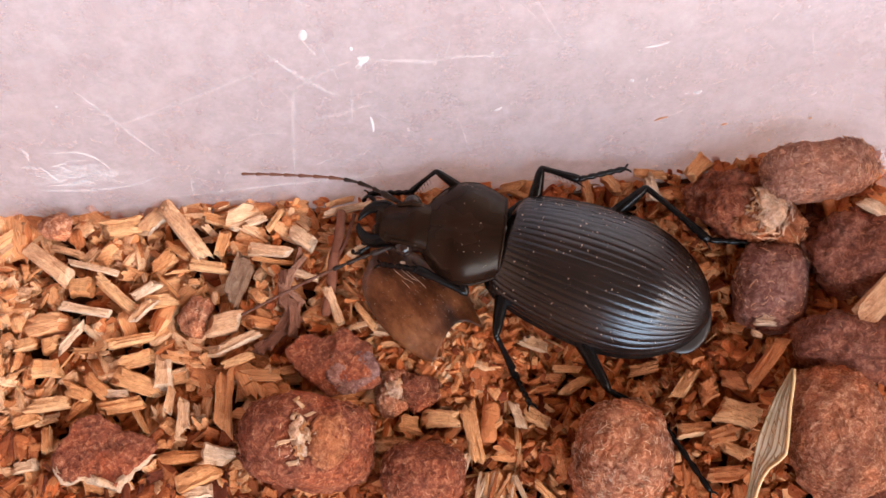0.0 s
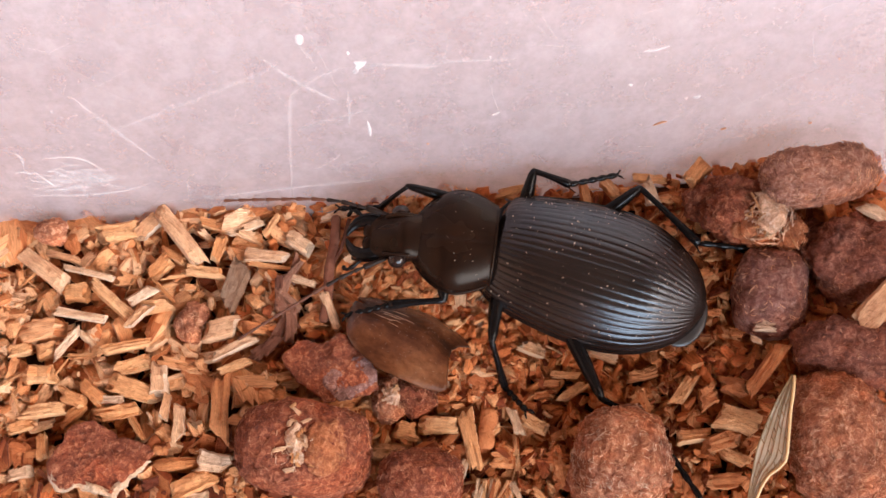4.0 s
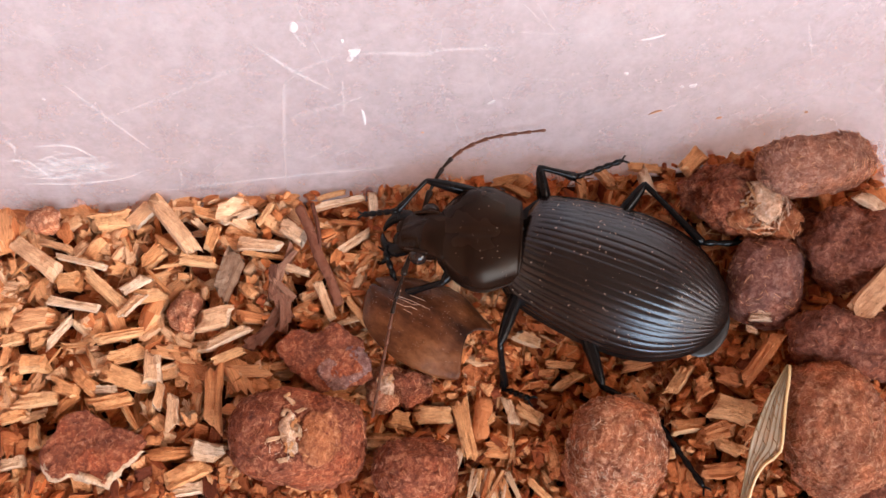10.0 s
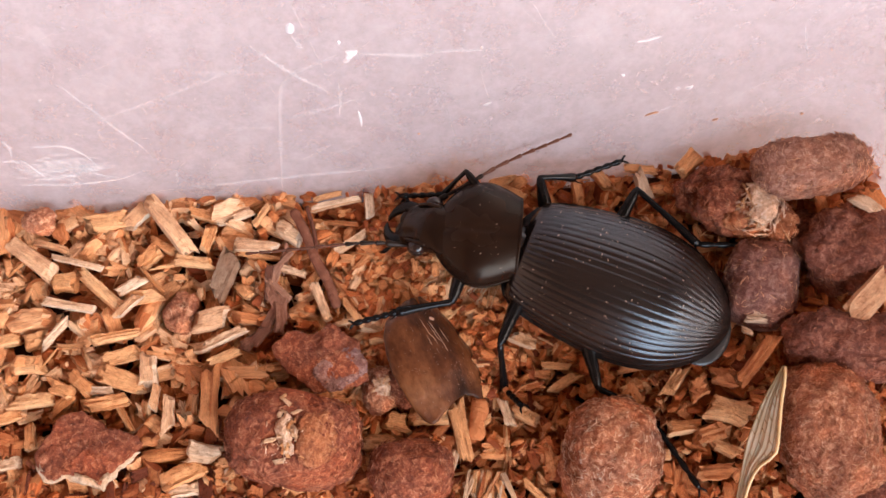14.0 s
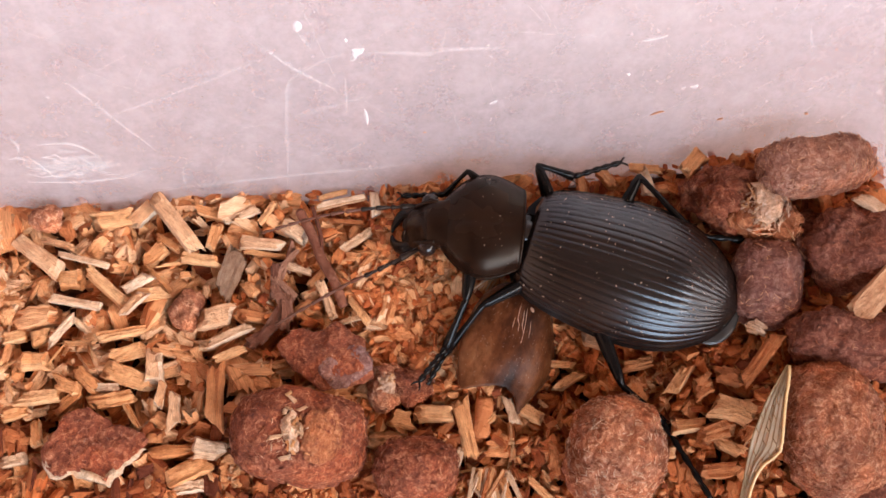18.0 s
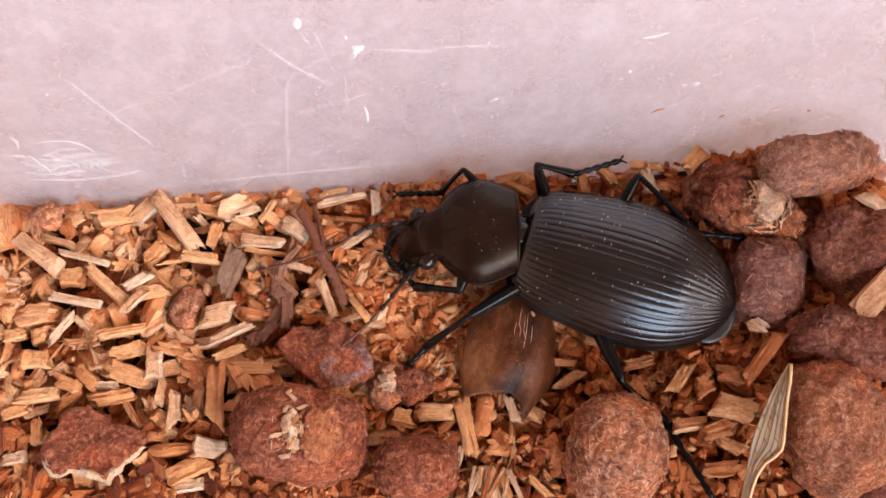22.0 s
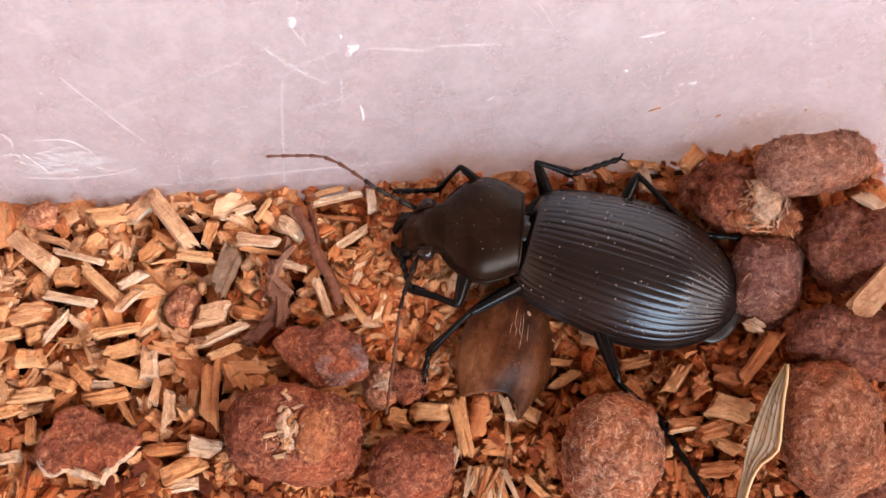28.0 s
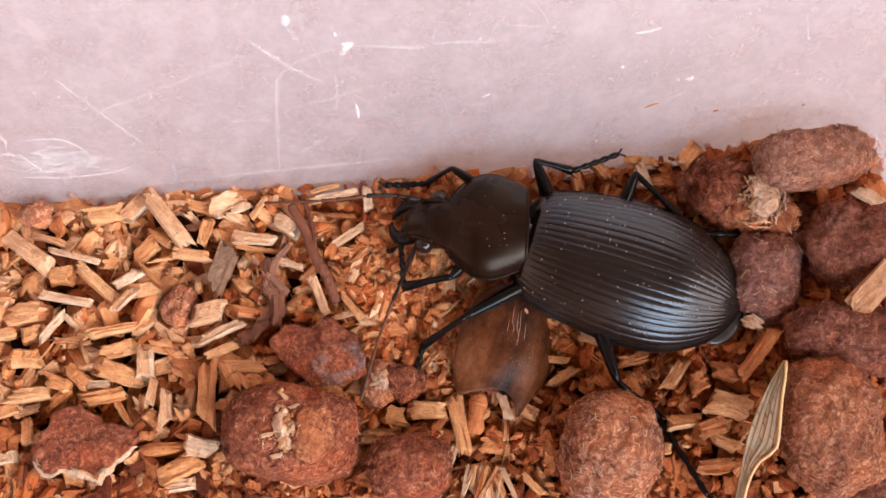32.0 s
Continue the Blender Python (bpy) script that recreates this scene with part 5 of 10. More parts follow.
def femur_shape(length, r):
    """A thigh: slender at the hip, swollen in the middle, rounded at the knee."""
    table = [(0, 0.5), (0.12, 0.8), (0.35, 1.06), (0.6, 1.0), (0.85, 0.74), (0.95, 0.62), (1.0, 0.42)]
    stops = [i / 14 for i in range(15)]
    pts = [(length * t, 0, 0.25 * math.sin(math.pi * t)) for t in stops] + [(length + r * 0.4, 0, 0)]
    return tube(pts, [r * along(t, table) for t in stops] + [0.03], 12, 1.15)


def tibia_shape(length, r):
    """A shin that widens towards the foot."""
    table = [(0, 0.72), (0.08, 0.84), (0.2, 0.76), (0.6, 0.92), (0.9, 1.22), (1.0, 1.14)]
    stops = [i / 14 for i in range(15)]
    pts = [(-r * 0.5, 0, 0)] + [(length * t, 0, 0.12 * math.sin(math.pi * t)) for t in stops] + [(length + r * 0.4, 0, 0)]
    return tube(pts, [0.03] + [r * along(t, table) for t in stops] + [0.1], 10)


def tarsus_shape(length, r):
    """Five bead-like joints in one foot."""
    n = 30
    return tube([(length * i / n, 0, 0) for i in range(n + 1)], [r * (0.55 + 0.55 * abs(math.sin(math.pi * (i / 6 + 0.04))) ** 0.7) for i in range(n + 1)], 8)


def leg(word, femur, tibia, tarsus, r):
    """Thigh, spined shin and clawed foot, each a part that moves by itself."""
    a = part("femur", femur_shape(femur, r), M_LEG, beetle, "glossy black thigh of a " + word + " leg")
    b = part("tibia", tibia_shape(tibia, r * 0.52), M_LEG, beetle, "spined black shin of a " + word + " leg")
    for y in (0.2, -0.2):
        part("spur", tube([(tibia - 0.2, y, -0.1), (tibia + 0.7, y * 2.2, -0.25)], [0.09, 0.02], 5), M_LEG, b)
    hairs = [tube([(tibia * t, 0.0, -r * 0.4), (tibia * t + 0.35, s * 0.3, -r * 0.5 - 0.35)], [0.04, 0.01], 4) for t in (0.35, 0.45, 0.55, 0.65, 0.75, 0.85) for s in (-1, 1)]
    tagged(part("bristle_row", joined(*hairs), M_LEG, b), kind="stuff")
    c = part("tarsus", tarsus_shape(tarsus, 0.25), M_LEG, beetle, "clawed black foot of a " + word + " leg")
    for s in (-1, 1):
        part("claw", tube(bezier([(tarsus, 0, 0), (tarsus + 0.35, s * 0.28, 0.02), (tarsus + 0.6, s * 0.38, -0.25)], 4), [0.09] * 6 + [0.06] * 2 + [0.02], 5), M_LEG, c)
    return [a, b, c]


legs = {}
legs['front_far'] = leg('front', 6.5, 3.4, 3.6, 0.46)
legs['mid_far'] = leg('middle', 6.0, 3.2, 4.2, 0.6)
legs['hind_far'] = leg('hind', 8.0, 6.6, 7.0, 0.6)
legs['front_near'] = leg('front', 6.8, 4.4, 3.8, 0.66)
legs['mid_near'] = leg('middle', 8.0, 4.8, 3.6, 0.6)
legs['hind_near'] = leg('hind', 8.4, 4.6, 7.0, 0.6)


# dust on the wing cases and thorax
r = random.Random(8)
for owner, count, span, table, wide in ((beetle, 240, -LONG, D_TABLE, W_TABLE), (pronotum, 80, P_LONG, PD, PW)):
    bits = []
    for k in range(count):
        s, a = r.uniform(0.05, 0.9), r.uniform(-1.15, 1.15)
        w, d = along(s, wide), along(s, table)
        z = (4.1 if owner is beetle else 4.6) + d * math.cos(a) ** (1.3 if owner is beetle else 0.75)
        p = (span * s, w * math.copysign(abs(math.sin(a)), a), z + 0.0)
        q = r.choice((0.014, 0.018, 0.024, 0.042))
        bits.append(placed(ball(q * r.uniform(0.8, 2.6), q, q * 0.8, 4, 5), Matrix.Translation(p) @ Matrix.Rotation(r.uniform(0, 3.1), 4, "Z")))
    tagged(part("dust_specks", joined(*bits), M_DUST, owner), kind="stuff")

# ---- the husk that the beetle pushes about ----
HUSK_LEFT = [(0, -0.9), (0.06, -2.0), (0.13, -2.8), (0.27, -3.5), (0.55, -3.9), (0.8, -3.6), (1, -2.9)]
HUSK_RIGHT = [(0, 1.3), (0.08, 2.2), (0.26, 3.2), (0.42, 3.9), (0.6, 4.2), (0.8, 4.1), (1.0, 3.4)]
HUSK_END = [(-1, 4.2), (-0.9, 4.75), (-0.6, 4.35), (-0.2, 3.75), (0.15, 3.5), (0.45, 3.95), (0.71, 5.05), (0.83, 4.2), (1, 2.7)]
rows = []
for i in range(41):
    t = i / 40
    row = []
    for j in range(33):
        s = j / 16 - 1
        a, b = along(t, HUSK_LEFT), along(t, HUSK_RIGHT)
        torn = 0.9 * math.exp(-((s - 0.1) / 0.12) ** 2) * (1 - t) ** 8  # split at the narrow end
        x = -5.3 + 9.6 * t + (along(s, HUSK_END) - 4.3) * t ** 3 + torn + 0.12 * noise.noise(Vector((s * 9, t * 7, 2))) * (t ** 6 + (1 - t) ** 6)
        y = (a + b) / 2 + (b - a) / 2 * s + 0.1 * noise.noise(Vector((t * 8, s * 2, 5))) * s * s
        curl = 1.5 * max(0.0, s - 0.55) ** 2 * 3.0
        z = 1.35 * max(0.0, 1 - s * s) ** 0.8 * (0.75 + 0.35 * math.sin(math.pi * t)) - curl + 0.3 * noise.noise(Vector((x * 0.35, y * 0.35, 3))) + 0.05 * noise.noise(Vector((x * 1.6, y * 1.6, 3)))
        row.append((x, y, z))
    rows.append(row)
under = [[(x, y, z - 0.1) for x, y, z in row] for row in rows]
a, b = sheet_of(rows), sheet_of(under)
n, cols, last = len(a[0]), 33, 40
edge = [i * cols for i in range(last + 1)] + [last * cols + j for j in range(1, cols)] + [i * cols + cols - 1 for i in range(last - 1, -1, -1)] + [j for j in range(cols - 2, 0, -1)]
rim = [(p, q, q + n, p + n) for p, q in zip(edge, edge[1:] + edge[:1])]
husk = tagged(part("husk", (a[0] + b[0], a[1] + [tuple(i + n for i in f[::-1]) for f in b[1]] + rim), M_HUSK), "curved brown translucent husk with a torn edge", "husk")
for j, i0, count in ((15, 8, 12), (17, 10, 14), (18, 9, 11), (20, 13, 8), (14, 14, 6)):
    pts = [Vector(rows[i][j + (1 if i > i0 + 7 and j % 2 else 0)]) + Vector((0, 0, 0.012)) for i in range(i0, i0 + count, 2)]
    part("crease", tube(pts, [0.01] + [0.022] * (len(pts) - 2) + [0.008], 5, 0.6), M_STRAW, husk, "pale raised crease")
r = random.Random(12)
bits = [placed(ball(r.choice((0.02, 0.03, 0.05)), 0.025, 0.02, 4, 5), Matrix.Translation(rows[r.randrange(3, 39)][r.randrange(2, 31)])) for _ in range(150)]
tagged(part("dust_specks", joined(*bits), M_DUST, husk), kind="stuff")
part("crumb", placed(ball(0.24, 0.13, 0.1, 8, 10), Matrix.Translation(Vector(rows[9][20]) + Vector((0, 0, 0.06))) @ Matrix.Rotation(0.8, 4, "Z")), M_STRAW, husk, "pale seed-like crumb")


# ---- what moves ----
def motions():
    walk(beetle, [
        (0, pose(0.004078, -0.000021, 0.000008, -3, 0, 158.78)),
        (0.5, pose(0.004092, 0.000023, 0.000008, -3, 0, 158.39)),
        (1, pose(0.004127, 0.000079, 0.000008, -3, 0, 158.2)),
        (1.5, pose(0.004226, 0.000171, 0.000008, -3, 0, 158.28)),
        (2, pose(0.00346, 0.00028, 0.000008, -3, 0, 161.91)),
        (2.5, pose(0.003378, 0.000107, 0.000008, -3, 0, 162.24)),
        (3, pose(0.003343, 0.000049, 0.000008, -3, 0, 162.61)),
        (3.5, pose(0.003317, 0.000079, 0.000008, -3, 0, 162.21)),
        (5.5, pose(0.005062, 0.000827, 0.000008, -3, 0, 161.58)),
        (6, pose(0.005126, 0.000725, 0.000008, -3, 0, 160.91)),
        (6.5, pose(0.005321, 0.00041, 0.000008, -3, 0, 160.35)),
        (7, pose(0.005942, 0.00025, 0.000008, -3, 0, 158.79)),
        (7.5, pose(0.005946, -0.000169, 0.000008, -3, 0, 159.65)),
        (8, pose(0.005977, -0.00057, 0.000008, -3, 0, 159.24)),
        (8.5, pose(0.005929, -0.000449, 0.000008, -3, 0, 158.12)),
        (9, pose(0.005995, -0.000528, 0.000008, -3, 0, 158.19)),
        (9.5, pose(0.005958, -0.000524, 0.000008, -3, 0, 158.16)),
        (10, pose(0.005938, -0.000522, 0.000008, -3, 0, 158.38)),
        (10.5, pose(0.00592, -0.000478, 0.000008, -3, 0, 158.18)),
        (11, pose(0.005883, -0.000541, 0.000008, -3, 0, 157.41)),
        (11.5, pose(0.00611, -0.0009, 0.000008, -3, 0, 158.95)),
        (12, pose(0.005986, -0.000941, 0.000008, -3, 0, 157.65)),
        (12.5, pose(0.006125, -0.001161, 0.000008, -3, 0, 158.97)),
        (13, pose(0.006375, -0.001411, 0.000008, -3, 0, 159.61)),
        (13.5, pose(0.006505, -0.001257, 0.000008, -3, 0, 159.22)),
        (14, pose(0.006401, -0.000991, 0.000008, -3, 0, 157.87)),
        (14.5, pose(0.006042, -0.000908, 0.000008, -3, 0, 156.22)),
        (16.5, pose(0.006945, 0.000607, 0.000008, -3, 0, 159.16)),
        (17, pose(0.006648, 0.000161, 0.000008, -3, 0, 159.84)),
        (17.5, pose(0.006543, -0.000068, 0.000008, -3, 0, 160.68)),
        (18, pose(0.006525, -0.000144, 0.000008, -3, 0, 160.82)),
        (18.5, pose(0.006562, -0.000072, 0.000008, -3, 0, 161.18)),
        (19, pose(0.006587, 0.000004, 0.000008, -3, 0, 160.48)),
        (19.5, pose(0.005922, -0.000502, 0.000008, -3, 0, 162.03)),
        (20, pose(0.006219, 0.000052, 0.000008, -3, 0, 160.22)),
        (20.5, pose(0.00611, -0.000202, 0.000008, -3, 0, 161.5)),
        (21, pose(0.005932, -0.000461, 0.000008, -3, 0, 162.34)),
        (21.5, pose(0.006113, -0.000331, 0.000008, -3, 0, 161.69)),
        (22, pose(0.006063, -0.000475, 0.000008, -3, 0, 162.11)),
        (22.5, pose(0.006132, -0.000467, 0.000008, -3, 0, 162.1)),
        (23, pose(0.006143, -0.000416, 0.000008, -3, 0, 161.51)),
        (23.5, pose(0.006381, -0.000053, 0.000008, -3, 0, 160.82)),
        (24, pose(0.006049, -0.000564, 0.000008, -3, 0, 162.4)),
        (24.5, pose(0.006113, -0.000632, 0.000008, -3, 0, 162.41)),
        (25, pose(0.006052, -0.000769, 0.000008, -3, 0, 162.45)),
        (25.5, pose(0.006367, -0.000391, 0.000008, -3, 0, 161.54)),
        (27.5, pose(0.006529, -0.000285, 0.000008, -3, 0, 161.12)),
        (28, pose(0.006635, -0.00039, 0.000008, -3, 0, 161.97)),
        (28.5, pose(0.006816, -0.000336, 0.000008, -3, 0, 161.21)),
        (29, pose(0.00675, -0.000517, 0.000008, -3, 0, 162)),
        (29.5, pose(0.006641, -0.000588, 0.000008, -3, 0, 162.41)),
        (30, pose(0.00663, -0.000619, 0.000008, -3, 0, 162.32)),
        (30.5, pose(0.006819, -0.000557, 0.000008, -3, 0, 161.44)),
        (31, pose(0.007035, -0.000611, 0.000008, -3, 0, 161.12)),
        (31.5, pose(0.006994, -0.00087, 0.000008, -3, 0, 162.47)),
        (32, pose(0.006978, -0.000779, 0.000008, -3, 0, 161.87)),
    ])
    walk(pronotum, [
        (0, pose(0.000037, -0.000038, -0.000002, -0.09, -0.71, 13.73)),
        (1, pose(0.000111, 0.000016, 0.000001, -0.09, -0.72, 13.94)),
        (2, pose(-0.000385, 0.001296, 0.000068, -0.03, -0.42, 8)),
        (3, pose(-0.000348, 0.000751, 0.00004, -0.04, -0.5, 9.52)),
        (5.5, pose(0.000109, 0.000368, 0.00002, -0.05, -0.57, 10.96)),
        (6, pose(0.000012, 0.000405, 0.000021, -0.03, -0.43, 8.29)),
        (6.5, pose(0.000073, 0.000365, 0.000019, -0.02, -0.31, 5.97)),
        (7, pose(0.000199, 0.000341, 0.000018, -0.12, -0.84, 16.25)),
        (7.5, pose(0.000126, 0.00011, 0.000006, -0.07, -0.65, 12.53)),
        (8, pose(0.000068, -0.000115, -0.000006, -0.07, -0.64, 12.26)),
        (8.5, pose(-0.000009, -0.000026, -0.000001, -0.12, -0.84, 16.26)),
        (9, pose(-0.000112, 0.000057, 0.000003, -0.12, -0.83, 16.09)),
        (10, pose(-0.000053, 0.000187, 0.00001, -0.15, -0.93, 18.14)),
        (11, pose(-0.000083, 0.000452, 0.000024, -0.13, -0.88, 16.96)),
        (12, pose(-0.000038, 0.000113, 0.000006, -0.13, -0.87, 16.82)),
        (13, pose(-0.000001, -0.000051, -0.000002, -0.11, -0.81, 15.72)),
        (14, pose(0.000423, -0.000499, -0.000026, -0.12, -0.84, 16.16)),
        (14.5, pose(0.000225, -0.000273, -0.000014, -0.13, -0.86, 16.67)),
        (16.5, pose(0.000586, -0.000168, -0.000009, -0.28, -1.27, 25.1)),
        (17, pose(0.000514, -0.000197, -0.00001, -0.16, -0.98, 18.98)),
        (17.5, pose(0.000533, -0.000196, -0.00001, -0.12, -0.84, 16.19)),
        (18, pose(0.000559, -0.00019, -0.00001, -0.09, -0.73, 14.16)),
        (18.5, pose(0.000403, -0.000579, -0.00003, -0.17, -1, 19.54)),
        (19, pose(0.000186, -0.000984, -0.000051, -0.06, -0.61, 11.75)),
        (20, pose(0.000645, -0.000272, -0.000014, -0.13, -0.87, 16.82)),
        (21, pose(0.000507, -0.000531, -0.000028, -0.1, -0.76, 14.74)),
        (22, pose(0.000665, -0.00022, -0.000011, -0.18, -1.01, 19.72)),
        (23, pose(0.000651, -0.000515, -0.000027, -0.12, -0.86, 16.59)),
        (23.5, pose(0.00055, -0.000584, -0.00003, -0.01, -0.29, 5.56)),
        (24, pose(0.000533, -0.000646, -0.000034, -0.09, -0.74, 14.3)),
        (25, pose(0.00033, -0.000316, -0.000016, -0.09, -0.74, 14.33)),
        (25.5, pose(0.000454, -0.000472, -0.000024, -0.13, -0.88, 17.1)),
        (27.5, pose(0.000402, -0.000204, -0.00001, -0.1, -0.77, 14.86)),
        (28, pose(0.000498, 0.000015, 0.000001, -0.09, -0.72, 13.8)),
        (28.5, pose(0.000413, -0.0002, -0.00001, -0.13, -0.88, 17.08)),
        (29, pose(0.000309, -0.000427, -0.000022, -0.14, -0.91, 17.64)),
        (30, pose(0.000114, -0.000306, -0.000016, -0.08, -0.7, 13.51)),
        (31, pose(0.000336, -0.000338, -0.000017, -0.13, -0.87, 16.85)),
        (32, pose(0.000339, -0.00059, -0.000031, -0.12, -0.83, 15.98)),
    ])
    walk(head, [
        (0, pose(0.005801, 0.001378, 0.005223, 0.02, 11.62, 10.34)),
        (1, pose(0.005869, 0.001453, 0.005226, 0.01, 12.44, 11.75)),
        (2, pose(0.005519, 0.002129, 0.005262, -0.04, -0.49, 9.4)),
        (3, pose(0.005525, 0.00174, 0.005241, -0.06, -0.62, 11.93)),
        (5.5, pose(0.005948, 0.001503, 0.005229, 0.22, 27.23, 19.11)),
        (6, pose(0.00591, 0.001267, 0.005217, -0.2, 13.07, 25.43)),
        (6.5, pose(0.006013, 0.000988, 0.005202, 0.57, 34.94, 14.65)),
        (7, pose(0.005883, 0.00201, 0.005256, 0.5, 31.35, 6.08)),
        (7.5, pose(0.005925, 0.001405, 0.005224, 0.48, 31.14, 8.4)),
        (8, pose(0.005874, 0.001153, 0.005211, 0.41, 29.18, 8.45)),
        (8.5, pose(0.005674, 0.001643, 0.005236, 0.53, 32.12, 6.33)),
        (9, pose(0.005577, 0.00171, 0.00524, 0.26, 22.9, 2.59)),
        (10, pose(0.005564, 0.002041, 0.005257, 0.41, 28.74, 6.31)),
        (11, pose(0.005577, 0.002189, 0.005265, 0.35, 26.51, -0.13)),
        (12, pose(0.005626, 0.001838, 0.005247, 0.38, 27.47, 0.88)),
        (13, pose(0.005701, 0.001564, 0.005232, 0.42, 28.73, 2.12)),
        (14, pose(0.006111, 0.001159, 0.005211, 0.55, 32.28, 0.01)),
        (14.5, pose(0.005894, 0.001437, 0.005226, 0.7, 35.78, 4.14)),
        (16.5, pose(0.005903, 0.002351, 0.005274, 0.44, 30.92, 12.31)),
        (17, pose(0.006099, 0.001739, 0.005241, 0.48, 30.6, 5)),
        (17.5, pose(0.006219, 0.001466, 0.005227, 0.75, 37.86, 11.28)),
        (18, pose(0.00631, 0.00127, 0.005217, 0.69, 37.66, 15.38)),
        (18.5, pose(0.005966, 0.001413, 0.005224, 0.56, 34.95, 15.48)),
        (19, pose(0.006005, 0.000233, 0.005162, 0.19, 21, -5.08)),
        (20, pose(0.00631, 0.001452, 0.005226, 0.93, 40.95, 11.18)),
        (21, pose(0.00624, 0.000987, 0.005202, 0.9, 41.26, 14.78)),
        (22, pose(0.006221, 0.001789, 0.005244, 0.47, 39.15, 28.63)),
        (23, pose(0.006324, 0.001186, 0.005212, 0.27, 35.7, 29.54)),
        (23.5, pose(0.006495, -0.000004, 0.00515, 0.18, 20.88, -6.79)),
        (24, pose(0.00628, 0.000827, 0.005194, 0.88, 40.17, 11.48)),
        (25, pose(0.006077, 0.001161, 0.005211, 0.88, 40.4, 12.88)),
        (25.5, pose(0.006108, 0.001281, 0.005217, 0.79, 40.37, 18.4)),
        (27.5, pose(0.006132, 0.001326, 0.00522, 0.84, 40.94, 17.16)),
        (28, pose(0.00626, 0.001437, 0.005226, 0.87, 41.24, 16.99)),
        (28.5, pose(0.006068, 0.001551, 0.005232, 0.72, 38.43, 15.99)),
        (29, pose(0.005944, 0.001379, 0.005223, 0.83, 38.96, 9.85)),
        (30, pose(0.005884, 0.001089, 0.005207, 0.82, 38.2, 1.51)),
        (31, pose(0.006, 0.001389, 0.005223, 0.55, 32.18, 1.59)),
        (32, pose(0.006032, 0.001051, 0.005205, 0.57, 32.72, 1.29)),
    ])
    feeler(0, 0, 2.5, -1.8, 0.1, 4.78, -2.6, 0.76, 6.66, -2.92, 1.36, 8.72, -2.75, 2.11, 10.83, -2.36, 2.93, 12.89, -1.9, 3.85, 14.88, -1.34, 4.85)
    feeler(0, 1, 2.5, -1.8, 0.1, 4.78, -2.59, 0.77, 6.62, -2.96, 1.44, 8.57, -2.81, 2.45, 10.56, -2.4, 3.54, 12.62, -1.97, 4.45, 14.73, -1.47, 5.23)
    feeler(0, 1.5, 2.5, -1.8, 0.1, 4.81, -2.71, 0.37, 6.72, -3.24, 0.66, 8.88, -3.28, 1.07, 11.08, -3.01, 1.7, 13.17, -2.61, 2.57, 15.28, -2.18, 3.37)
    feeler(0, 2, 2.5, -1.8, 0.1, 4.78, -2.82, -0.03, 6.66, -3.5, -0.13, 8.84, -3.72, -0.35, 11.13, -3.6, -0.22, 13.25, -3.25, 0.6, 15.36, -2.89, 1.43)
    feeler(0, 3, 2.5, -1.8, 0.1, 4.85, -2.64, -0.02, 6.77, -3.19, -0.11, 8.96, -3.35, -0.25, 11.26, -3.24, -0.34, 13.55, -3.16, -0.16, 15.82, -3.05, 0.15)
    feeler(0, 3.8, 2.5, -1.8, 0.1, 4.87, -2.36, 0.67, 6.8, -2.69, 1.06, 8.99, -2.72, 1.32, 11.26, -2.54, 1.58, 13.52, -2.35, 1.96, 15.77, -2.13, 2.41)
    feeler(0, 4.7, 2.5, -1.8, 0.1, 4.67, -2.05, 1.32, 6.48, -2.16, 2.16, 8.57, -2.05, 2.83, 10.78, -1.8, 3.42, 12.99, -1.5, 4, 15.19, -1.17, 4.57)
    feeler(0, 5.5, 2.5, -1.8, 0.1, 4.27, -1.74, 1.86, 5.83, -1.63, 3.12, 7.75, -1.39, 4.15, 9.84, -1.07, 5.06, 11.97, -0.66, 5.83, 14.11, -0.21, 6.52)
    feeler(0, 6, 2.5, -1.8, 0.1, 4.79, -2.09, 1.06, 6.69, -2.19, 1.66, 8.84, -2.16, 2.16, 11.1, -2.07, 2.56, 13.38, -1.95, 2.84, 15.67, -1.8, 3.06)
    feeler(0, 6.2, 2.5, -1.8, 0.1, 4.41, -2.56, 1.52, 6.24, -2.6, 2.34, 8.35, -2.33, 2.91, 10.57, -1.98, 3.39, 12.8, -1.62, 3.8, 15.04, -1.24, 4.16)
    feeler(0, 6.3, 2.5, -1.8, 0.1, 3.86, -2.94, 1.86, 5.58, -2.92, 2.88, 7.62, -2.41, 3.51, 9.78, -1.81, 4.05, 11.94, -1.21, 4.56, 14.1, -0.6, 5.06)
    feeler(0, 6.5, 2.5, -1.8, 0.1, 3.17, -3.22, 2.05, 4.77, -3.13, 3.25, 6.73, -2.39, 3.93, 8.78, -1.54, 4.51, 10.84, -0.69, 5.1, 12.89, 0.15, 5.7)
    feeler(0, 6.8, 2.5, -1.8, 0.1, 3.74, -2.74, 2.05, 5.26, -2.77, 3.36, 7.15, -2.18, 4.31, 9.16, -1.39, 5.1, 11.17, -0.66, 5.96, 13.17, 0.06, 6.82)
    feeler(0, 7, 2.5, -1.8, 0.1, 4.17, -2.15, 1.93, 5.58, -2.29, 3.33, 7.38, -1.87, 4.53, 9.32, -1.15, 5.53, 11.25, -0.56, 6.63, 13.18, 0.03, 7.74)
    feeler(0, 7.5, 2.5, -1.8, 0.1, 4.11, -1.99, 2, 5.55, -1.96, 3.39, 7.38, -1.53, 4.53, 9.37, -0.92, 5.52, 11.38, -0.28, 6.43, 13.4, 0.39, 7.3)
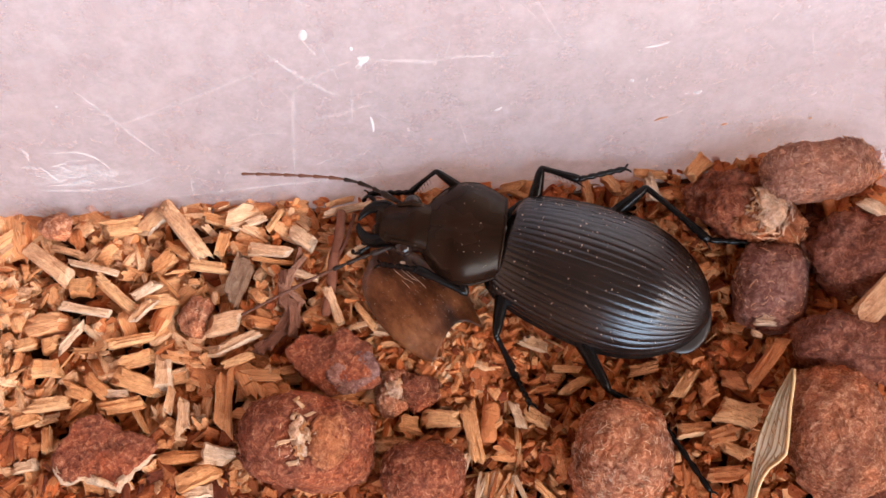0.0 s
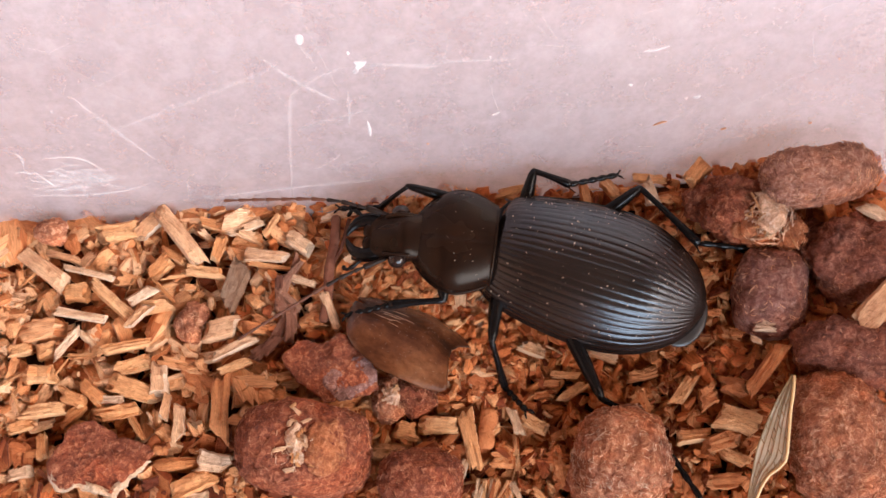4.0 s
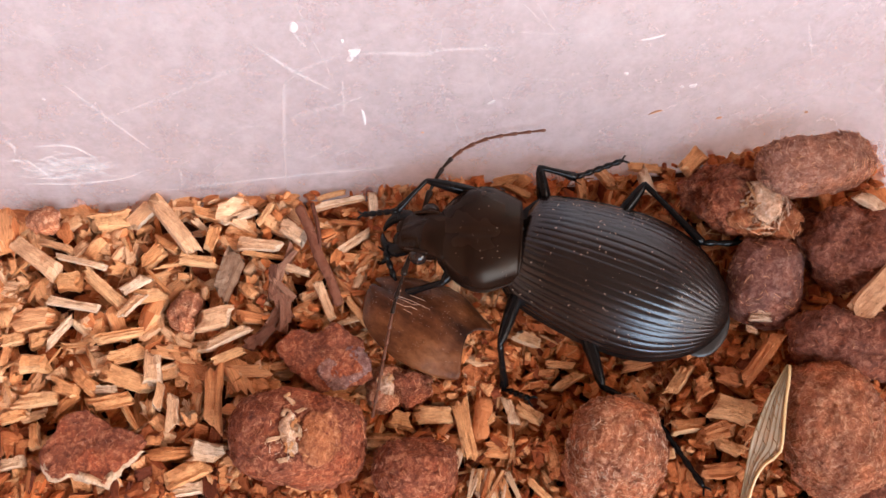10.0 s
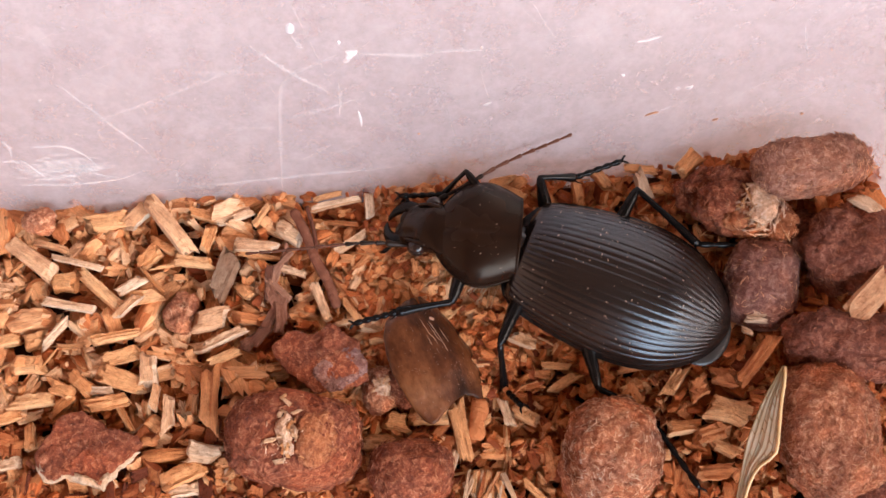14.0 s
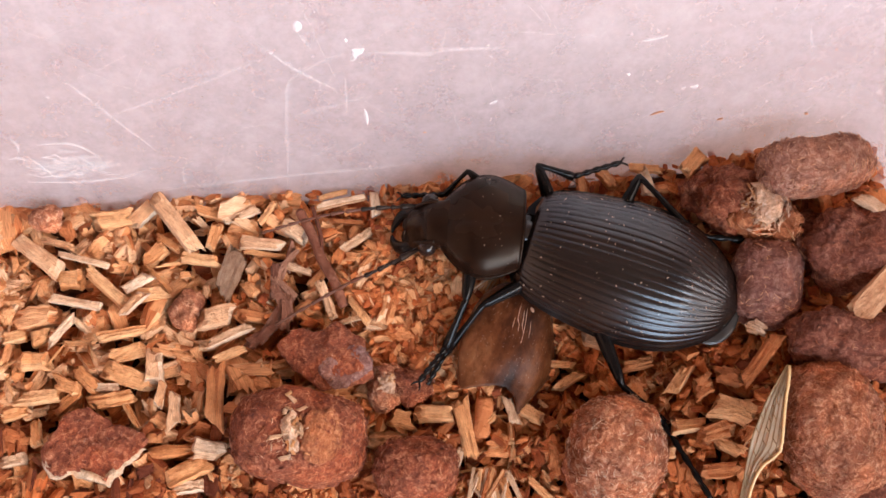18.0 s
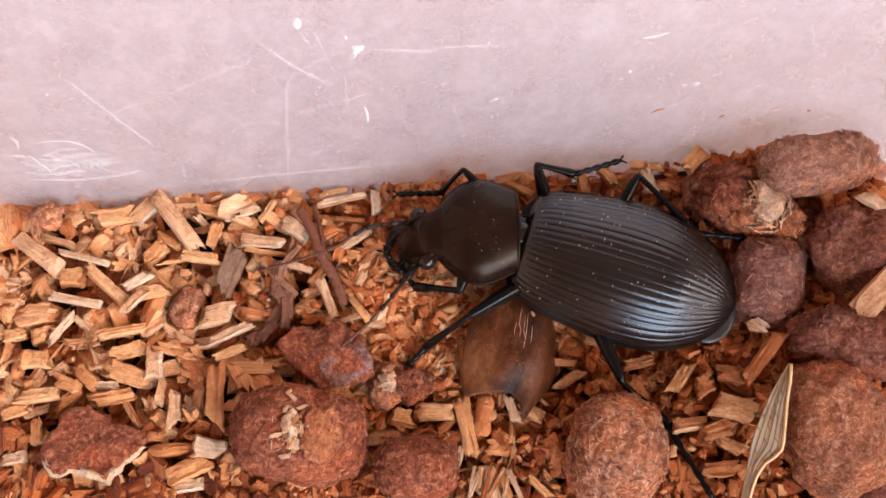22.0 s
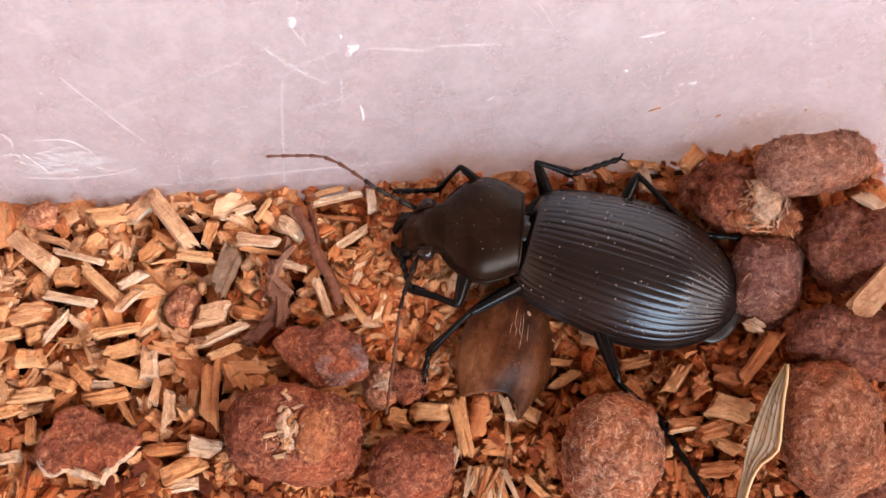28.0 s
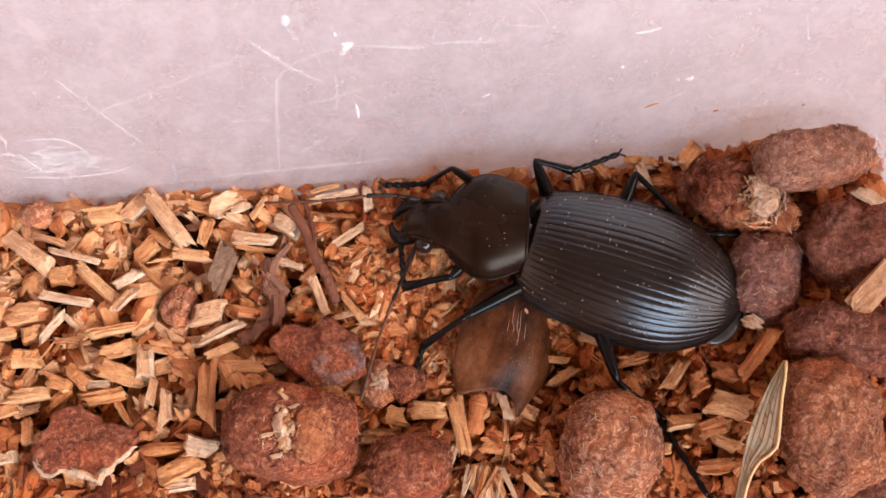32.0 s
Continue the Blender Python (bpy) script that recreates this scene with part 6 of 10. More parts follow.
    feeler(0, 8, 2.5, -1.8, 0.1, 4.15, -2.42, 1.87, 5.66, -2.65, 3.16, 7.56, -2.38, 4.25, 9.58, -1.86, 5.21, 11.61, -1.26, 6.11, 13.64, -0.56, 6.94)
    feeler(0, 8.2, 2.5, -1.8, 0.1, 3.93, -2.61, 1.98, 5.14, -3.28, 3.43, 6.63, -3.28, 5.04, 8.21, -2.81, 6.65, 9.8, -2.3, 8.23, 11.41, -1.73, 9.77)
    feeler(0, 8.3, 2.5, -1.8, 0.1, 3.69, -2.77, 2.07, 4.48, -3.81, 3.59, 5.39, -4.05, 5.58, 6.33, -3.67, 7.64, 7.29, -3.31, 9.7, 8.25, -2.92, 11.75)
    feeler(0, 8.5, 2.5, -1.8, 0.1, 3.42, -2.92, 2.14, 3.71, -4.2, 3.65, 3.94, -4.62, 5.79, 4.13, -4.38, 8.07, 4.33, -4.2, 10.36, 4.52, -4.03, 12.64)
    feeler(0, 8.6, 2.5, -1.8, 0.1, 3.31, -3.26, 1.96, 3.49, -4.7, 3.34, 3.71, -5.45, 5.39, 3.89, -5.29, 7.68, 4.14, -5.09, 9.96, 4.37, -4.9, 12.24)
    feeler(0, 8.7, 2.5, -1.8, 0.1, 2.84, -3.89, 1.43, 2.7, -5.61, 2.44, 2.7, -7.03, 4.12, 2.83, -7.06, 6.41, 3.2, -6.8, 8.67, 3.53, -6.57, 10.93)
    feeler(0, 8.8, 2.5, -1.8, 0.1, 2.05, -4.19, 0.68, 1.42, -6.01, 1.23, 0.86, -7.86, 2.28, 0.9, -8.11, 4.56, 1.41, -7.76, 6.78, 1.85, -7.49, 9.02)
    feeler(0, 8.9, 2.5, -1.8, 0.1, 1.33, -4.01, 0.1, 0.28, -5.7, 0.29, -0.88, -7.5, 0.8, -0.96, -7.92, 3.06, -0.33, -7.5, 5.24, 0.2, -7.18, 7.45)
    feeler(0, 9, 2.5, -1.8, 0.1, 1.04, -3.82, -0.11, -0.18, -5.41, -0.05, -1.58, -7.07, 0.28, -1.71, -7.56, 2.52, -1.04, -7.1, 4.67, -0.47, -6.76, 6.88)
    feeler(0, 9.1, 2.5, -1.8, 0.1, 1.08, -3.85, -0.09, -0.12, -5.44, -0.02, -1.54, -7.09, 0.33, -1.71, -7.72, 2.53, -0.96, -7.53, 4.7, -0.33, -7.46, 6.91)
    feeler(0, 9.2, 2.5, -1.8, 0.1, 1.19, -3.93, -0.04, 0.01, -5.54, 0.07, -1.46, -7.13, 0.46, -1.75, -8.12, 2.51, -0.93, -8.64, 4.59, -0.25, -9.28, 6.7)
    feeler(0, 9.4, 2.5, -1.8, 0.1, 1.36, -4.02, 0.03, 0.21, -5.65, 0.2, -1.33, -7.16, 0.65, -1.9, -8.56, 2.38, -1.29, -10, 4.08, -0.83, -11.51, 5.75)
    feeler(0, 9.5, 2.5, -1.8, 0.1, 1.55, -4.11, 0.12, 0.44, -5.76, 0.36, -1.16, -7.17, 0.88, -2.14, -8.82, 2.15, -2.16, -10.91, 3.12, -2.31, -13.02, 4.02)
    feeler(0, 9.6, 2.5, -1.8, 0.1, 1.74, -4.18, 0.22, 0.68, -5.85, 0.53, -0.99, -7.15, 1.12, -2.42, -8.78, 1.89, -3.28, -10.91, 2.06, -4.21, -13.01, 2.13)
    feeler(0, 9.8, 2.5, -1.8, 0.1, 1.92, -4.22, 0.32, 0.89, -5.9, 0.68, -0.83, -7.1, 1.34, -2.62, -8.5, 1.7, -4.18, -10.14, 1.33, -5.77, -11.73, 0.83)
    feeler(0, 9.9, 2.5, -1.8, 0.1, 2.04, -4.24, 0.38, 1.04, -5.92, 0.79, -0.71, -7.06, 1.49, -2.71, -8.18, 1.63, -4.65, -9.25, 1.02, -6.58, -10.27, 0.29)
    feeler(0, 10, 2.5, -1.8, 0.1, 2.09, -4.25, 0.41, 1.1, -5.93, 0.84, -0.66, -7.04, 1.55, -2.73, -8.04, 1.62, -4.78, -8.86, 0.97, -6.81, -9.62, 0.19)
    feeler(0, 11, 2.5, -1.8, 0.1, 2.43, -4.29, 0.34, 2.05, -6.21, 0.76, 0.63, -7.12, 2.18, -1.36, -7.91, 3, -3.38, -8.96, 2.68, -5.38, -10, 2.2)
    feeler(0, 11.5, 2.5, -1.8, 0.1, 2.12, -4.27, 0.14, 1.6, -6.19, 0.34, 0.14, -7.43, 1.43, -1.75, -8.21, 2.47, -3.81, -9.2, 2.79, -5.86, -10.23, 2.64)
    feeler(0, 12, 2.5, -1.8, 0.1, 1.83, -4.2, -0.06, 1.17, -6.09, -0.08, -0.26, -7.6, 0.64, -2.04, -8.36, 1.89, -3.97, -9.19, 2.82, -6.03, -10.2, 3)
    feeler(0, 12.5, 2.5, -1.8, 0.1, 1.71, -4.17, -0.06, 0.97, -6.02, -0.09, -0.46, -7.57, 0.57, -2.3, -8.47, 1.6, -4.35, -9.46, 1.91, -6.4, -10.47, 1.65)
    feeler(0, 13, 2.5, -1.8, 0.1, 1.6, -4.13, -0.06, 0.78, -5.95, -0.11, -0.65, -7.52, 0.49, -2.52, -8.56, 1.31, -4.53, -9.64, 0.96, -6.5, -10.6, 0.27)
    feeler(0, 13.5, 2.5, -1.8, 0.1, 1.11, -3.86, -0.1, 0.05, -5.55, -0.34, -1.16, -7.38, -0.53, -3.03, -8.68, -0.24, -5.04, -9.8, -0.37, -7.02, -10.9, -0.7)
    feeler(0, 14, 2.5, -1.8, 0.1, 0.68, -3.5, -0.12, -0.58, -5, -0.53, -1.37, -6.82, -1.48, -3.11, -8.3, -1.73, -5.1, -9.46, -1.64, -7.06, -10.66, -1.59)
    feeler(0, 14.2, 2.5, -1.8, 0.1, 0.97, -3.77, -0.1, -0.2, -5.37, -0.37, -1.48, -7.08, -0.89, -3.32, -8.37, -1.38, -5.29, -9.44, -1.88, -7.24, -10.53, -2.42)
    feeler(0, 14.5, 2.5, -1.8, 0.1, 1.29, -3.98, -0.03, 0.22, -5.67, -0.16, -1.43, -7.12, -0.21, -3.34, -8.19, -0.93, -5.16, -9.1, -1.99, -6.99, -9.98, -3.08)
    feeler(0, 14.8, 2.5, -1.8, 0.1, 1.47, -4.08, 0.09, 0.55, -5.85, 0.06, -0.95, -7.47, 0.08, -2.72, -8.78, -0.58, -4.43, -9.94, -1.58, -6.14, -11.09, -2.61)
    feeler(0, 15, 2.5, -1.8, 0.1, 1.97, -4.22, 0.42, 1.46, -6.14, 0.65, 0.45, -8.08, 0.89, -0.86, -9.92, 0.45, -2.13, -11.67, -0.32, -3.4, -13.42, -1.13)
    feeler(0, 15.2, 2.5, -1.8, 0.1, 2.68, -4.16, 0.92, 2.79, -6.06, 1.52, 2.58, -8.17, 2.09, 2.13, -10.43, 2.05, 1.72, -12.67, 1.72, 1.31, -14.9, 1.36)
    feeler(0, 15.5, 2.5, -1.8, 0.1, 3.41, -3.7, 1.44, 4.16, -5.27, 2.43, 4.86, -7.15, 3.34, 5.49, -9.31, 3.79, 6.17, -11.5, 4.03, 6.87, -13.68, 4.23)
    feeler(0, 15.8, 2.5, -1.8, 0.1, 3.92, -2.93, 1.82, 5.13, -3.88, 3.1, 6.56, -5.11, 4.24, 8.09, -6.6, 5.07, 9.68, -8.1, 5.79, 11.3, -9.59, 6.46)
    feeler(0, 16, 2.5, -1.8, 0.1, 4.11, -2.09, 1.99, 5.52, -2.36, 3.38, 7.3, -2.79, 4.6, 9.29, -3.36, 5.61, 11.31, -3.9, 6.56, 13.36, -4.43, 7.46)
    feeler(0, 16.2, 2.5, -1.8, 0.1, 4.09, -1.47, 2, 5.5, -1.22, 3.4, 7.35, -1.04, 4.58, 9.4, -0.88, 5.61, 11.47, -0.65, 6.58, 13.56, -0.41, 7.51)
    feeler(0, 16.5, 2.5, -1.8, 0.1, 4.05, -1.24, 1.98, 5.43, -0.8, 3.36, 7.26, -0.39, 4.51, 9.28, 0.06, 5.52, 11.31, 0.57, 6.47, 13.35, 1.11, 7.38)
    feeler(0, 17, 2.5, -1.8, 0.1, 4.17, -1.2, 1.86, 5.55, -0.71, 3.22, 7.26, -0.1, 4.46, 9.2, 0.59, 5.49, 11.16, 1.35, 6.43, 13.12, 2.16, 7.3)
    feeler(0, 17.5, 2.5, -1.8, 0.1, 3.78, -1.44, 2.22, 4.91, -1.12, 3.83, 6.51, -0.7, 5.28, 8.37, -0.23, 6.55, 10.27, 0.26, 7.76, 12.21, 0.75, 8.89)
    feeler(0, 18, 2.5, -1.8, 0.1, 3.75, -1.26, 2.2, 4.85, -0.82, 3.81, 6.46, -0.34, 5.23, 8.34, 0.23, 6.43, 10.2, 0.95, 7.57, 12.08, 1.71, 8.66)
    feeler(0, 18.2, 2.5, -1.8, 0.1, 3.86, -1.52, 2.18, 5.05, -1.32, 3.77, 6.79, -1.33, 5.12, 8.81, -1.08, 6.2, 10.83, -0.62, 7.2, 12.85, -0.15, 8.19)
    feeler(0, 18.5, 2.5, -1.8, 0.1, 3.95, -1.78, 2.14, 5.2, -1.83, 3.7, 6.98, -2.32, 4.89, 9.08, -2.41, 5.82, 11.22, -2.21, 6.65, 13.35, -2.04, 7.5)
    feeler(0, 18.8, 2.5, -1.8, 0.1, 4.36, -1.5, 1.74, 5.88, -1.28, 3.03, 7.64, -1.23, 4.34, 9.52, -0.82, 5.6, 11.6, -0.13, 6.29, 13.71, 0.57, 6.9)
    feeler(0, 19, 2.5, -1.8, 0.1, 4.64, -1.21, 1.26, 6.33, -0.73, 2.2, 7.96, -0.14, 3.56, 9.46, 0.72, 5.08, 11.38, 1.87, 5.6, 13.32, 3.06, 5.93)
    feeler(0, 19.5, 2.5, -1.8, 0.1, 4.16, -1.1, 1.84, 5.52, -0.54, 3.19, 7.08, 0.05, 4.62, 8.75, 0.78, 6.03, 10.66, 1.68, 6.94, 12.61, 2.6, 7.75)
    feeler(0, 20, 2.5, -1.8, 0.1, 3.51, -1.02, 2.25, 4.45, -0.4, 3.91, 5.94, 0.2, 5.4, 7.76, 0.78, 6.69, 9.56, 1.4, 7.98, 11.39, 2.01, 9.23)
    feeler(0, 21, 2.5, -1.8, 0.1, 3.47, -1.15, 2.31, 4.42, -0.62, 3.99, 5.92, -0.02, 5.49, 7.68, 0.58, 6.84, 9.48, 1.14, 8.15, 11.35, 1.67, 9.39)
    feeler(0, 22, 2.5, -1.8, 0.1, 3.54, -1.68, 2.37, 4.61, -1.36, 4.03, 6.22, -0.44, 5.21, 8.22, -0.12, 6.31, 10.28, -0.04, 7.32, 12.34, 0.07, 8.34)
    feeler(0, 22.5, 2.5, -1.8, 0.1, 3.62, -1.88, 2.33, 4.82, -1.94, 3.93, 6.61, -1.88, 5.22, 8.58, -2.16, 6.36, 10.58, -2.53, 7.43, 12.59, -2.89, 8.49)
    feeler(0, 23, 2.5, -1.8, 0.1, 3.7, -2.08, 2.28, 4.96, -2.54, 3.76, 6.64, -3.33, 4.94, 8.47, -4.19, 6.02, 10.33, -5.01, 7.1, 12.22, -5.83, 8.14)
    feeler(0, 23.2, 2.5, -1.8, 0.1, 4.1, -1.74, 2.02, 5.57, -1.85, 3.37, 7.34, -2.14, 4.64, 9.22, -2.42, 5.93, 11.24, -2.59, 7.03, 13.31, -2.73, 8.02)
    feeler(0, 23.3, 2.5, -1.8, 0.1, 4.4, -1.39, 1.67, 6, -1.13, 2.84, 7.76, -0.9, 4.15, 9.54, -0.59, 5.57, 11.54, -0.09, 6.58, 13.61, 0.46, 7.43)
    feeler(0, 23.5, 2.5, -1.8, 0.1, 4.59, -1.04, 1.25, 6.24, -0.42, 2.19, 7.87, 0.32, 3.47, 9.4, 1.2, 4.94, 11.22, 2.32, 5.8, 13.09, 3.51, 6.4)
    feeler(0, 23.8, 2.5, -1.8, 0.1, 4.16, -0.99, 1.79, 5.51, -0.34, 3.12, 7.03, 0.4, 4.52, 8.67, 1.23, 5.89, 10.52, 2.1, 6.96, 12.43, 2.96, 7.9)
    feeler(0, 24, 2.5, -1.8, 0.1, 3.6, -0.97, 2.19, 4.55, -0.31, 3.81, 5.96, 0.46, 5.33, 7.71, 1.22, 6.61, 9.52, 1.82, 7.89, 11.38, 2.34, 9.13)
    feeler(0, 25, 2.5, -1.8, 0.1, 3.61, -1.14, 2.24, 4.6, -0.63, 3.9, 6.08, -0.14, 5.46, 7.9, 0.31, 6.78, 9.73, 0.84, 8.08, 11.58, 1.4, 9.33)
    feeler(0, 25.5, 2.5, -1.8, 0.1, 3.5, -0.86, 2.19, 4.43, -0.21, 3.84, 5.98, -0.14, 5.39, 7.87, -0.37, 6.69, 9.76, -0.28, 7.99, 11.68, -0.13, 9.25)
    feeler(0, 27.5, 2.5, -1.8, 0.1, 3.31, -1.06, 2.34, 4.36, -0.81, 4.03, 6.09, -1.36, 5.27, 8.05, -1.52, 6.46, 10.07, -1.53, 7.57, 12.08, -1.57, 8.69)
    feeler(0, 27.8, 2.5, -1.8, 0.1, 3.53, -1.82, 2.38, 4.52, -2.06, 4.1, 5.88, -2.88, 5.62, 7.49, -3.4, 7.18, 9.23, -3.35, 8.68, 10.99, -3.24, 10.16)
    feeler(0, 28, 2.5, -1.8, 0.1, 3.55, -2.6, 2.22, 4.4, -3.3, 3.89, 5.3, -4.35, 5.6, 6.41, -5.18, 7.44, 7.82, -5.07, 9.25, 9.26, -4.82, 11.03)
    feeler(0, 28.2, 2.5, -1.8, 0.1, 3.64, -2.17, 2.3, 4.66, -2.57, 3.97, 6, -3.38, 5.51, 7.59, -3.97, 7.07, 9.33, -3.89, 8.56, 11.09, -3.74, 10.04)
    feeler(0, 28.5, 2.5, -1.8, 0.1, 3.66, -1.72, 2.31, 4.81, -1.81, 3.95, 6.52, -2.34, 5.23, 8.47, -2.63, 6.41, 10.48, -2.59, 7.53, 12.49, -2.54, 8.65)
    feeler(0, 29, 2.5, -1.8, 0.1, 3.65, -1.66, 2.31, 4.77, -1.47, 3.96, 6.47, -1.12, 5.32, 8.38, -0.62, 6.5, 10.33, -0.01, 7.56, 12.28, 0.61, 8.6)
    feeler(0, 30, 2.5, -1.8, 0.1, 3.64, -1.93, 2.32, 4.88, -1.85, 3.89, 6.61, -1.54, 5.21, 8.49, -1.08, 6.45, 10.36, -0.48, 7.65, 12.24, 0.17, 8.8)
    feeler(0, 31, 2.5, -1.8, 0.1, 4.02, -1.79, 2.08, 5.44, -1.53, 3.47, 7.22, -0.81, 4.55, 9.15, -0.06, 5.54, 11.13, 0.6, 6.51, 13.13, 1.24, 7.45)
    feeler(0, 32, 2.5, -1.8, 0.1, 3.9, -1.31, 2.11, 5.25, -0.74, 3.47, 6.98, 0.15, 4.5, 8.87, 0.96, 5.53, 10.81, 1.67, 6.55, 12.75, 2.35, 7.57)
    feeler(1, 0, 2.5, 1.8, 0.1, 4.56, 3.1, 0.65, 6.25, 4.16, 0.84, 8.12, 5.32, 0.83, 9.99, 6.66, 0.96, 11.8, 8.06, 1.16, 13.6, 9.47, 1.37)
    feeler(1, 1, 2.5, 1.8, 0.1, 4.57, 3.06, 0.71, 6.28, 4.06, 1, 8.19, 5.14, 1.05, 10.1, 6.43, 1.18, 11.91, 7.82, 1.39, 13.7, 9.25, 1.61)
    feeler(1, 1.5, 2.5, 1.8, 0.1, 4.56, 3.21, 0.12, 6.13, 4.44, 0.01, 7.98, 5.63, -0.17, 9.9, 6.88, -0.29, 11.79, 8.2, -0.37, 13.66, 9.53, -0.45)
    feeler(1, 2, 2.5, 1.8, 0.1, 4.41, 3.31, -0.46, 5.75, 4.71, -0.95, 7.48, 6, -1.36, 9.4, 7.22, -1.73, 11.31, 8.45, -2.11, 13.22, 9.68, -2.48)
    feeler(1, 3, 2.5, 1.8, 0.1, 4.72, 2.9, -0.21, 6.46, 3.85, -0.47, 8.34, 4.96, -0.76, 10.28, 6.16, -1.06, 12.2, 7.4, -1.32, 14.1, 8.66, -1.57)
    feeler(1, 4.2, 2.5, 1.8, 0.1, 4.63, 2.92, 0.76, 6.32, 3.94, 1.12, 8.12, 5.2, 1.24, 9.99, 6.53, 1.36, 11.85, 7.87, 1.57, 13.7, 9.21, 1.78)
    feeler(1, 5.5, 2.5, 1.8, 0.1, 4.17, 2.87, 1.62, 5.59, 3.93, 2.55, 7.21, 5.33, 3.04, 8.9, 6.81, 3.55, 10.59, 8.24, 4.18, 12.27, 9.66, 4.84)
    feeler(1, 5.8, 2.5, 1.8, 0.1, 4.23, 3.25, 1.18, 5.62, 4.51, 1.86, 7.1, 6.1, 2.24, 8.55, 7.86, 2.47, 10.04, 9.59, 2.77, 11.56, 11.28, 3.12)
    feeler(1, 6, 2.5, 1.8, 0.1, 4.16, 3.58, 0.69, 5.46, 5.02, 1.14, 6.77, 6.77, 1.4, 7.91, 8.77, 1.38, 9.11, 10.73, 1.36, 10.41, 12.63, 1.4)
    feeler(1, 6.2, 2.5, 1.8, 0.1, 3.76, 3.68, 1.17, 4.8, 5.23, 1.88, 5.96, 7.06, 2.24, 7.09, 9.06, 2.38, 8.23, 11.05, 2.61, 9.41, 13, 2.87)
    feeler(1, 6.5, 2.5, 1.8, 0.1, 3.24, 3.71, 1.53, 3.96, 5.34, 2.44, 4.96, 7.25, 2.87, 6.04, 9.26, 3.17, 7.07, 11.27, 3.62, 8.1, 13.27, 4.08)
    feeler(1, 6.8, 2.5, 1.8, 0.1, 2.7, 4.06, 1.16, 3.03, 5.98, 1.59, 3.58, 8.11, 1.49, 4.13, 10.34, 1.43, 4.66, 12.58, 1.45, 5.19, 14.82, 1.48)
    feeler(1, 7, 2.5, 1.8, 0.1, 2.09, 4.18, 0.75, 1.96, 6.17, 0.67, 2.02, 8.28, 0.04, 2.01, 10.54, -0.38, 2, 12.8, -0.79, 1.99, 15.07, -1.21)
    feeler(1, 7.5, 2.5, 1.8, 0.1, 2.45, 4.18, 0.86, 2.5, 6.15, 1.19, 2.8, 8.31, 0.87, 3.01, 10.58, 0.54, 3.12, 12.86, 0.26, 3.24, 15.14, -0.03)
    feeler(1, 8, 2.5, 1.8, 0.1, 2.6, 4.18, 0.85, 2.64, 6.16, 1.18, 2.59, 8.32, 0.78, 2.6, 10.57, 0.32, 2.71, 12.85, 0.03, 2.83, 15.13, -0.24)
    feeler(1, 8.5, 2.5, 1.8, 0.1, 2.22, 4.17, 0.86, 2.17, 6.16, 0.93, 2.28, 8.32, 0.49, 2.31, 10.59, 0.15, 2.29, 12.87, -0.14, 2.27, 15.16, -0.43)
    feeler(1, 9, 2.5, 1.8, 0.1, 2.8, 4.19, 0.79, 2.74, 6.18, 0.74, 2.44, 8.3, 0.23, 2.14, 10.55, -0.17, 1.84, 12.81, -0.48, 1.55, 15.07, -0.79)
    feeler(1, 10, 2.5, 1.8, 0.1, 2.24, 4.22, 0.66, 2.11, 6.21, 0.85, 2.12, 8.38, 0.52, 2.12, 10.65, 0.13, 2.05, 12.93, -0.16, 1.98, 15.21, -0.43)
    feeler(1, 11, 2.5, 1.8, 0.1, 1.94, 4.23, 0.3, 1.51, 6.18, 0.43, 1.16, 8.34, 0.3, 0.96, 10.58, -0.22, 0.69, 12.81, -0.71, 0.35, 15.03, -1.18)
    feeler(1, 12, 2.5, 1.8, 0.1, 2.02, 4.23, 0.42, 1.67, 6.2, 0.57, 1.48, 8.38, 0.34, 1.39, 10.62, -0.15, 1.26, 12.88, -0.56, 1.14, 15.14, -0.97)
    feeler(1, 13, 2.5, 1.8, 0.1, 1.98, 4.2, 0.56, 1.7, 6.18, 0.55, 1.6, 8.32, 0.02, 1.4, 10.56, -0.42, 1.14, 12.82, -0.8, 0.87, 15.07, -1.16)
    feeler(1, 13.2, 2.5, 1.8, 0.1, 2.61, 4.14, 0.97, 2.88, 6.1, 1.28, 3.38, 8.24, 1.14, 3.82, 10.49, 1.06, 4.2, 12.76, 1.06, 4.59, 15.03, 1.06)
    feeler(1, 13.5, 2.5, 1.8, 0.1, 3.2, 3.84, 1.36, 3.98, 5.58, 1.96, 5.03, 7.5, 2.19, 6.08, 9.53, 2.47, 7.09, 11.57, 2.81, 8.1, 13.6, 3.16)
    feeler(1, 13.8, 2.5, 1.8, 0.1, 3.67, 3.34, 1.68, 4.89, 4.68, 2.53, 6.4, 6.18, 3.06, 7.97, 7.77, 3.64, 9.51, 9.36, 4.28, 11.04, 10.95, 4.92)
    feeler(1, 14, 2.5, 1.8, 0.1, 3.99, 2.68, 1.9, 5.51, 3.49, 2.92, 7.35, 4.42, 3.68, 9.28, 5.39, 4.47, 11.19, 6.36, 5.3, 13.1, 7.33, 6.14)
    feeler(1, 14.5, 2.5, 1.8, 0.1, 3.95, 1.93, 2.14, 5.44, 2.61, 3.28, 7.18, 3.76, 3.97, 8.99, 4.85, 4.88, 10.79, 5.88, 5.88, 12.59, 6.91, 6.88)
    feeler(1, 15.5, 2.5, 1.8, 0.1, 3.98, 2.6, 1.95, 5.36, 3.54, 3.05, 7.06, 4.82, 3.6, 8.85, 6.1, 4.28, 10.62, 7.36, 5.03, 12.4, 8.62, 5.77)
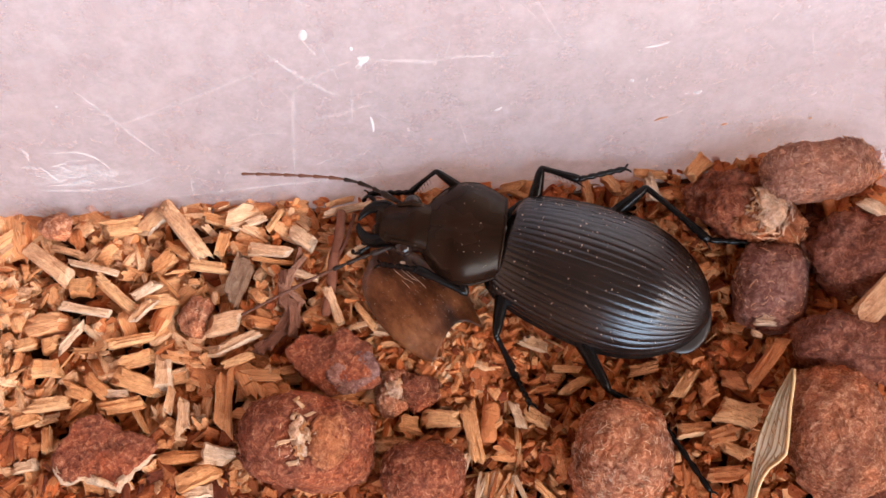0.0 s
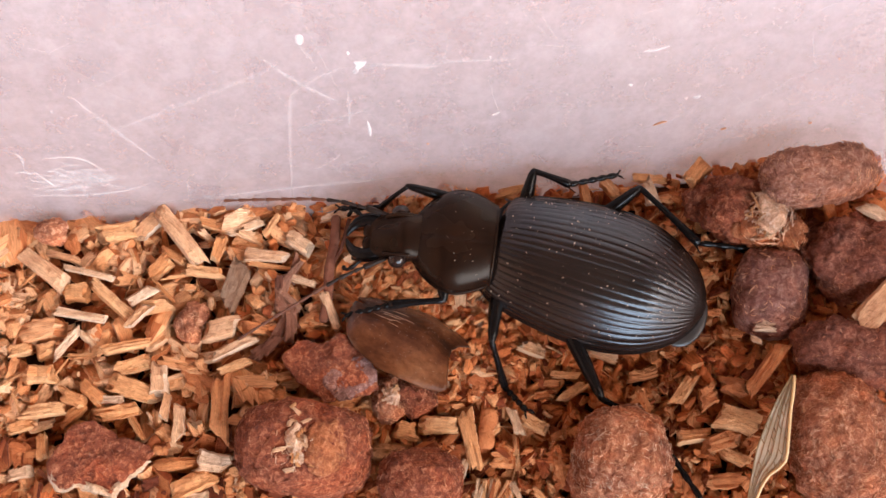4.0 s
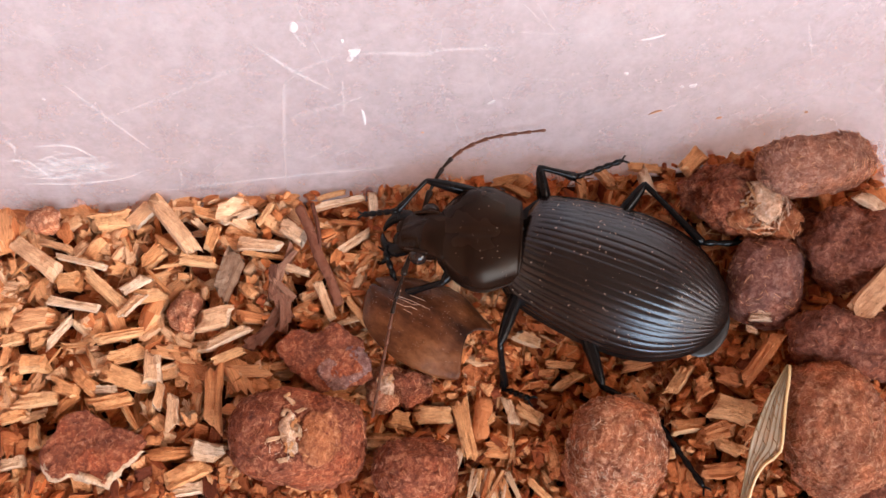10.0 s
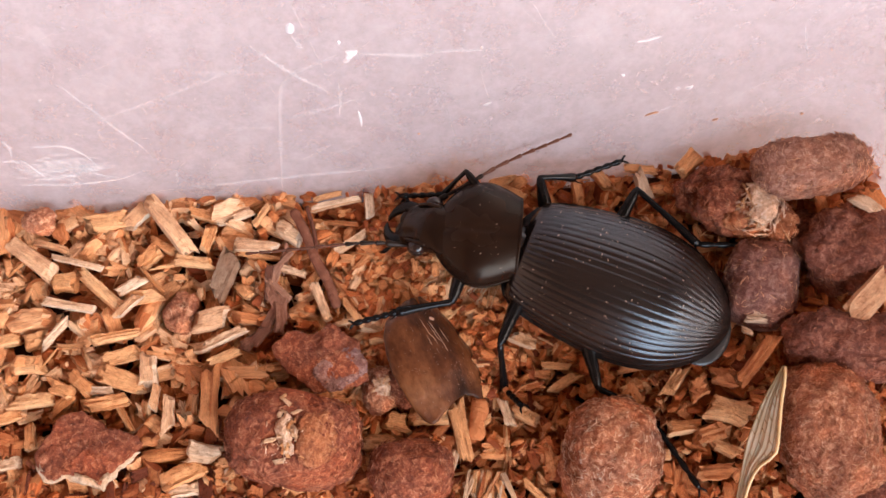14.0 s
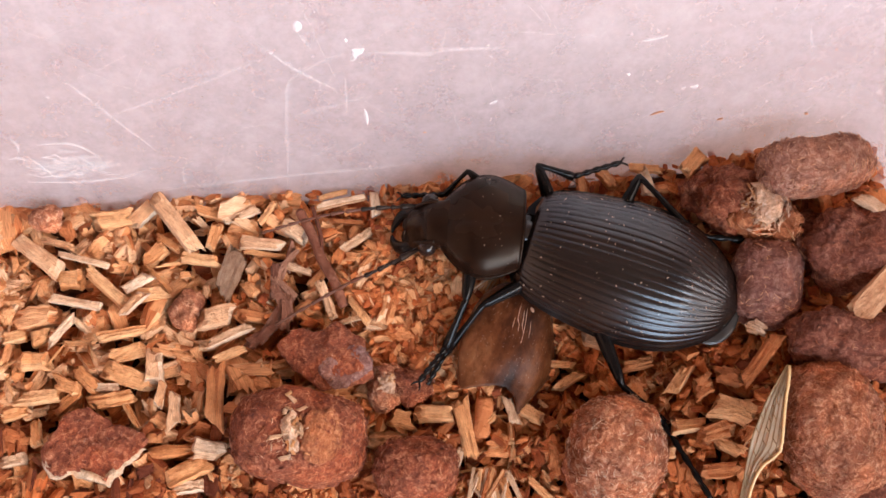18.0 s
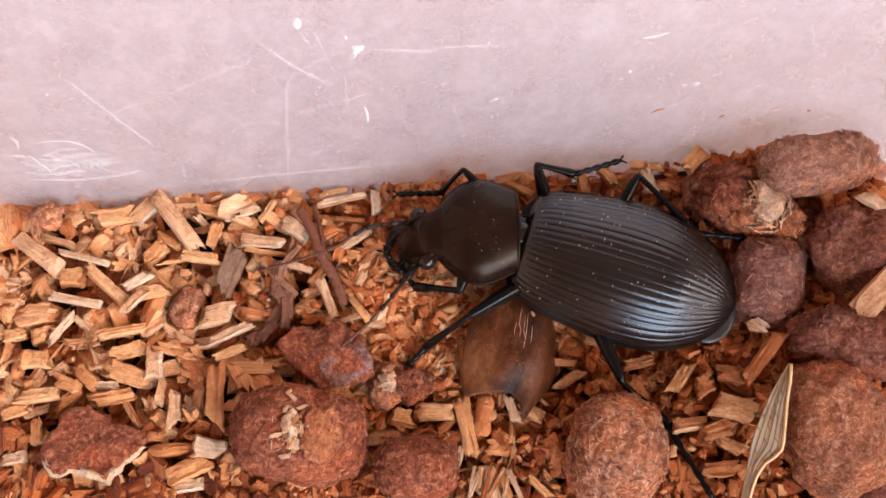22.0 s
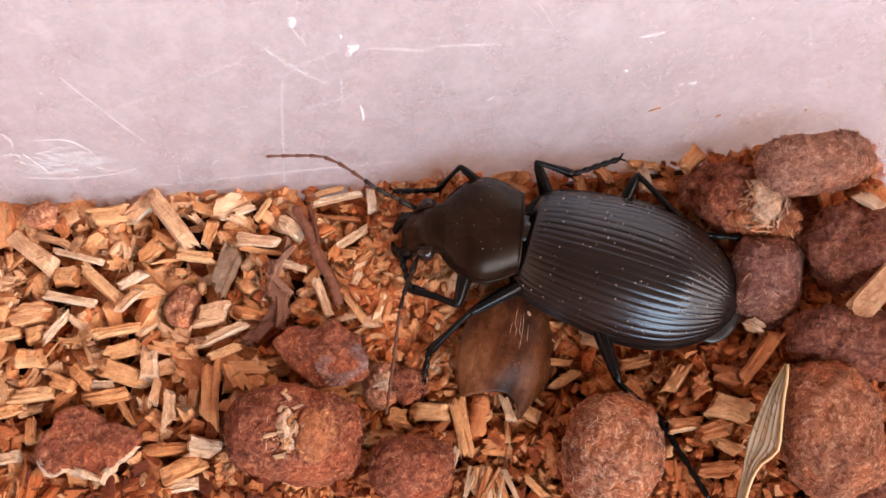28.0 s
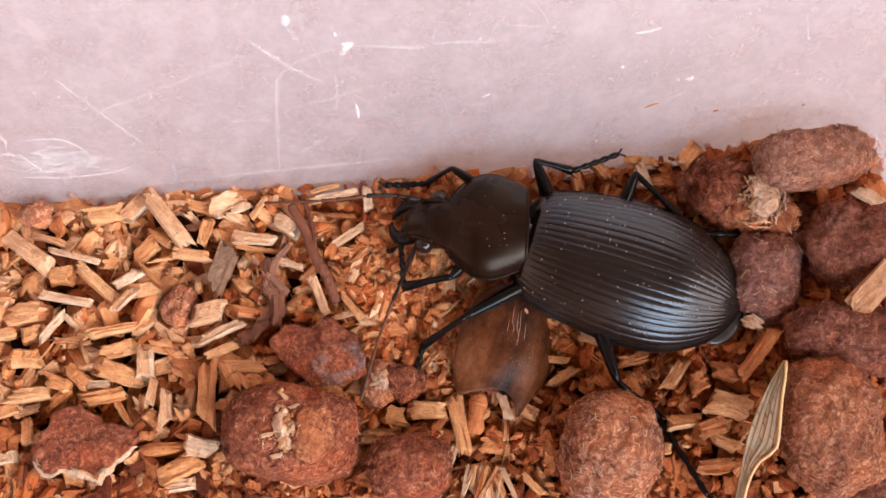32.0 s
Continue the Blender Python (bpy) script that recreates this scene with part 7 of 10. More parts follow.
    feeler(1, 16.5, 2.5, 1.8, 0.1, 3.86, 3.21, 1.65, 5.08, 4.41, 2.69, 6.74, 5.8, 3.11, 8.46, 7.25, 3.54, 10.18, 8.71, 4.02, 11.89, 10.17, 4.49)
    feeler(1, 17, 2.5, 1.8, 0.1, 3.47, 3.68, 1.42, 4.41, 5.26, 2.22, 5.74, 7.01, 2.32, 6.91, 8.98, 2.51, 8.01, 11, 2.7, 9.12, 13, 2.89)
    feeler(1, 17.5, 2.5, 1.8, 0.1, 2.96, 3.7, 1.66, 3.87, 5.3, 2.44, 5.27, 6.96, 2.77, 6.6, 8.76, 3.31, 7.92, 10.56, 3.85, 9.25, 12.36, 4.39)
    feeler(1, 17.8, 2.5, 1.8, 0.1, 3.26, 3.5, 1.77, 4.25, 4.88, 2.82, 5.98, 6.16, 3.3, 7.54, 7.68, 4.03, 9.09, 9.22, 4.76, 10.64, 10.75, 5.5)
    feeler(1, 18, 2.5, 1.8, 0.1, 3.54, 3.25, 1.85, 4.57, 4.37, 3.15, 6.54, 5.18, 3.7, 8.29, 6.38, 4.58, 10.02, 7.61, 5.48, 11.75, 8.82, 6.37)
    feeler(1, 18.5, 2.5, 1.8, 0.1, 3.55, 3.35, 1.76, 4.58, 4.67, 2.84, 6.08, 6.2, 3.37, 7.64, 7.8, 3.9, 9.19, 9.4, 4.48, 10.74, 11, 5.06)
    feeler(1, 18.6, 2.5, 1.8, 0.1, 3.43, 3.57, 1.61, 4.3, 5.13, 2.49, 5.57, 6.89, 2.86, 6.9, 8.73, 3.24, 8.21, 10.57, 3.65, 9.52, 12.42, 4.07)
    feeler(1, 18.7, 2.5, 1.8, 0.1, 3.04, 3.98, 1.2, 3.42, 5.92, 1.52, 4.04, 8.03, 1.48, 4.69, 10.23, 1.43, 5.32, 12.44, 1.41, 5.96, 14.65, 1.39)
    feeler(1, 18.8, 2.5, 1.8, 0.1, 2.45, 4.23, 0.68, 2.16, 6.16, 0.26, 1.9, 8.28, -0.28, 1.63, 10.5, -0.85, 1.36, 12.71, -1.4, 1.09, 14.93, -1.95)
    feeler(1, 18.9, 2.5, 1.8, 0.1, 1.9, 4.22, 0.25, 1.08, 5.78, -0.7, 0.14, 7.56, -1.59, -0.85, 9.41, -2.53, -1.83, 11.26, -3.47, -2.82, 13.12, -4.4)
    feeler(1, 19, 2.5, 1.8, 0.1, 1.67, 4.16, 0.08, 0.66, 5.47, -1.04, -0.53, 7.02, -2.05, -1.77, 8.64, -3.11, -3.01, 10.25, -4.18, -4.26, 11.87, -5.24)
    feeler(1, 19.2, 2.5, 1.8, 0.1, 2.1, 4.24, 0.45, 1.48, 6.03, -0.21, 0.92, 8.06, -0.84, 0.36, 10.17, -1.55, -0.25, 12.28, -2.24, -0.86, 14.39, -2.93)
    feeler(1, 19.5, 2.5, 1.8, 0.1, 2.49, 4.19, 0.85, 2.33, 6.18, 0.8, 2.46, 8.37, 0.64, 2.68, 10.64, 0.4, 2.79, 12.93, 0.19, 2.9, 15.22, -0.01)
    feeler(1, 19.8, 2.5, 1.8, 0.1, 2.83, 3.99, 1.26, 3.1, 5.88, 1.84, 3.91, 7.9, 2.21, 4.87, 9.97, 2.47, 5.68, 12.1, 2.79, 6.47, 14.24, 3.12)
    feeler(1, 20, 2.5, 1.8, 0.1, 3.09, 3.67, 1.65, 3.71, 5.18, 2.81, 5.06, 6.7, 3.66, 6.61, 8.24, 4.36, 7.98, 9.9, 5.18, 9.34, 11.56, 6)
    feeler(1, 20.5, 2.5, 1.8, 0.1, 3.1, 3.6, 1.73, 3.89, 4.94, 2.99, 5.51, 5.98, 4.04, 7.27, 7.12, 4.98, 8.75, 8.62, 5.91, 10.16, 10.2, 6.8)
    feeler(1, 21, 2.5, 1.8, 0.1, 3.1, 3.52, 1.81, 4.04, 4.68, 3.15, 5.84, 5.16, 4.32, 7.74, 5.83, 5.42, 9.31, 7.17, 6.45, 10.77, 8.66, 7.41)
    feeler(1, 21.5, 2.5, 1.8, 0.1, 3.09, 3.45, 1.88, 4.18, 4.7, 3, 5.98, 5.58, 3.9, 7.89, 6.44, 4.85, 9.63, 7.64, 5.77, 11.32, 8.92, 6.65)
    feeler(1, 22, 2.5, 1.8, 0.1, 3.08, 3.37, 1.96, 4.3, 4.69, 2.83, 6.03, 5.92, 3.4, 7.92, 6.96, 4.19, 9.81, 8.01, 4.97, 11.7, 9.07, 5.76)
    feeler(1, 22.5, 2.5, 1.8, 0.1, 3.06, 3.62, 1.72, 4.22, 4.88, 2.75, 6.24, 5.32, 3.5, 8.32, 5.57, 4.46, 10.39, 5.77, 5.43, 12.46, 5.98, 6.4)
    feeler(1, 23, 2.5, 1.8, 0.1, 3.01, 3.83, 1.46, 4.1, 5.03, 2.63, 6.14, 4.6, 3.35, 8.17, 4.03, 4.26, 10.15, 3.34, 5.21, 12.14, 2.68, 6.15)
    feeler(1, 23.1, 2.5, 1.8, 0.1, 2.97, 3.92, 1.33, 4.01, 5.3, 2.34, 6.09, 5.32, 3.06, 8.19, 5.22, 3.99, 10.27, 5.01, 4.95, 12.36, 4.83, 5.91)
    feeler(1, 23.2, 2.5, 1.8, 0.1, 2.85, 4.1, 1.01, 3.68, 5.83, 1.57, 5.54, 6.86, 2.16, 7.47, 7.86, 2.9, 9.41, 8.8, 3.7, 11.35, 9.75, 4.49)
    feeler(1, 23.3, 2.5, 1.8, 0.1, 2.66, 4.24, 0.62, 3.12, 6.19, 0.6, 4.2, 8.1, 0.77, 5.35, 10.07, 1.01, 6.52, 12.03, 1.28, 7.69, 13.99, 1.55)
    feeler(1, 23.4, 2.5, 1.8, 0.1, 2.46, 4.29, 0.3, 2.54, 6.23, -0.19, 2.72, 8.4, -0.5, 2.93, 10.67, -0.81, 3.14, 12.94, -1.11, 3.35, 15.21, -1.42)
    feeler(1, 23.5, 2.5, 1.8, 0.1, 2.37, 4.3, 0.16, 2.28, 6.18, -0.5, 2.07, 8.31, -1.01, 1.86, 10.53, -1.56, 1.65, 12.76, -2.1, 1.43, 14.98, -2.65)
    feeler(1, 23.7, 2.5, 1.8, 0.1, 2.83, 4.2, 0.71, 3.16, 6.17, 0.7, 3.7, 8.31, 0.67, 4.29, 10.53, 0.57, 4.8, 12.77, 0.49, 5.31, 15.01, 0.4)
    feeler(1, 23.8, 2.5, 1.8, 0.1, 3.17, 3.91, 1.27, 3.82, 5.67, 1.94, 5, 7.46, 2.43, 6.3, 9.33, 2.8, 7.43, 11.28, 3.22, 8.57, 13.24, 3.64)
    feeler(1, 24, 2.5, 1.8, 0.1, 3.36, 3.44, 1.78, 4.16, 4.74, 3.07, 5.77, 5.9, 4.02, 7.56, 7.12, 4.8, 9.15, 8.52, 5.69, 10.74, 9.92, 6.58)
    feeler(1, 24.3, 2.5, 1.8, 0.1, 2.98, 3.78, 1.54, 3.52, 5.42, 2.56, 4.8, 7.13, 3.11, 6.17, 8.89, 3.63, 7.39, 10.76, 4.21, 8.61, 12.62, 4.79)
    feeler(1, 24.7, 2.5, 1.8, 0.1, 2.55, 4.01, 1.27, 2.78, 5.88, 1.94, 3.61, 7.92, 1.98, 4.46, 10.05, 2.13, 5.22, 12.21, 2.32, 5.99, 14.37, 2.51)
    feeler(1, 25, 2.5, 1.8, 0.1, 2.09, 4.11, 0.95, 1.98, 6.09, 1.26, 2.32, 8.2, 0.74, 2.59, 10.47, 0.46, 2.85, 12.74, 0.22, 3.12, 15.01, -0.03)
    feeler(1, 25.5, 2.5, 1.8, 0.1, 2.66, 4.05, 1.18, 2.82, 5.88, 1.98, 3.3, 7.99, 2.33, 4.03, 10.17, 2.21, 4.7, 12.37, 2.24, 5.37, 14.57, 2.27)
    feeler(1, 27.5, 2.5, 1.8, 0.1, 2.42, 3.95, 1.38, 2.7, 5.88, 1.81, 3.34, 7.97, 1.57, 3.82, 10.22, 1.56, 4.27, 12.48, 1.56, 4.74, 14.73, 1.55)
    feeler(1, 28, 2.5, 1.8, 0.1, 2.45, 4.06, 1.16, 2.51, 5.94, 1.84, 2.96, 8.1, 1.77, 3.42, 10.34, 1.58, 3.77, 12.62, 1.52, 4.13, 14.89, 1.46)
    feeler(1, 28.5, 2.5, 1.8, 0.1, 2.56, 3.99, 1.3, 2.82, 5.9, 1.85, 3.44, 8.01, 1.71, 3.89, 10.26, 1.63, 4.25, 12.53, 1.58, 4.62, 14.8, 1.52)
    feeler(1, 29, 2.5, 1.8, 0.1, 2.19, 4.17, 0.83, 2.05, 6.11, 1.28, 2.29, 8.3, 1.23, 2.69, 10.55, 0.94, 3.03, 12.81, 0.76, 3.37, 15.08, 0.57)
    feeler(1, 30, 2.5, 1.8, 0.1, 2.32, 4.17, 0.88, 2.26, 6.1, 1.38, 2.58, 8.28, 1.43, 2.92, 10.53, 1.14, 2.83, 12.81, 0.78, 2.62, 15.06, 0.38)
    feeler(1, 31, 2.5, 1.8, 0.1, 2.44, 4.16, 0.92, 2.51, 6.14, 1.2, 2.76, 8.3, 0.88, 2.87, 10.58, 0.62, 2.87, 12.88, 0.44, 2.86, 15.17, 0.27)
    feeler(1, 32, 2.5, 1.8, 0.1, 2.22, 4.2, 0.73, 2.14, 6.18, 1.04, 2.48, 8.35, 0.89, 2.76, 10.62, 0.64, 2.82, 12.91, 0.45, 2.85, 15.2, 0.26)
    for side in range(2):
        for k in range(11):
            walk(antennae[side][k], feeler_rows[side][k])
    walk(legs['front_far'][0], [
        (0, pose(0.000976, -0.001953, 0.003235, 3.11, -19.64, -13.86)),
        (1, pose(0.000929, -0.002004, 0.003206, 3.13, -19.96, -12.57)),
        (2, pose(0.00141, -0.002701, 0.003503, 3.14, -17.65, 2.64)),
        (3, pose(0.001266, -0.002524, 0.003436, 3.16, -18.11, -1.86)),
        (5.5, pose(0.002627, -0.002852, 0.003947, 2.98, -14.12, 14.51)),
        (6, pose(0.002617, -0.002819, 0.003949, 3.01, -14.02, 12.58)),
        (6.5, pose(0.001624, -0.002589, 0.003614, 3.13, -16.52, -0.3)),
        (6.8, pose(0.001991, -0.002738, 0.003739, 3.02, -15.65, 6.38)),
        (7, pose(0.002358, -0.002887, 0.003864, 3.01, -14.79, 13.03)),
        (7.5, pose(0.002206, -0.002808, 0.003823, 3.06, -14.95, 8.48)),
        (8, pose(0.001746, -0.002547, 0.00367, 3.12, -15.96, -1.62)),
        (8.5, pose(0.001542, -0.002746, 0.003564, 3.13, -17.13, 4.06)),
        (9, pose(0.001999, -0.002839, 0.003747, 3.07, -15.64, 8.5)),
        (10, pose(0.00228, -0.002813, 0.003847, 3.06, -14.77, 9.18)),
        (11, pose(0.001521, -0.002826, 0.003546, 3.12, -17.37, 6.19)),
        (12, pose(0.001589, -0.002721, 0.003588, 3.13, -16.89, 3.44)),
        (13, pose(0.001938, -0.002773, 0.003731, 3.09, -15.69, 5.96)),
        (13.5, pose(0.001481, -0.00191, 0.003384, 2.47, -18.39, -12.42)),
        (14, pose(0.001023, -0.001046, 0.003037, 2.78, -21.14, -31.09)),
        (14.5, pose(0.000672, -0.001924, 0.002976, 3.17, -22.16, -13.01)),
        (16.5, pose(0.000471, -0.00264, 0.002782, 3.29, -24.38, 0.72)),
        (17, pose(0.000422, -0.001704, 0.002617, 3.22, -25.61, -15.74)),
        (17.5, pose(0.000697, -0.001484, 0.002897, 3.06, -22.74, -21.03)),
        (18, pose(0.000509, -0.001556, 0.002693, 3.15, -24.8, -18.67)),
        (18.5, pose(0.000576, -0.001569, 0.002786, 3.13, -23.87, -18.82)),
        (19, pose(0.000924, -0.00144, 0.003096, 2.97, -20.74, -23.45)),
        (20, pose(0.000568, -0.001703, 0.002817, 3.16, -23.63, -16.48)),
        (21, pose(0.000687, -0.001073, 0.002695, 2.95, -24.58, -27.67)),
        (22, pose(0.000746, -0.00117, 0.002822, 2.95, -23.35, -26.61)),
        (23, pose(0.001032, -0.001666, 0.003232, 3.01, -19.5, -19.99)),
        (23.5, pose(0.000768, -0.001847, 0.003055, 3.13, -21.35, -14.89)),
        (24, pose(0.000775, -0.00109, 0.002814, 2.91, -23.39, -28.13)),
        (25, pose(0.000743, -0.001008, 0.002728, 2.91, -24.23, -29.12)),
        (25.5, pose(0.000482, -0.001562, 0.002656, 3.17, -25.16, -18.42)),
        (27.5, pose(0.000595, -0.001514, 0.00279, 3.11, -23.81, -19.88)),
        (28, pose(0.000901, -0.001546, 0.003105, 3.01, -20.7, -21.33)),
        (28.5, pose(0.000848, -0.001898, 0.003131, 3.12, -20.63, -14.31)),
        (29, pose(0.001607, -0.002675, 0.0036, 3.13, -16.73, 2.16)),
        (30, pose(0.001436, -0.002727, 0.003514, 3.14, -17.57, 3.36)),
        (31, pose(0.00217, -0.002904, 0.0038, 3.03, -15.3, 12)),
        (31.5, pose(0.001712, -0.002462, 0.00361, 2.9, -16.59, -0.9)),
        (32, pose(0.001254, -0.00202, 0.00342, 3.07, -17.88, -13.89)),
    ])
    walk(legs['front_far'][1], [
        (0, pose(0.006919, -0.003419, 0.00542, 2.98, 44.2, 46.7)),
        (1, pose(0.006892, -0.003334, 0.005425, 2.97, 44.41, 47.2)),
        (2, pose(0.007597, -0.002416, 0.005473, 3.1, 43.6, 43.83)),
        (3, pose(0.007441, -0.002724, 0.005457, 3.15, 43.84, 43.04)),
        (5.5, pose(0.008729, -0.001272, 0.005533, 2.38, 26.27, 45.62)),
        (6, pose(0.008772, -0.001446, 0.005524, 2.36, 26.41, 46.24)),
        (6.5, pose(0.007856, -0.002623, 0.005462, 2.33, 26.23, 46.86)),
        (6.8, pose(0.008211, -0.002043, 0.005493, 2.51, 17.85, 56.6)),
        (7, pose(0.008481, -0.00147, 0.005522, 1.25, 9.55, 65.96)),
        (7.5, pose(0.008417, -0.001882, 0.005501, 1.29, 9.69, 65.12)),
        (8, pose(0.007993, -0.002725, 0.005457, 1.28, 10.05, 65.43)),
        (8.5, pose(0.007738, -0.002306, 0.005479, 1.22, 9.84, 66.58)),
        (9, pose(0.00819, -0.001914, 0.005499, 1.22, 9.69, 66.56)),
        (10, pose(0.008485, -0.001811, 0.005505, 1.23, 9.5, 66.46)),
        (11, pose(0.007689, -0.002156, 0.005486, 1.19, 10, 67.32)),
        (12, pose(0.007797, -0.002348, 0.005476, 1.2, 10.01, 67.09)),
        (13, pose(0.008162, -0.002124, 0.005488, 1.28, 9.65, 65.3)),
        (13.5, pose(0.007504, -0.003237, 0.005434, 3.09, 29.47, 60.18)),
        (14, pose(0.006215, -0.004177, 0.005381, 2.83, 49.36, 54.29)),
        (14.5, pose(0.006537, -0.003279, 0.005428, 2.69, 48.78, 55.91)),
        (16.5, pose(0.006391, -0.002565, 0.005465, 2.9, 49.22, 53.1)),
        (17, pose(0.006063, -0.003294, 0.005427, 2.93, 49.23, 52.56)),
        (17.5, pose(0.006292, -0.003635, 0.005409, 2.99, 49.25, 51.69)),
        (18, pose(0.006099, -0.003445, 0.005419, 3.01, 49.4, 51.6)),
        (18.5, pose(0.006202, -0.003487, 0.005417, 3.03, 49.31, 51.22)),
        (19, pose(0.006501, -0.003858, 0.005397, 3.01, 49.36, 51.54)),
        (20, pose(0.006278, -0.003392, 0.005422, 2.97, 49.25, 51.99)),
        (21, pose(0.005922, -0.003817, 0.005399, 3.1, 49.3, 50.03)),
        (22, pose(0.006081, -0.003843, 0.005398, 3.09, 49.28, 50.23)),
        (23, pose(0.006791, -0.00376, 0.005402, 3.05, 49.12, 50.6)),
        (23.5, pose(0.006619, -0.003403, 0.005421, 3.01, 49.11, 51.34)),
        (24, pose(0.006036, -0.003902, 0.005395, 3.1, 49.34, 50.04)),
        (25, pose(0.005921, -0.003893, 0.005395, 3.09, 49.3, 50.2)),
        (25.5, pose(0.006064, -0.003421, 0.00542, 3.03, 49.37, 51.27)),
        (27.5, pose(0.006188, -0.003536, 0.005414, 3.01, 49.35, 51.51)),
        (28, pose(0.006565, -0.003758, 0.005403, 3.09, 49.39, 50.36)),
        (28.5, pose(0.006743, -0.003402, 0.005421, 3.05, 49.45, 51.05)),
        (29, pose(0.007827, -0.00244, 0.005472, 4.08, 49.78, 31.7)),
        (30, pose(0.007623, -0.002364, 0.005476, 4.08, 49.69, 31.48)),
        (31, pose(0.008303, -0.0016, 0.005516, 4.01, 49.42, 32.75)),
        (31.5, pose(0.007941, -0.00256, 0.005466, 4.08, 49.79, 31.99)),
        (32, pose(0.007259, -0.003505, 0.005416, 4.14, 50.15, 31.22)),
    ])
    walk(legs['front_far'][2], [
        (0, pose(0.008591, -0.001645, 0.00305, 2.91, 11.49, 18.54)),
        (1, pose(0.008542, -0.001552, 0.003046, 2.9, 11.33, 19.22)),
        (2, pose(0.009373, -0.000711, 0.003128, 2.97, 12.16, 15.41)),
        (3, pose(0.009233, -0.001051, 0.003102, 2.97, 12.03, 14.76)),
        (5.5, pose(0.010862, 0.000907, 0.004028, 3.25, 24.53, 11.32)),
        (6, pose(0.010879, 0.000753, 0.004011, 3.24, 24.4, 11.98)),
        (6.5, pose(0.009941, -0.000397, 0.003959, 3.24, 24.51, 12.3)),
        (6.8, pose(0.009993, 0.000659, 0.004451, 3.3, 28.86, 13.73)),
        (7, pose(0.009847, 0.001592, 0.004958, 3.49, 33.2, 15.23)),
        (7.5, pose(0.009827, 0.001158, 0.004929, 3.5, 33.22, 14.4)),
        (8, pose(0.009386, 0.00032, 0.004864, 3.49, 33.09, 14.79)),
        (8.5, pose(0.009069, 0.000768, 0.004897, 3.48, 33.17, 16.02)),
        (9, pose(0.009523, 0.001161, 0.004927, 3.47, 33.15, 16.13)),
        (10, pose(0.009824, 0.001263, 0.004943, 3.48, 33.19, 16.05)),
        (11, pose(0.00898, 0.000933, 0.004896, 3.45, 32.9, 17.12)),
        (12, pose(0.009101, 0.000736, 0.004885, 3.45, 32.92, 16.98)),
        (13, pose(0.009563, 0.000921, 0.004918, 3.5, 33.42, 15.09)),
        (13.5, pose(0.008976, -0.000668, 0.003761, 3.5, 20.75, 18.04)),
        (14, pose(0.007508, -0.002379, 0.002801, 2.84, 8.1, 20.83)),
        (14.5, pose(0.007793, -0.001423, 0.00287, 2.81, 8.34, 22.4)),
        (16.5, pose(0.007724, -0.000789, 0.002891, 2.86, 8.24, 19.61)),
        (17, pose(0.007413, -0.001532, 0.002852, 2.87, 8.26, 18.94)),
        (17.5, pose(0.007668, -0.001894, 0.002833, 2.89, 8.31, 18.11)),
        (18, pose(0.007474, -0.00171, 0.002838, 2.89, 8.25, 18.06)),
        (18.5, pose(0.00759, -0.001759, 0.002839, 2.9, 8.32, 17.67)),
        (19, pose(0.007879, -0.002124, 0.002817, 2.89, 8.25, 18.28)),
        (20, pose(0.007645, -0.001643, 0.002846, 2.88, 8.31, 18.61)),
        (21, pose(0.007346, -0.002118, 0.002822, 2.91, 8.44, 16.55)),
        (22, pose(0.0075, -0.002138, 0.002821, 2.91, 8.43, 16.76)),
        (23, pose(0.008203, -0.002041, 0.002832, 2.9, 8.48, 17.34)),
        (23.5, pose(0.00801, -0.001665, 0.002851, 2.89, 8.43, 18.02)),
        (24, pose(0.007459, -0.002204, 0.002816, 2.91, 8.41, 16.58)),
        (25, pose(0.00734, -0.00219, 0.002818, 2.91, 8.44, 16.54)),
        (25.5, pose(0.007449, -0.001693, 0.00284, 2.9, 8.33, 17.51)),
        (27.5, pose(0.007566, -0.001802, 0.002835, 2.89, 8.32, 17.85)),
        (28, pose(0.007976, -0.002053, 0.002821, 2.91, 8.37, 16.99)),
        (28.5, pose(0.008132, -0.001682, 0.002838, 2.89, 8.29, 17.8)),
        (29, pose(0.009695, -0.001286, 0.002876, 2.91, 8.59, 16.99)),
        (30, pose(0.009498, -0.001215, 0.002883, 2.92, 8.69, 16.52)),
        (31, pose(0.010163, -0.000404, 0.002933, 2.9, 8.78, 17.59)),
        (31.5, pose(0.009802, -0.001397, 0.00287, 2.9, 8.6, 17.18)),
        (32, pose(0.009122, -0.002375, 0.002805, 2.91, 8.41, 16.78)),
    ])
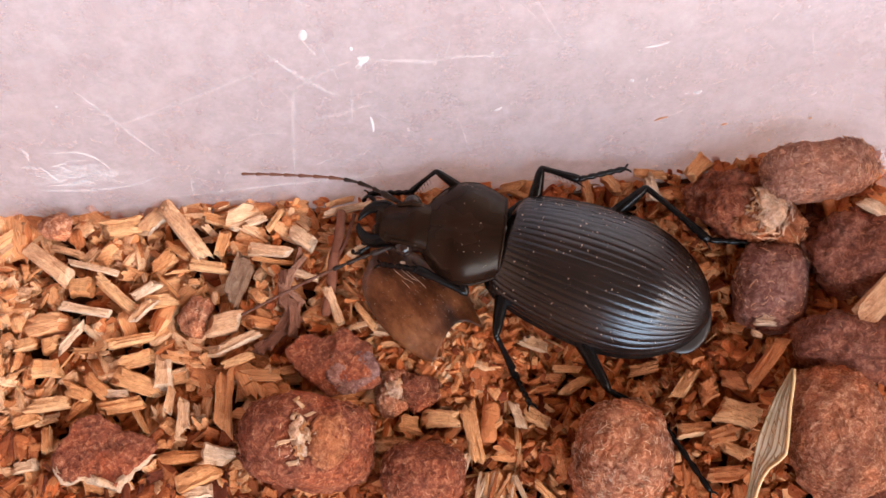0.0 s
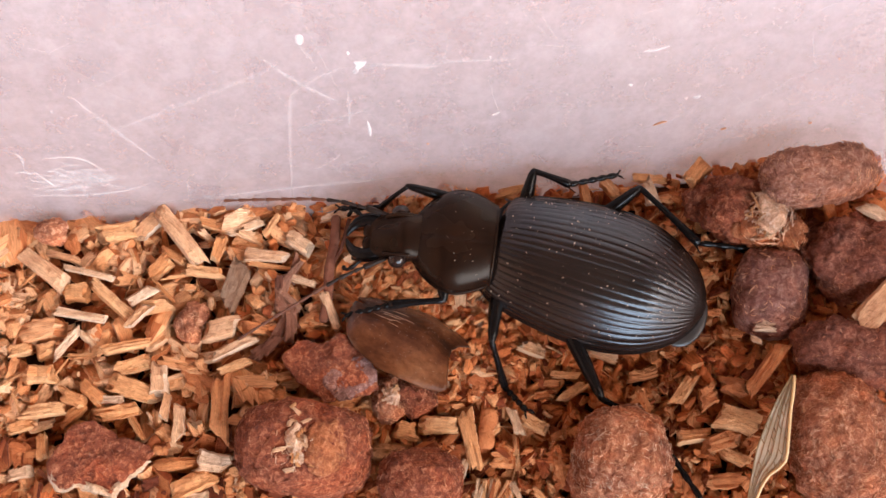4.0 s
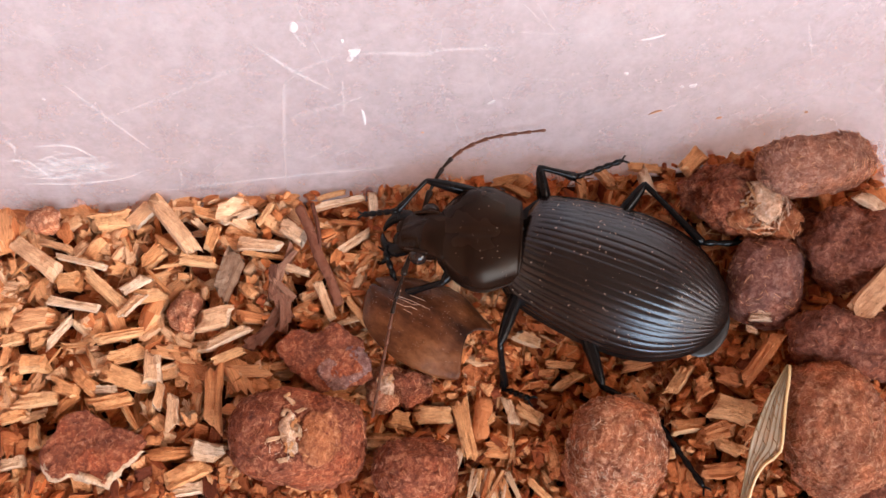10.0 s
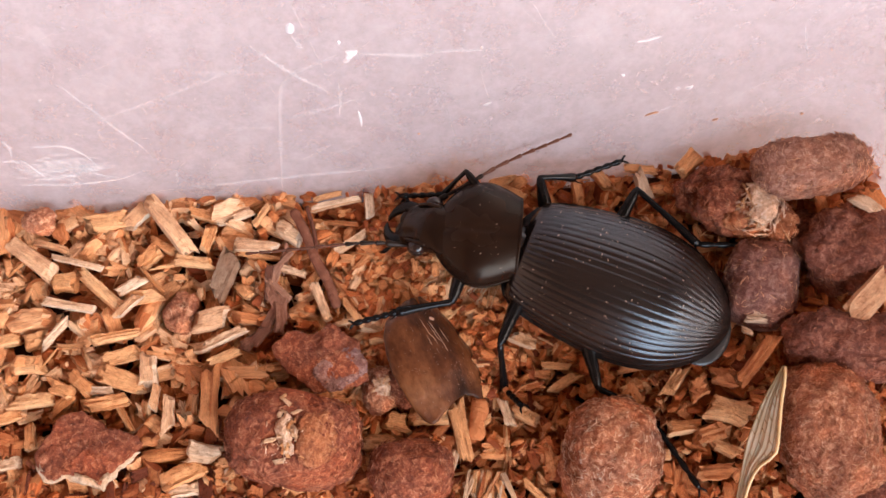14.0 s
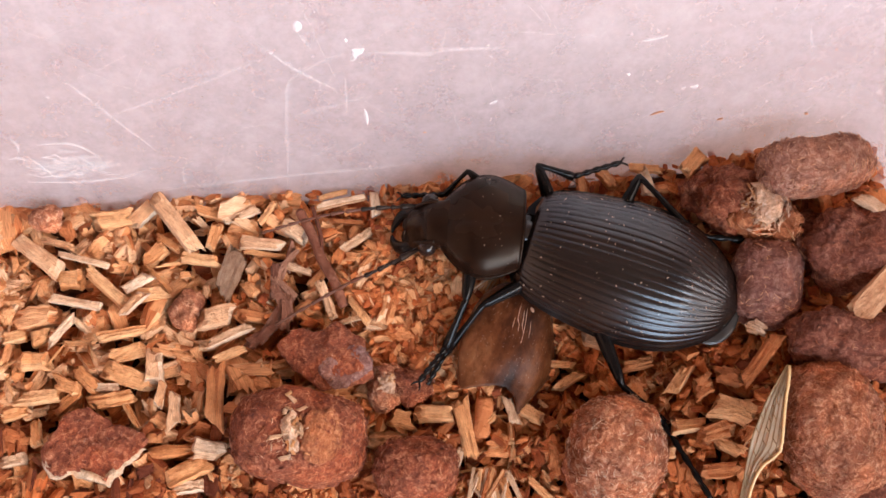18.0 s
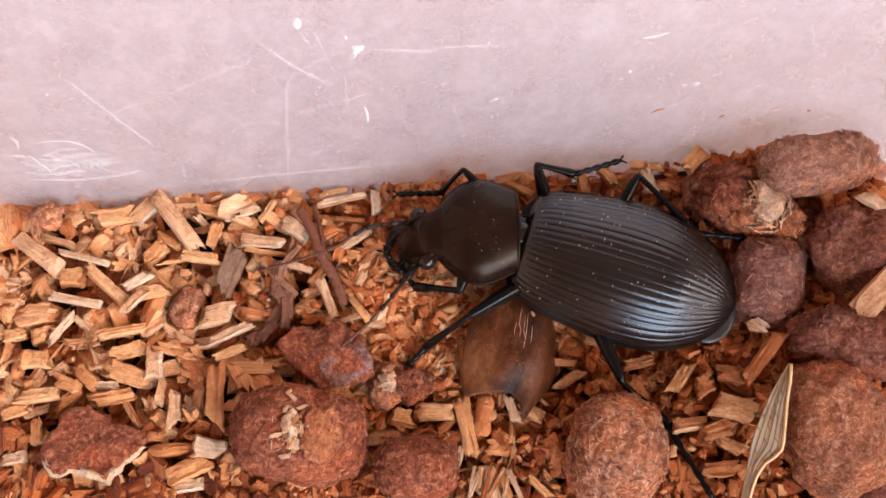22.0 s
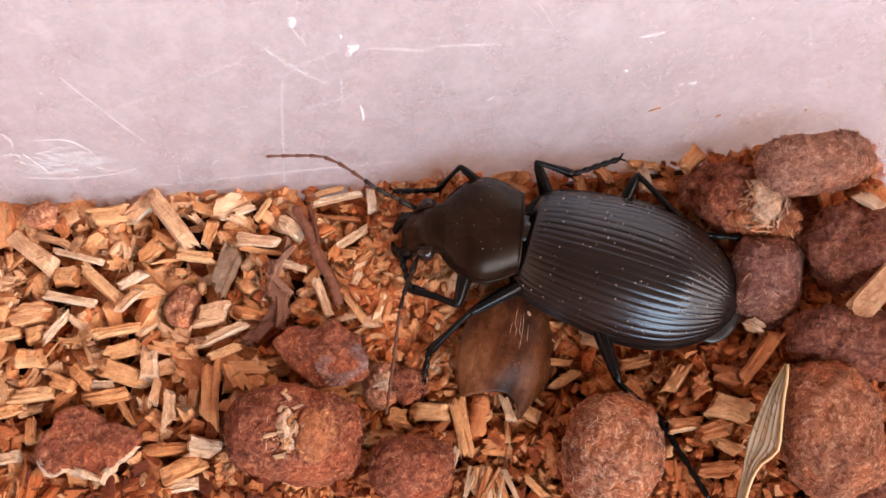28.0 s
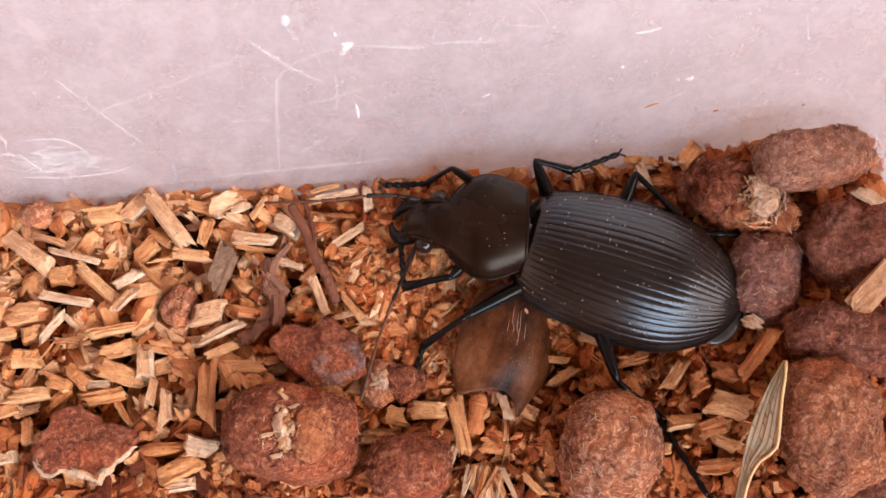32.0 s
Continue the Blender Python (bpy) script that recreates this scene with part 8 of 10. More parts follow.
    walk(legs['mid_far'][0], [
        (0, pose(-0.001707, -0.001776, 0.0015, 0.49, -25.94, -81.72)),
        (1, pose(-0.001772, -0.001736, 0.00146, 0.63, -26.42, -79.47)),
        (2, pose(-0.001414, -0.001633, 0.001395, -0.19, -27.15, -93.14)),
        (3, pose(-0.001454, -0.001715, 0.001465, -0.11, -26.33, -91.78)),
        (5.5, pose(-0.001707, -0.001821, 0.001154, 0.58, -36.87, -81.47)),
        (6, pose(-0.00174, -0.00193, 0.001289, 0.71, -35.17, -79.29)),
        (7, pose(-0.002019, -0.001835, 0.001477, 1.22, -26.33, -69.19)),
        (8, pose(-0.001919, -0.001987, 0.001607, 1.11, -24.81, -70.93)),
        (9, pose(-0.002148, -0.001969, 0.001525, 1.59, -25.88, -62.22)),
        (10, pose(-0.002235, -0.001948, 0.001477, 1.74, -26.49, -59.58)),
        (11, pose(-0.002192, -0.00204, 0.001552, 1.74, -25.63, -59.17)),
        (12, pose(-0.00216, -0.002093, 0.001595, 1.73, -25.14, -59.2)),
        (13, pose(-0.002044, -0.002188, 0.001688, 1.59, -24.02, -61.75)),
        (14, pose(-0.002413, -0.001871, 0.001335, 1.97, -28.21, -55.51)),
        (15.5, pose(-0.002414, -0.001965, 0.001397, 2.05, -27.55, -53.39)),
        (17, pose(-0.002415, -0.002058, 0.001458, 2.15, -26.88, -51.28)),
        (18, pose(-0.002442, -0.002056, 0.001442, 2.19, -27.09, -50.54)),
        (19, pose(-0.002547, -0.002018, 0.001356, 2.3, -28.13, -48.48)),
        (20, pose(-0.002447, -0.002016, 0.001415, 2.16, -27.38, -51.36)),
        (21, pose(-0.002318, -0.001971, 0.001453, 1.91, -26.83, -56.37)),
        (22, pose(-0.002309, -0.001955, 0.001447, 1.88, -26.88, -56.97)),
        (23, pose(-0.002304, -0.002048, 0.001508, 1.96, -26.22, -55.1)),
        (24, pose(-0.002244, -0.001997, 0.001503, 1.8, -26.21, -58.26)),
        (25, pose(-0.002198, -0.002041, 0.00155, 1.76, -25.66, -58.93)),
        (28, pose(-0.002336, -0.00208, 0.001511, 2.04, -26.23, -53.27)),
        (29, pose(-0.002288, -0.002179, 0.001589, 2.07, -25.36, -52.33)),
        (30, pose(-0.002269, -0.002183, 0.001599, 2.04, -25.23, -52.93)),
        (31, pose(-0.002268, -0.002343, 0.001676, 2.24, -24.48, -48.12)),
        (32, pose(-0.002236, -0.002262, 0.001653, 2.08, -24.64, -51.85)),
    ])
    walk(legs['mid_far'][1], [
        (0, pose(-0.00093, -0.007116, 0.004125, -3, 1.16, -176.74)),
        (1, pose(-0.00079, -0.007019, 0.00413, -2.99, 1.21, -176.29)),
        (2, pose(-0.001707, -0.006964, 0.004133, -3, 1.03, -179.85)),
        (3, pose(-0.001621, -0.00709, 0.004126, -3, 0.45, -179.2)),
        (5.5, pose(-0.000995, -0.006568, 0.004755, -3.14, 18.53, 171.34)),
        (6, pose(-0.000829, -0.006749, 0.004745, -3.11, 17.52, 169.91)),
        (7, pose(-0.000108, -0.006861, 0.004138, -3.09, 17.57, 168.49)),
        (8, pose(-0.00014, -0.007134, 0.004124, -3.21, 20.91, 179.25)),
        (9, pose(0.000367, -0.006745, 0.004144, -3.12, 18.17, -171.85)),
        (10, pose(0.000484, -0.006579, 0.004153, -3.07, 16.95, -168.79)),
        (11, pose(0.00058, -0.006686, 0.004148, -3.07, 16.83, -169.51)),
        (12, pose(0.000621, -0.006758, 0.004144, -3.01, 17.77, -163.45)),
        (13, pose(0.000551, -0.007016, 0.00413, -3.01, 20.2, -161.48)),
        (14, pose(0.000581, -0.006229, 0.004171, -2.77, 19.78, -151.13)),
        (15.5, pose(0.000759, -0.006235, 0.004171, -3.23, 17.7, -166.33)),
        (17, pose(0.000932, -0.006233, 0.004171, -3.11, 15.57, 178.66)),
        (18, pose(0.000953, -0.00618, 0.004174, -3.15, 19.43, -173.01)),
        (19, pose(0.000961, -0.00598, 0.004185, -3.09, 15.36, -173.59)),
        (20, pose(0.00088, -0.006177, 0.004174, -3, 1.68, 179.57)),
        (21, pose(0.000648, -0.006429, 0.004161, -3, -0.15, -177.1)),
        (22, pose(0.000608, -0.006442, 0.00416, -3.02, 9.74, -173.98)),
        (23, pose(0.000776, -0.006462, 0.004159, -3.01, 4.86, -177.09)),
        (24, pose(0.000587, -0.006575, 0.004153, -3.03, 10.27, -174.82)),
        (25, pose(0.000593, -0.006673, 0.004148, -3.05, 13.59, -171.89)),
        (28, pose(0.000883, -0.006393, 0.004163, -3.1, 15.75, -175.56)),
        (29, pose(0.001025, -0.006471, 0.004159, -3.1, 15.77, -175.42)),
        (30, pose(0.001003, -0.006513, 0.004157, -3.09, 15.32, -174.05)),
        (31, pose(0.001377, -0.006409, 0.004162, -3.1, 16.06, -173.65)),
        (32, pose(0.001132, -0.006552, 0.004155, -3.11, 16.96, -172.95)),
    ])
    walk(legs['mid_far'][2], [
        (0, pose(-0.004124, -0.007298, 0.00406, -2.4, 12.29, -141.78)),
        (1, pose(-0.003983, -0.007226, 0.004062, -2.39, 12.2, -141.55)),
        (2, pose(-0.004906, -0.006972, 0.004075, -2.54, 11.68, -146.53)),
        (3, pose(-0.004821, -0.007135, 0.004101, -2.58, 11.61, -148.05)),
        (5.5, pose(-0.003994, -0.006111, 0.003738, -2.46, 8.68, -144.57)),
        (6, pose(-0.003833, -0.006215, 0.003782, -2.44, 9.21, -143.73)),
        (7, pose(-0.003098, -0.006252, 0.003172, -2.13, 3.43, -135.35)),
        (8, pose(-0.003129, -0.007095, 0.002982, -2.08, 1.58, -133.98)),
        (9, pose(-0.002642, -0.007176, 0.003147, -2.2, 3.69, -137.02)),
        (10, pose(-0.002518, -0.007174, 0.00322, -2.19, 5.02, -136.76)),
        (11, pose(-0.002432, -0.007243, 0.003221, -2.15, 5.12, -135.76)),
        (12, pose(-0.0023, -0.007627, 0.003167, -2.15, 4.68, -135.78)),
        (13, pose(-0.002297, -0.00797, 0.003025, -2.17, 2.85, -136.22)),
        (14, pose(-0.002056, -0.007683, 0.003089, -2.18, 3.59, -136.63)),
        (15.5, pose(-0.002204, -0.006955, 0.003199, -2.21, 4.5, -137.65)),
        (17, pose(-0.00215, -0.006161, 0.003312, -2.26, 5.41, -138.66)),
        (18, pose(-0.002042, -0.006547, 0.00311, -2.39, 2.6, -142.71)),
        (19, pose(-0.002106, -0.006324, 0.003337, -2.32, 5.74, -140.58)),
        (20, pose(-0.002319, -0.006153, 0.00408, -2.31, 15.01, -138.68)),
        (21, pose(-0.002548, -0.00659, 0.004169, -2.41, 15.94, -141.2)),
        (22, pose(-0.002529, -0.006772, 0.003619, -2.38, 9.65, -141.89)),
        (23, pose(-0.002408, -0.006624, 0.003888, -2.35, 13, -140.27)),
        (24, pose(-0.002548, -0.006859, 0.003583, -2.39, 9.22, -142.3)),
        (25, pose(-0.002487, -0.007112, 0.003396, -2.41, 6.91, -143.04)),
        (28, pose(-0.002188, -0.006632, 0.003294, -2.35, 5.4, -141.33)),
        (29, pose(-0.002045, -0.006716, 0.003289, -2.35, 5.39, -141.36)),
        (30, pose(-0.002067, -0.006833, 0.003311, -2.38, 5.67, -142.49)),
        (31, pose(-0.001679, -0.006749, 0.003277, -2.31, 5.31, -140.25)),
        (32, pose(-0.001905, -0.006927, 0.003221, -2.3, 4.74, -139.93)),
    ])
    walk(legs['hind_far'][0], [
        (0, pose(-0.005679, -0.002027, 0.00165, -1.65, -18.98, -120.87)),
        (1, pose(-0.005672, -0.001977, 0.001628, -1.62, -19.15, -120.2)),
        (2, pose(-0.005558, -0.00221, 0.001681, -2, -18.9, -128.38)),
        (3, pose(-0.005635, -0.002318, 0.001739, -2, -18.42, -128.66)),
        (5.5, pose(-0.005453, -0.001615, 0.001404, -1.66, -21.04, -120.38)),
        (6, pose(-0.005519, -0.001586, 0.001411, -1.56, -20.95, -118.41)),
        (7, pose(-0.005742, -0.001275, 0.001299, -1.11, -21.76, -109.63)),
        (8, pose(-0.005784, -0.001339, 0.001347, -1.08, -21.35, -109.14)),
        (9, pose(-0.005867, -0.001197, 0.001279, -0.91, -21.89, -106.03)),
        (10, pose(-0.005837, -0.001179, 0.001262, -0.95, -22.04, -106.61)),
        (11, pose(-0.005908, -0.001196, 0.001286, -0.86, -21.82, -105.03)),
        (12, pose(-0.005959, -0.001155, 0.001269, -0.77, -21.95, -103.55)),
        (13, pose(-0.006009, -0.00112, 0.001255, -0.7, -22.06, -102.16)),
        (14, pose(-0.006188, -0.000897, 0.00112, -0.41, -23.18, -97.11)),
        (14.5, pose(-0.006259, -0.00085, 0.001091, -0.32, -23.42, -95.4)),
        (16.5, pose(-0.006099, -0.000577, 0.000831, -0.48, -25.65, -98.09)),
        (17, pose(-0.00612, -0.000716, 0.000964, -0.47, -24.51, -98.07)),
        (18, pose(-0.0061, -0.000733, 0.000976, -0.5, -24.41, -98.53)),
        (19, pose(-0.006091, -0.000658, 0.000908, -0.5, -24.99, -98.48)),
        (20, pose(-0.00596, -0.000845, 0.001047, -0.69, -23.83, -101.94)),
        (21, pose(-0.005867, -0.000971, 0.001125, -0.84, -23.19, -104.61)),
        (22, pose(-0.005936, -0.000893, 0.00108, -0.74, -23.55, -102.68)),
        (23, pose(-0.005988, -0.000897, 0.001092, -0.67, -23.44, -101.56)),
        (24, pose(-0.005914, -0.000976, 0.001139, -0.78, -23.06, -103.58)),
        (25, pose(-0.005928, -0.000976, 0.001141, -0.77, -23.04, -103.28)),
        (25.5, pose(-0.006033, -0.000751, 0.000981, -0.59, -24.37, -100.01)),
        (27.5, pose(-0.006091, -0.000675, 0.000923, -0.5, -24.86, -98.54)),
        (28, pose(-0.006076, -0.000703, 0.000946, -0.53, -24.67, -98.94)),
        (29, pose(-0.006148, -0.000755, 0.001001, -0.44, -24.19, -97.58)),
        (30, pose(-0.006113, -0.000784, 0.001021, -0.49, -24.03, -98.42)),
        (31, pose(-0.006283, -0.000683, 0.000952, -0.27, -24.6, -94.56)),
        (32, pose(-0.006264, -0.000678, 0.000946, -0.29, -24.66, -94.94)),
    ])
    walk(legs['hind_far'][1], [
        (0, pose(-0.009561, -0.00852, 0.004252, -2.8, 2.66, 158.89)),
        (1, pose(-0.009473, -0.008509, 0.004252, -2.81, 2.69, 159.43)),
        (2, pose(-0.010257, -0.008144, 0.004271, -2.73, 2.52, 155.45)),
        (3, pose(-0.010377, -0.008245, 0.004266, -2.72, 2.52, 154.99)),
        (5.5, pose(-0.009229, -0.008056, 0.004276, -2.55, 1.49, 148.22)),
        (6, pose(-0.009074, -0.008158, 0.004271, -2.58, 1.57, 149.31)),
        (7, pose(-0.008238, -0.008273, 0.004265, -2.55, 1.48, 148.09)),
        (8, pose(-0.008228, -0.008378, 0.004259, -2.62, 1.82, 150.59)),
        (9, pose(-0.007917, -0.008332, 0.004262, -2.71, 4.04, 154.01)),
        (10, pose(-0.007957, -0.008285, 0.004264, -2.71, 3.84, 154.18)),
        (11, pose(-0.007834, -0.008368, 0.00426, -2.75, 3.76, 155.84)),
        (12, pose(-0.007698, -0.008369, 0.00426, -2.78, 3.17, 157.33)),
        (13, pose(-0.00757, -0.008368, 0.00426, -2.73, 3.08, 155.2)),
        (14, pose(-0.007098, -0.008194, 0.004269, -2.79, 2.68, 157.96)),
        (14.5, pose(-0.00695, -0.008159, 0.004271, -2.86, 1.97, 162.37)),
        (16.5, pose(-0.007114, -0.007717, 0.004294, -2.55, 1.32, 147.98)),
        (17, pose(-0.007141, -0.007923, 0.004283, -2.59, 1.37, 149.42)),
        (18, pose(-0.00718, -0.007937, 0.004282, -2.6, 1.4, 150.02)),
        (19, pose(-0.00716, -0.00783, 0.004288, -2.61, 1.41, 150.17)),
        (20, pose(-0.007474, -0.008005, 0.004279, -2.6, 1.39, 150.09)),
        (21, pose(-0.007722, -0.008087, 0.004274, -2.6, 1.37, 149.85)),
        (22, pose(-0.007546, -0.008047, 0.004276, -2.64, 3.52, 151.11)),
        (23, pose(-0.007459, -0.008087, 0.004274, -2.62, 1.42, 150.55)),
        (24, pose(-0.007643, -0.008131, 0.004272, -2.59, 1.38, 149.66)),
        (25, pose(-0.007619, -0.008141, 0.004272, -2.64, 3.35, 151.23)),
        (25.5, pose(-0.007299, -0.007927, 0.004283, -2.64, 3.41, 151.42)),
        (27.5, pose(-0.007169, -0.007853, 0.004287, -2.65, 3.52, 151.54)),
        (28, pose(-0.007206, -0.007885, 0.004285, -2.58, 1.4, 149.35)),
        (29, pose(-0.007111, -0.007989, 0.00428, -2.57, 1.4, 149)),
        (30, pose(-0.007183, -0.008012, 0.004278, -2.61, 3.61, 150.05)),
        (31, pose(-0.006862, -0.007934, 0.004282, -2.63, 3.7, 150.97)),
        (32, pose(-0.006891, -0.007921, 0.004283, -2.64, 3.45, 151.08)),
    ])
    walk(legs['hind_far'][2], [
        (0, pose(-0.015711, -0.006145, 0.003945, -2.86, 3.02, -162.03)),
        (1, pose(-0.015645, -0.006193, 0.003942, -2.85, 3.05, -161.43)),
        (2, pose(-0.016254, -0.005404, 0.003981, -2.93, 2.62, -167.52)),
        (3, pose(-0.016352, -0.005457, 0.003976, -2.94, 2.57, -168.24)),
        (5.5, pose(-0.014838, -0.004581, 0.004104, -2.94, 3.18, -168.05)),
        (6, pose(-0.014747, -0.00479, 0.00409, -2.93, 3.22, -167)),
        (7, pose(-0.013839, -0.004786, 0.004094, -2.85, 3.52, -161.66)),
        (8, pose(-0.013975, -0.005139, 0.00405, -2.8, 3.56, -158.96)),
        (9, pose(-0.013835, -0.005446, 0.003797, -2.8, 1.74, -158.76)),
        (10, pose(-0.013885, -0.005417, 0.003821, -2.8, 1.91, -159.01)),
        (11, pose(-0.013843, -0.005673, 0.003826, -2.78, 2.1, -157.92)),
        (12, pose(-0.013778, -0.005829, 0.003894, -2.76, 2.76, -156.84)),
        (13, pose(-0.013553, -0.005603, 0.003906, -2.78, 2.72, -158.04)),
        (14, pose(-0.013209, -0.00572, 0.00396, -2.78, 3.13, -158.01)),
        (14.5, pose(-0.013236, -0.006161, 0.004044, -2.76, 3.94, -156.82)),
        (16.5, pose(-0.012708, -0.004218, 0.004142, -2.89, 3.43, -164.25)),
        (17, pose(-0.012821, -0.004566, 0.004126, -2.9, 3.39, -164.9)),
        (18, pose(-0.012896, -0.00464, 0.004121, -2.91, 3.34, -165.67)),
        (19, pose(-0.012884, -0.004548, 0.004125, -2.9, 3.37, -165.22)),
        (20, pose(-0.013193, -0.004715, 0.004118, -2.9, 3.37, -165.22)),
        (21, pose(-0.013427, -0.004773, 0.004116, -2.93, 3.26, -167.22)),
        (22, pose(-0.013314, -0.004865, 0.003871, -2.93, 1.57, -167.37)),
        (23, pose(-0.013204, -0.004843, 0.004111, -2.92, 3.31, -166.23)),
        (24, pose(-0.013337, -0.004798, 0.004113, -2.93, 3.27, -167.03)),
        (25, pose(-0.013395, -0.00497, 0.003886, -2.92, 1.76, -166.81)),
        (25.5, pose(-0.013084, -0.004775, 0.00389, -2.92, 1.73, -166.36)),
        (27.5, pose(-0.01296, -0.004714, 0.003881, -2.91, 1.67, -165.87)),
        (28, pose(-0.012882, -0.004521, 0.004123, -2.92, 3.3, -166.27)),
        (29, pose(-0.012766, -0.00459, 0.004118, -2.92, 3.31, -166.18)),
        (30, pose(-0.01289, -0.004723, 0.003863, -2.92, 1.5, -166.95)),
        (31, pose(-0.01262, -0.004737, 0.003856, -2.89, 1.59, -164.58)),
        (32, pose(-0.012658, -0.004735, 0.003886, -2.9, 1.77, -165.24)),
    ])
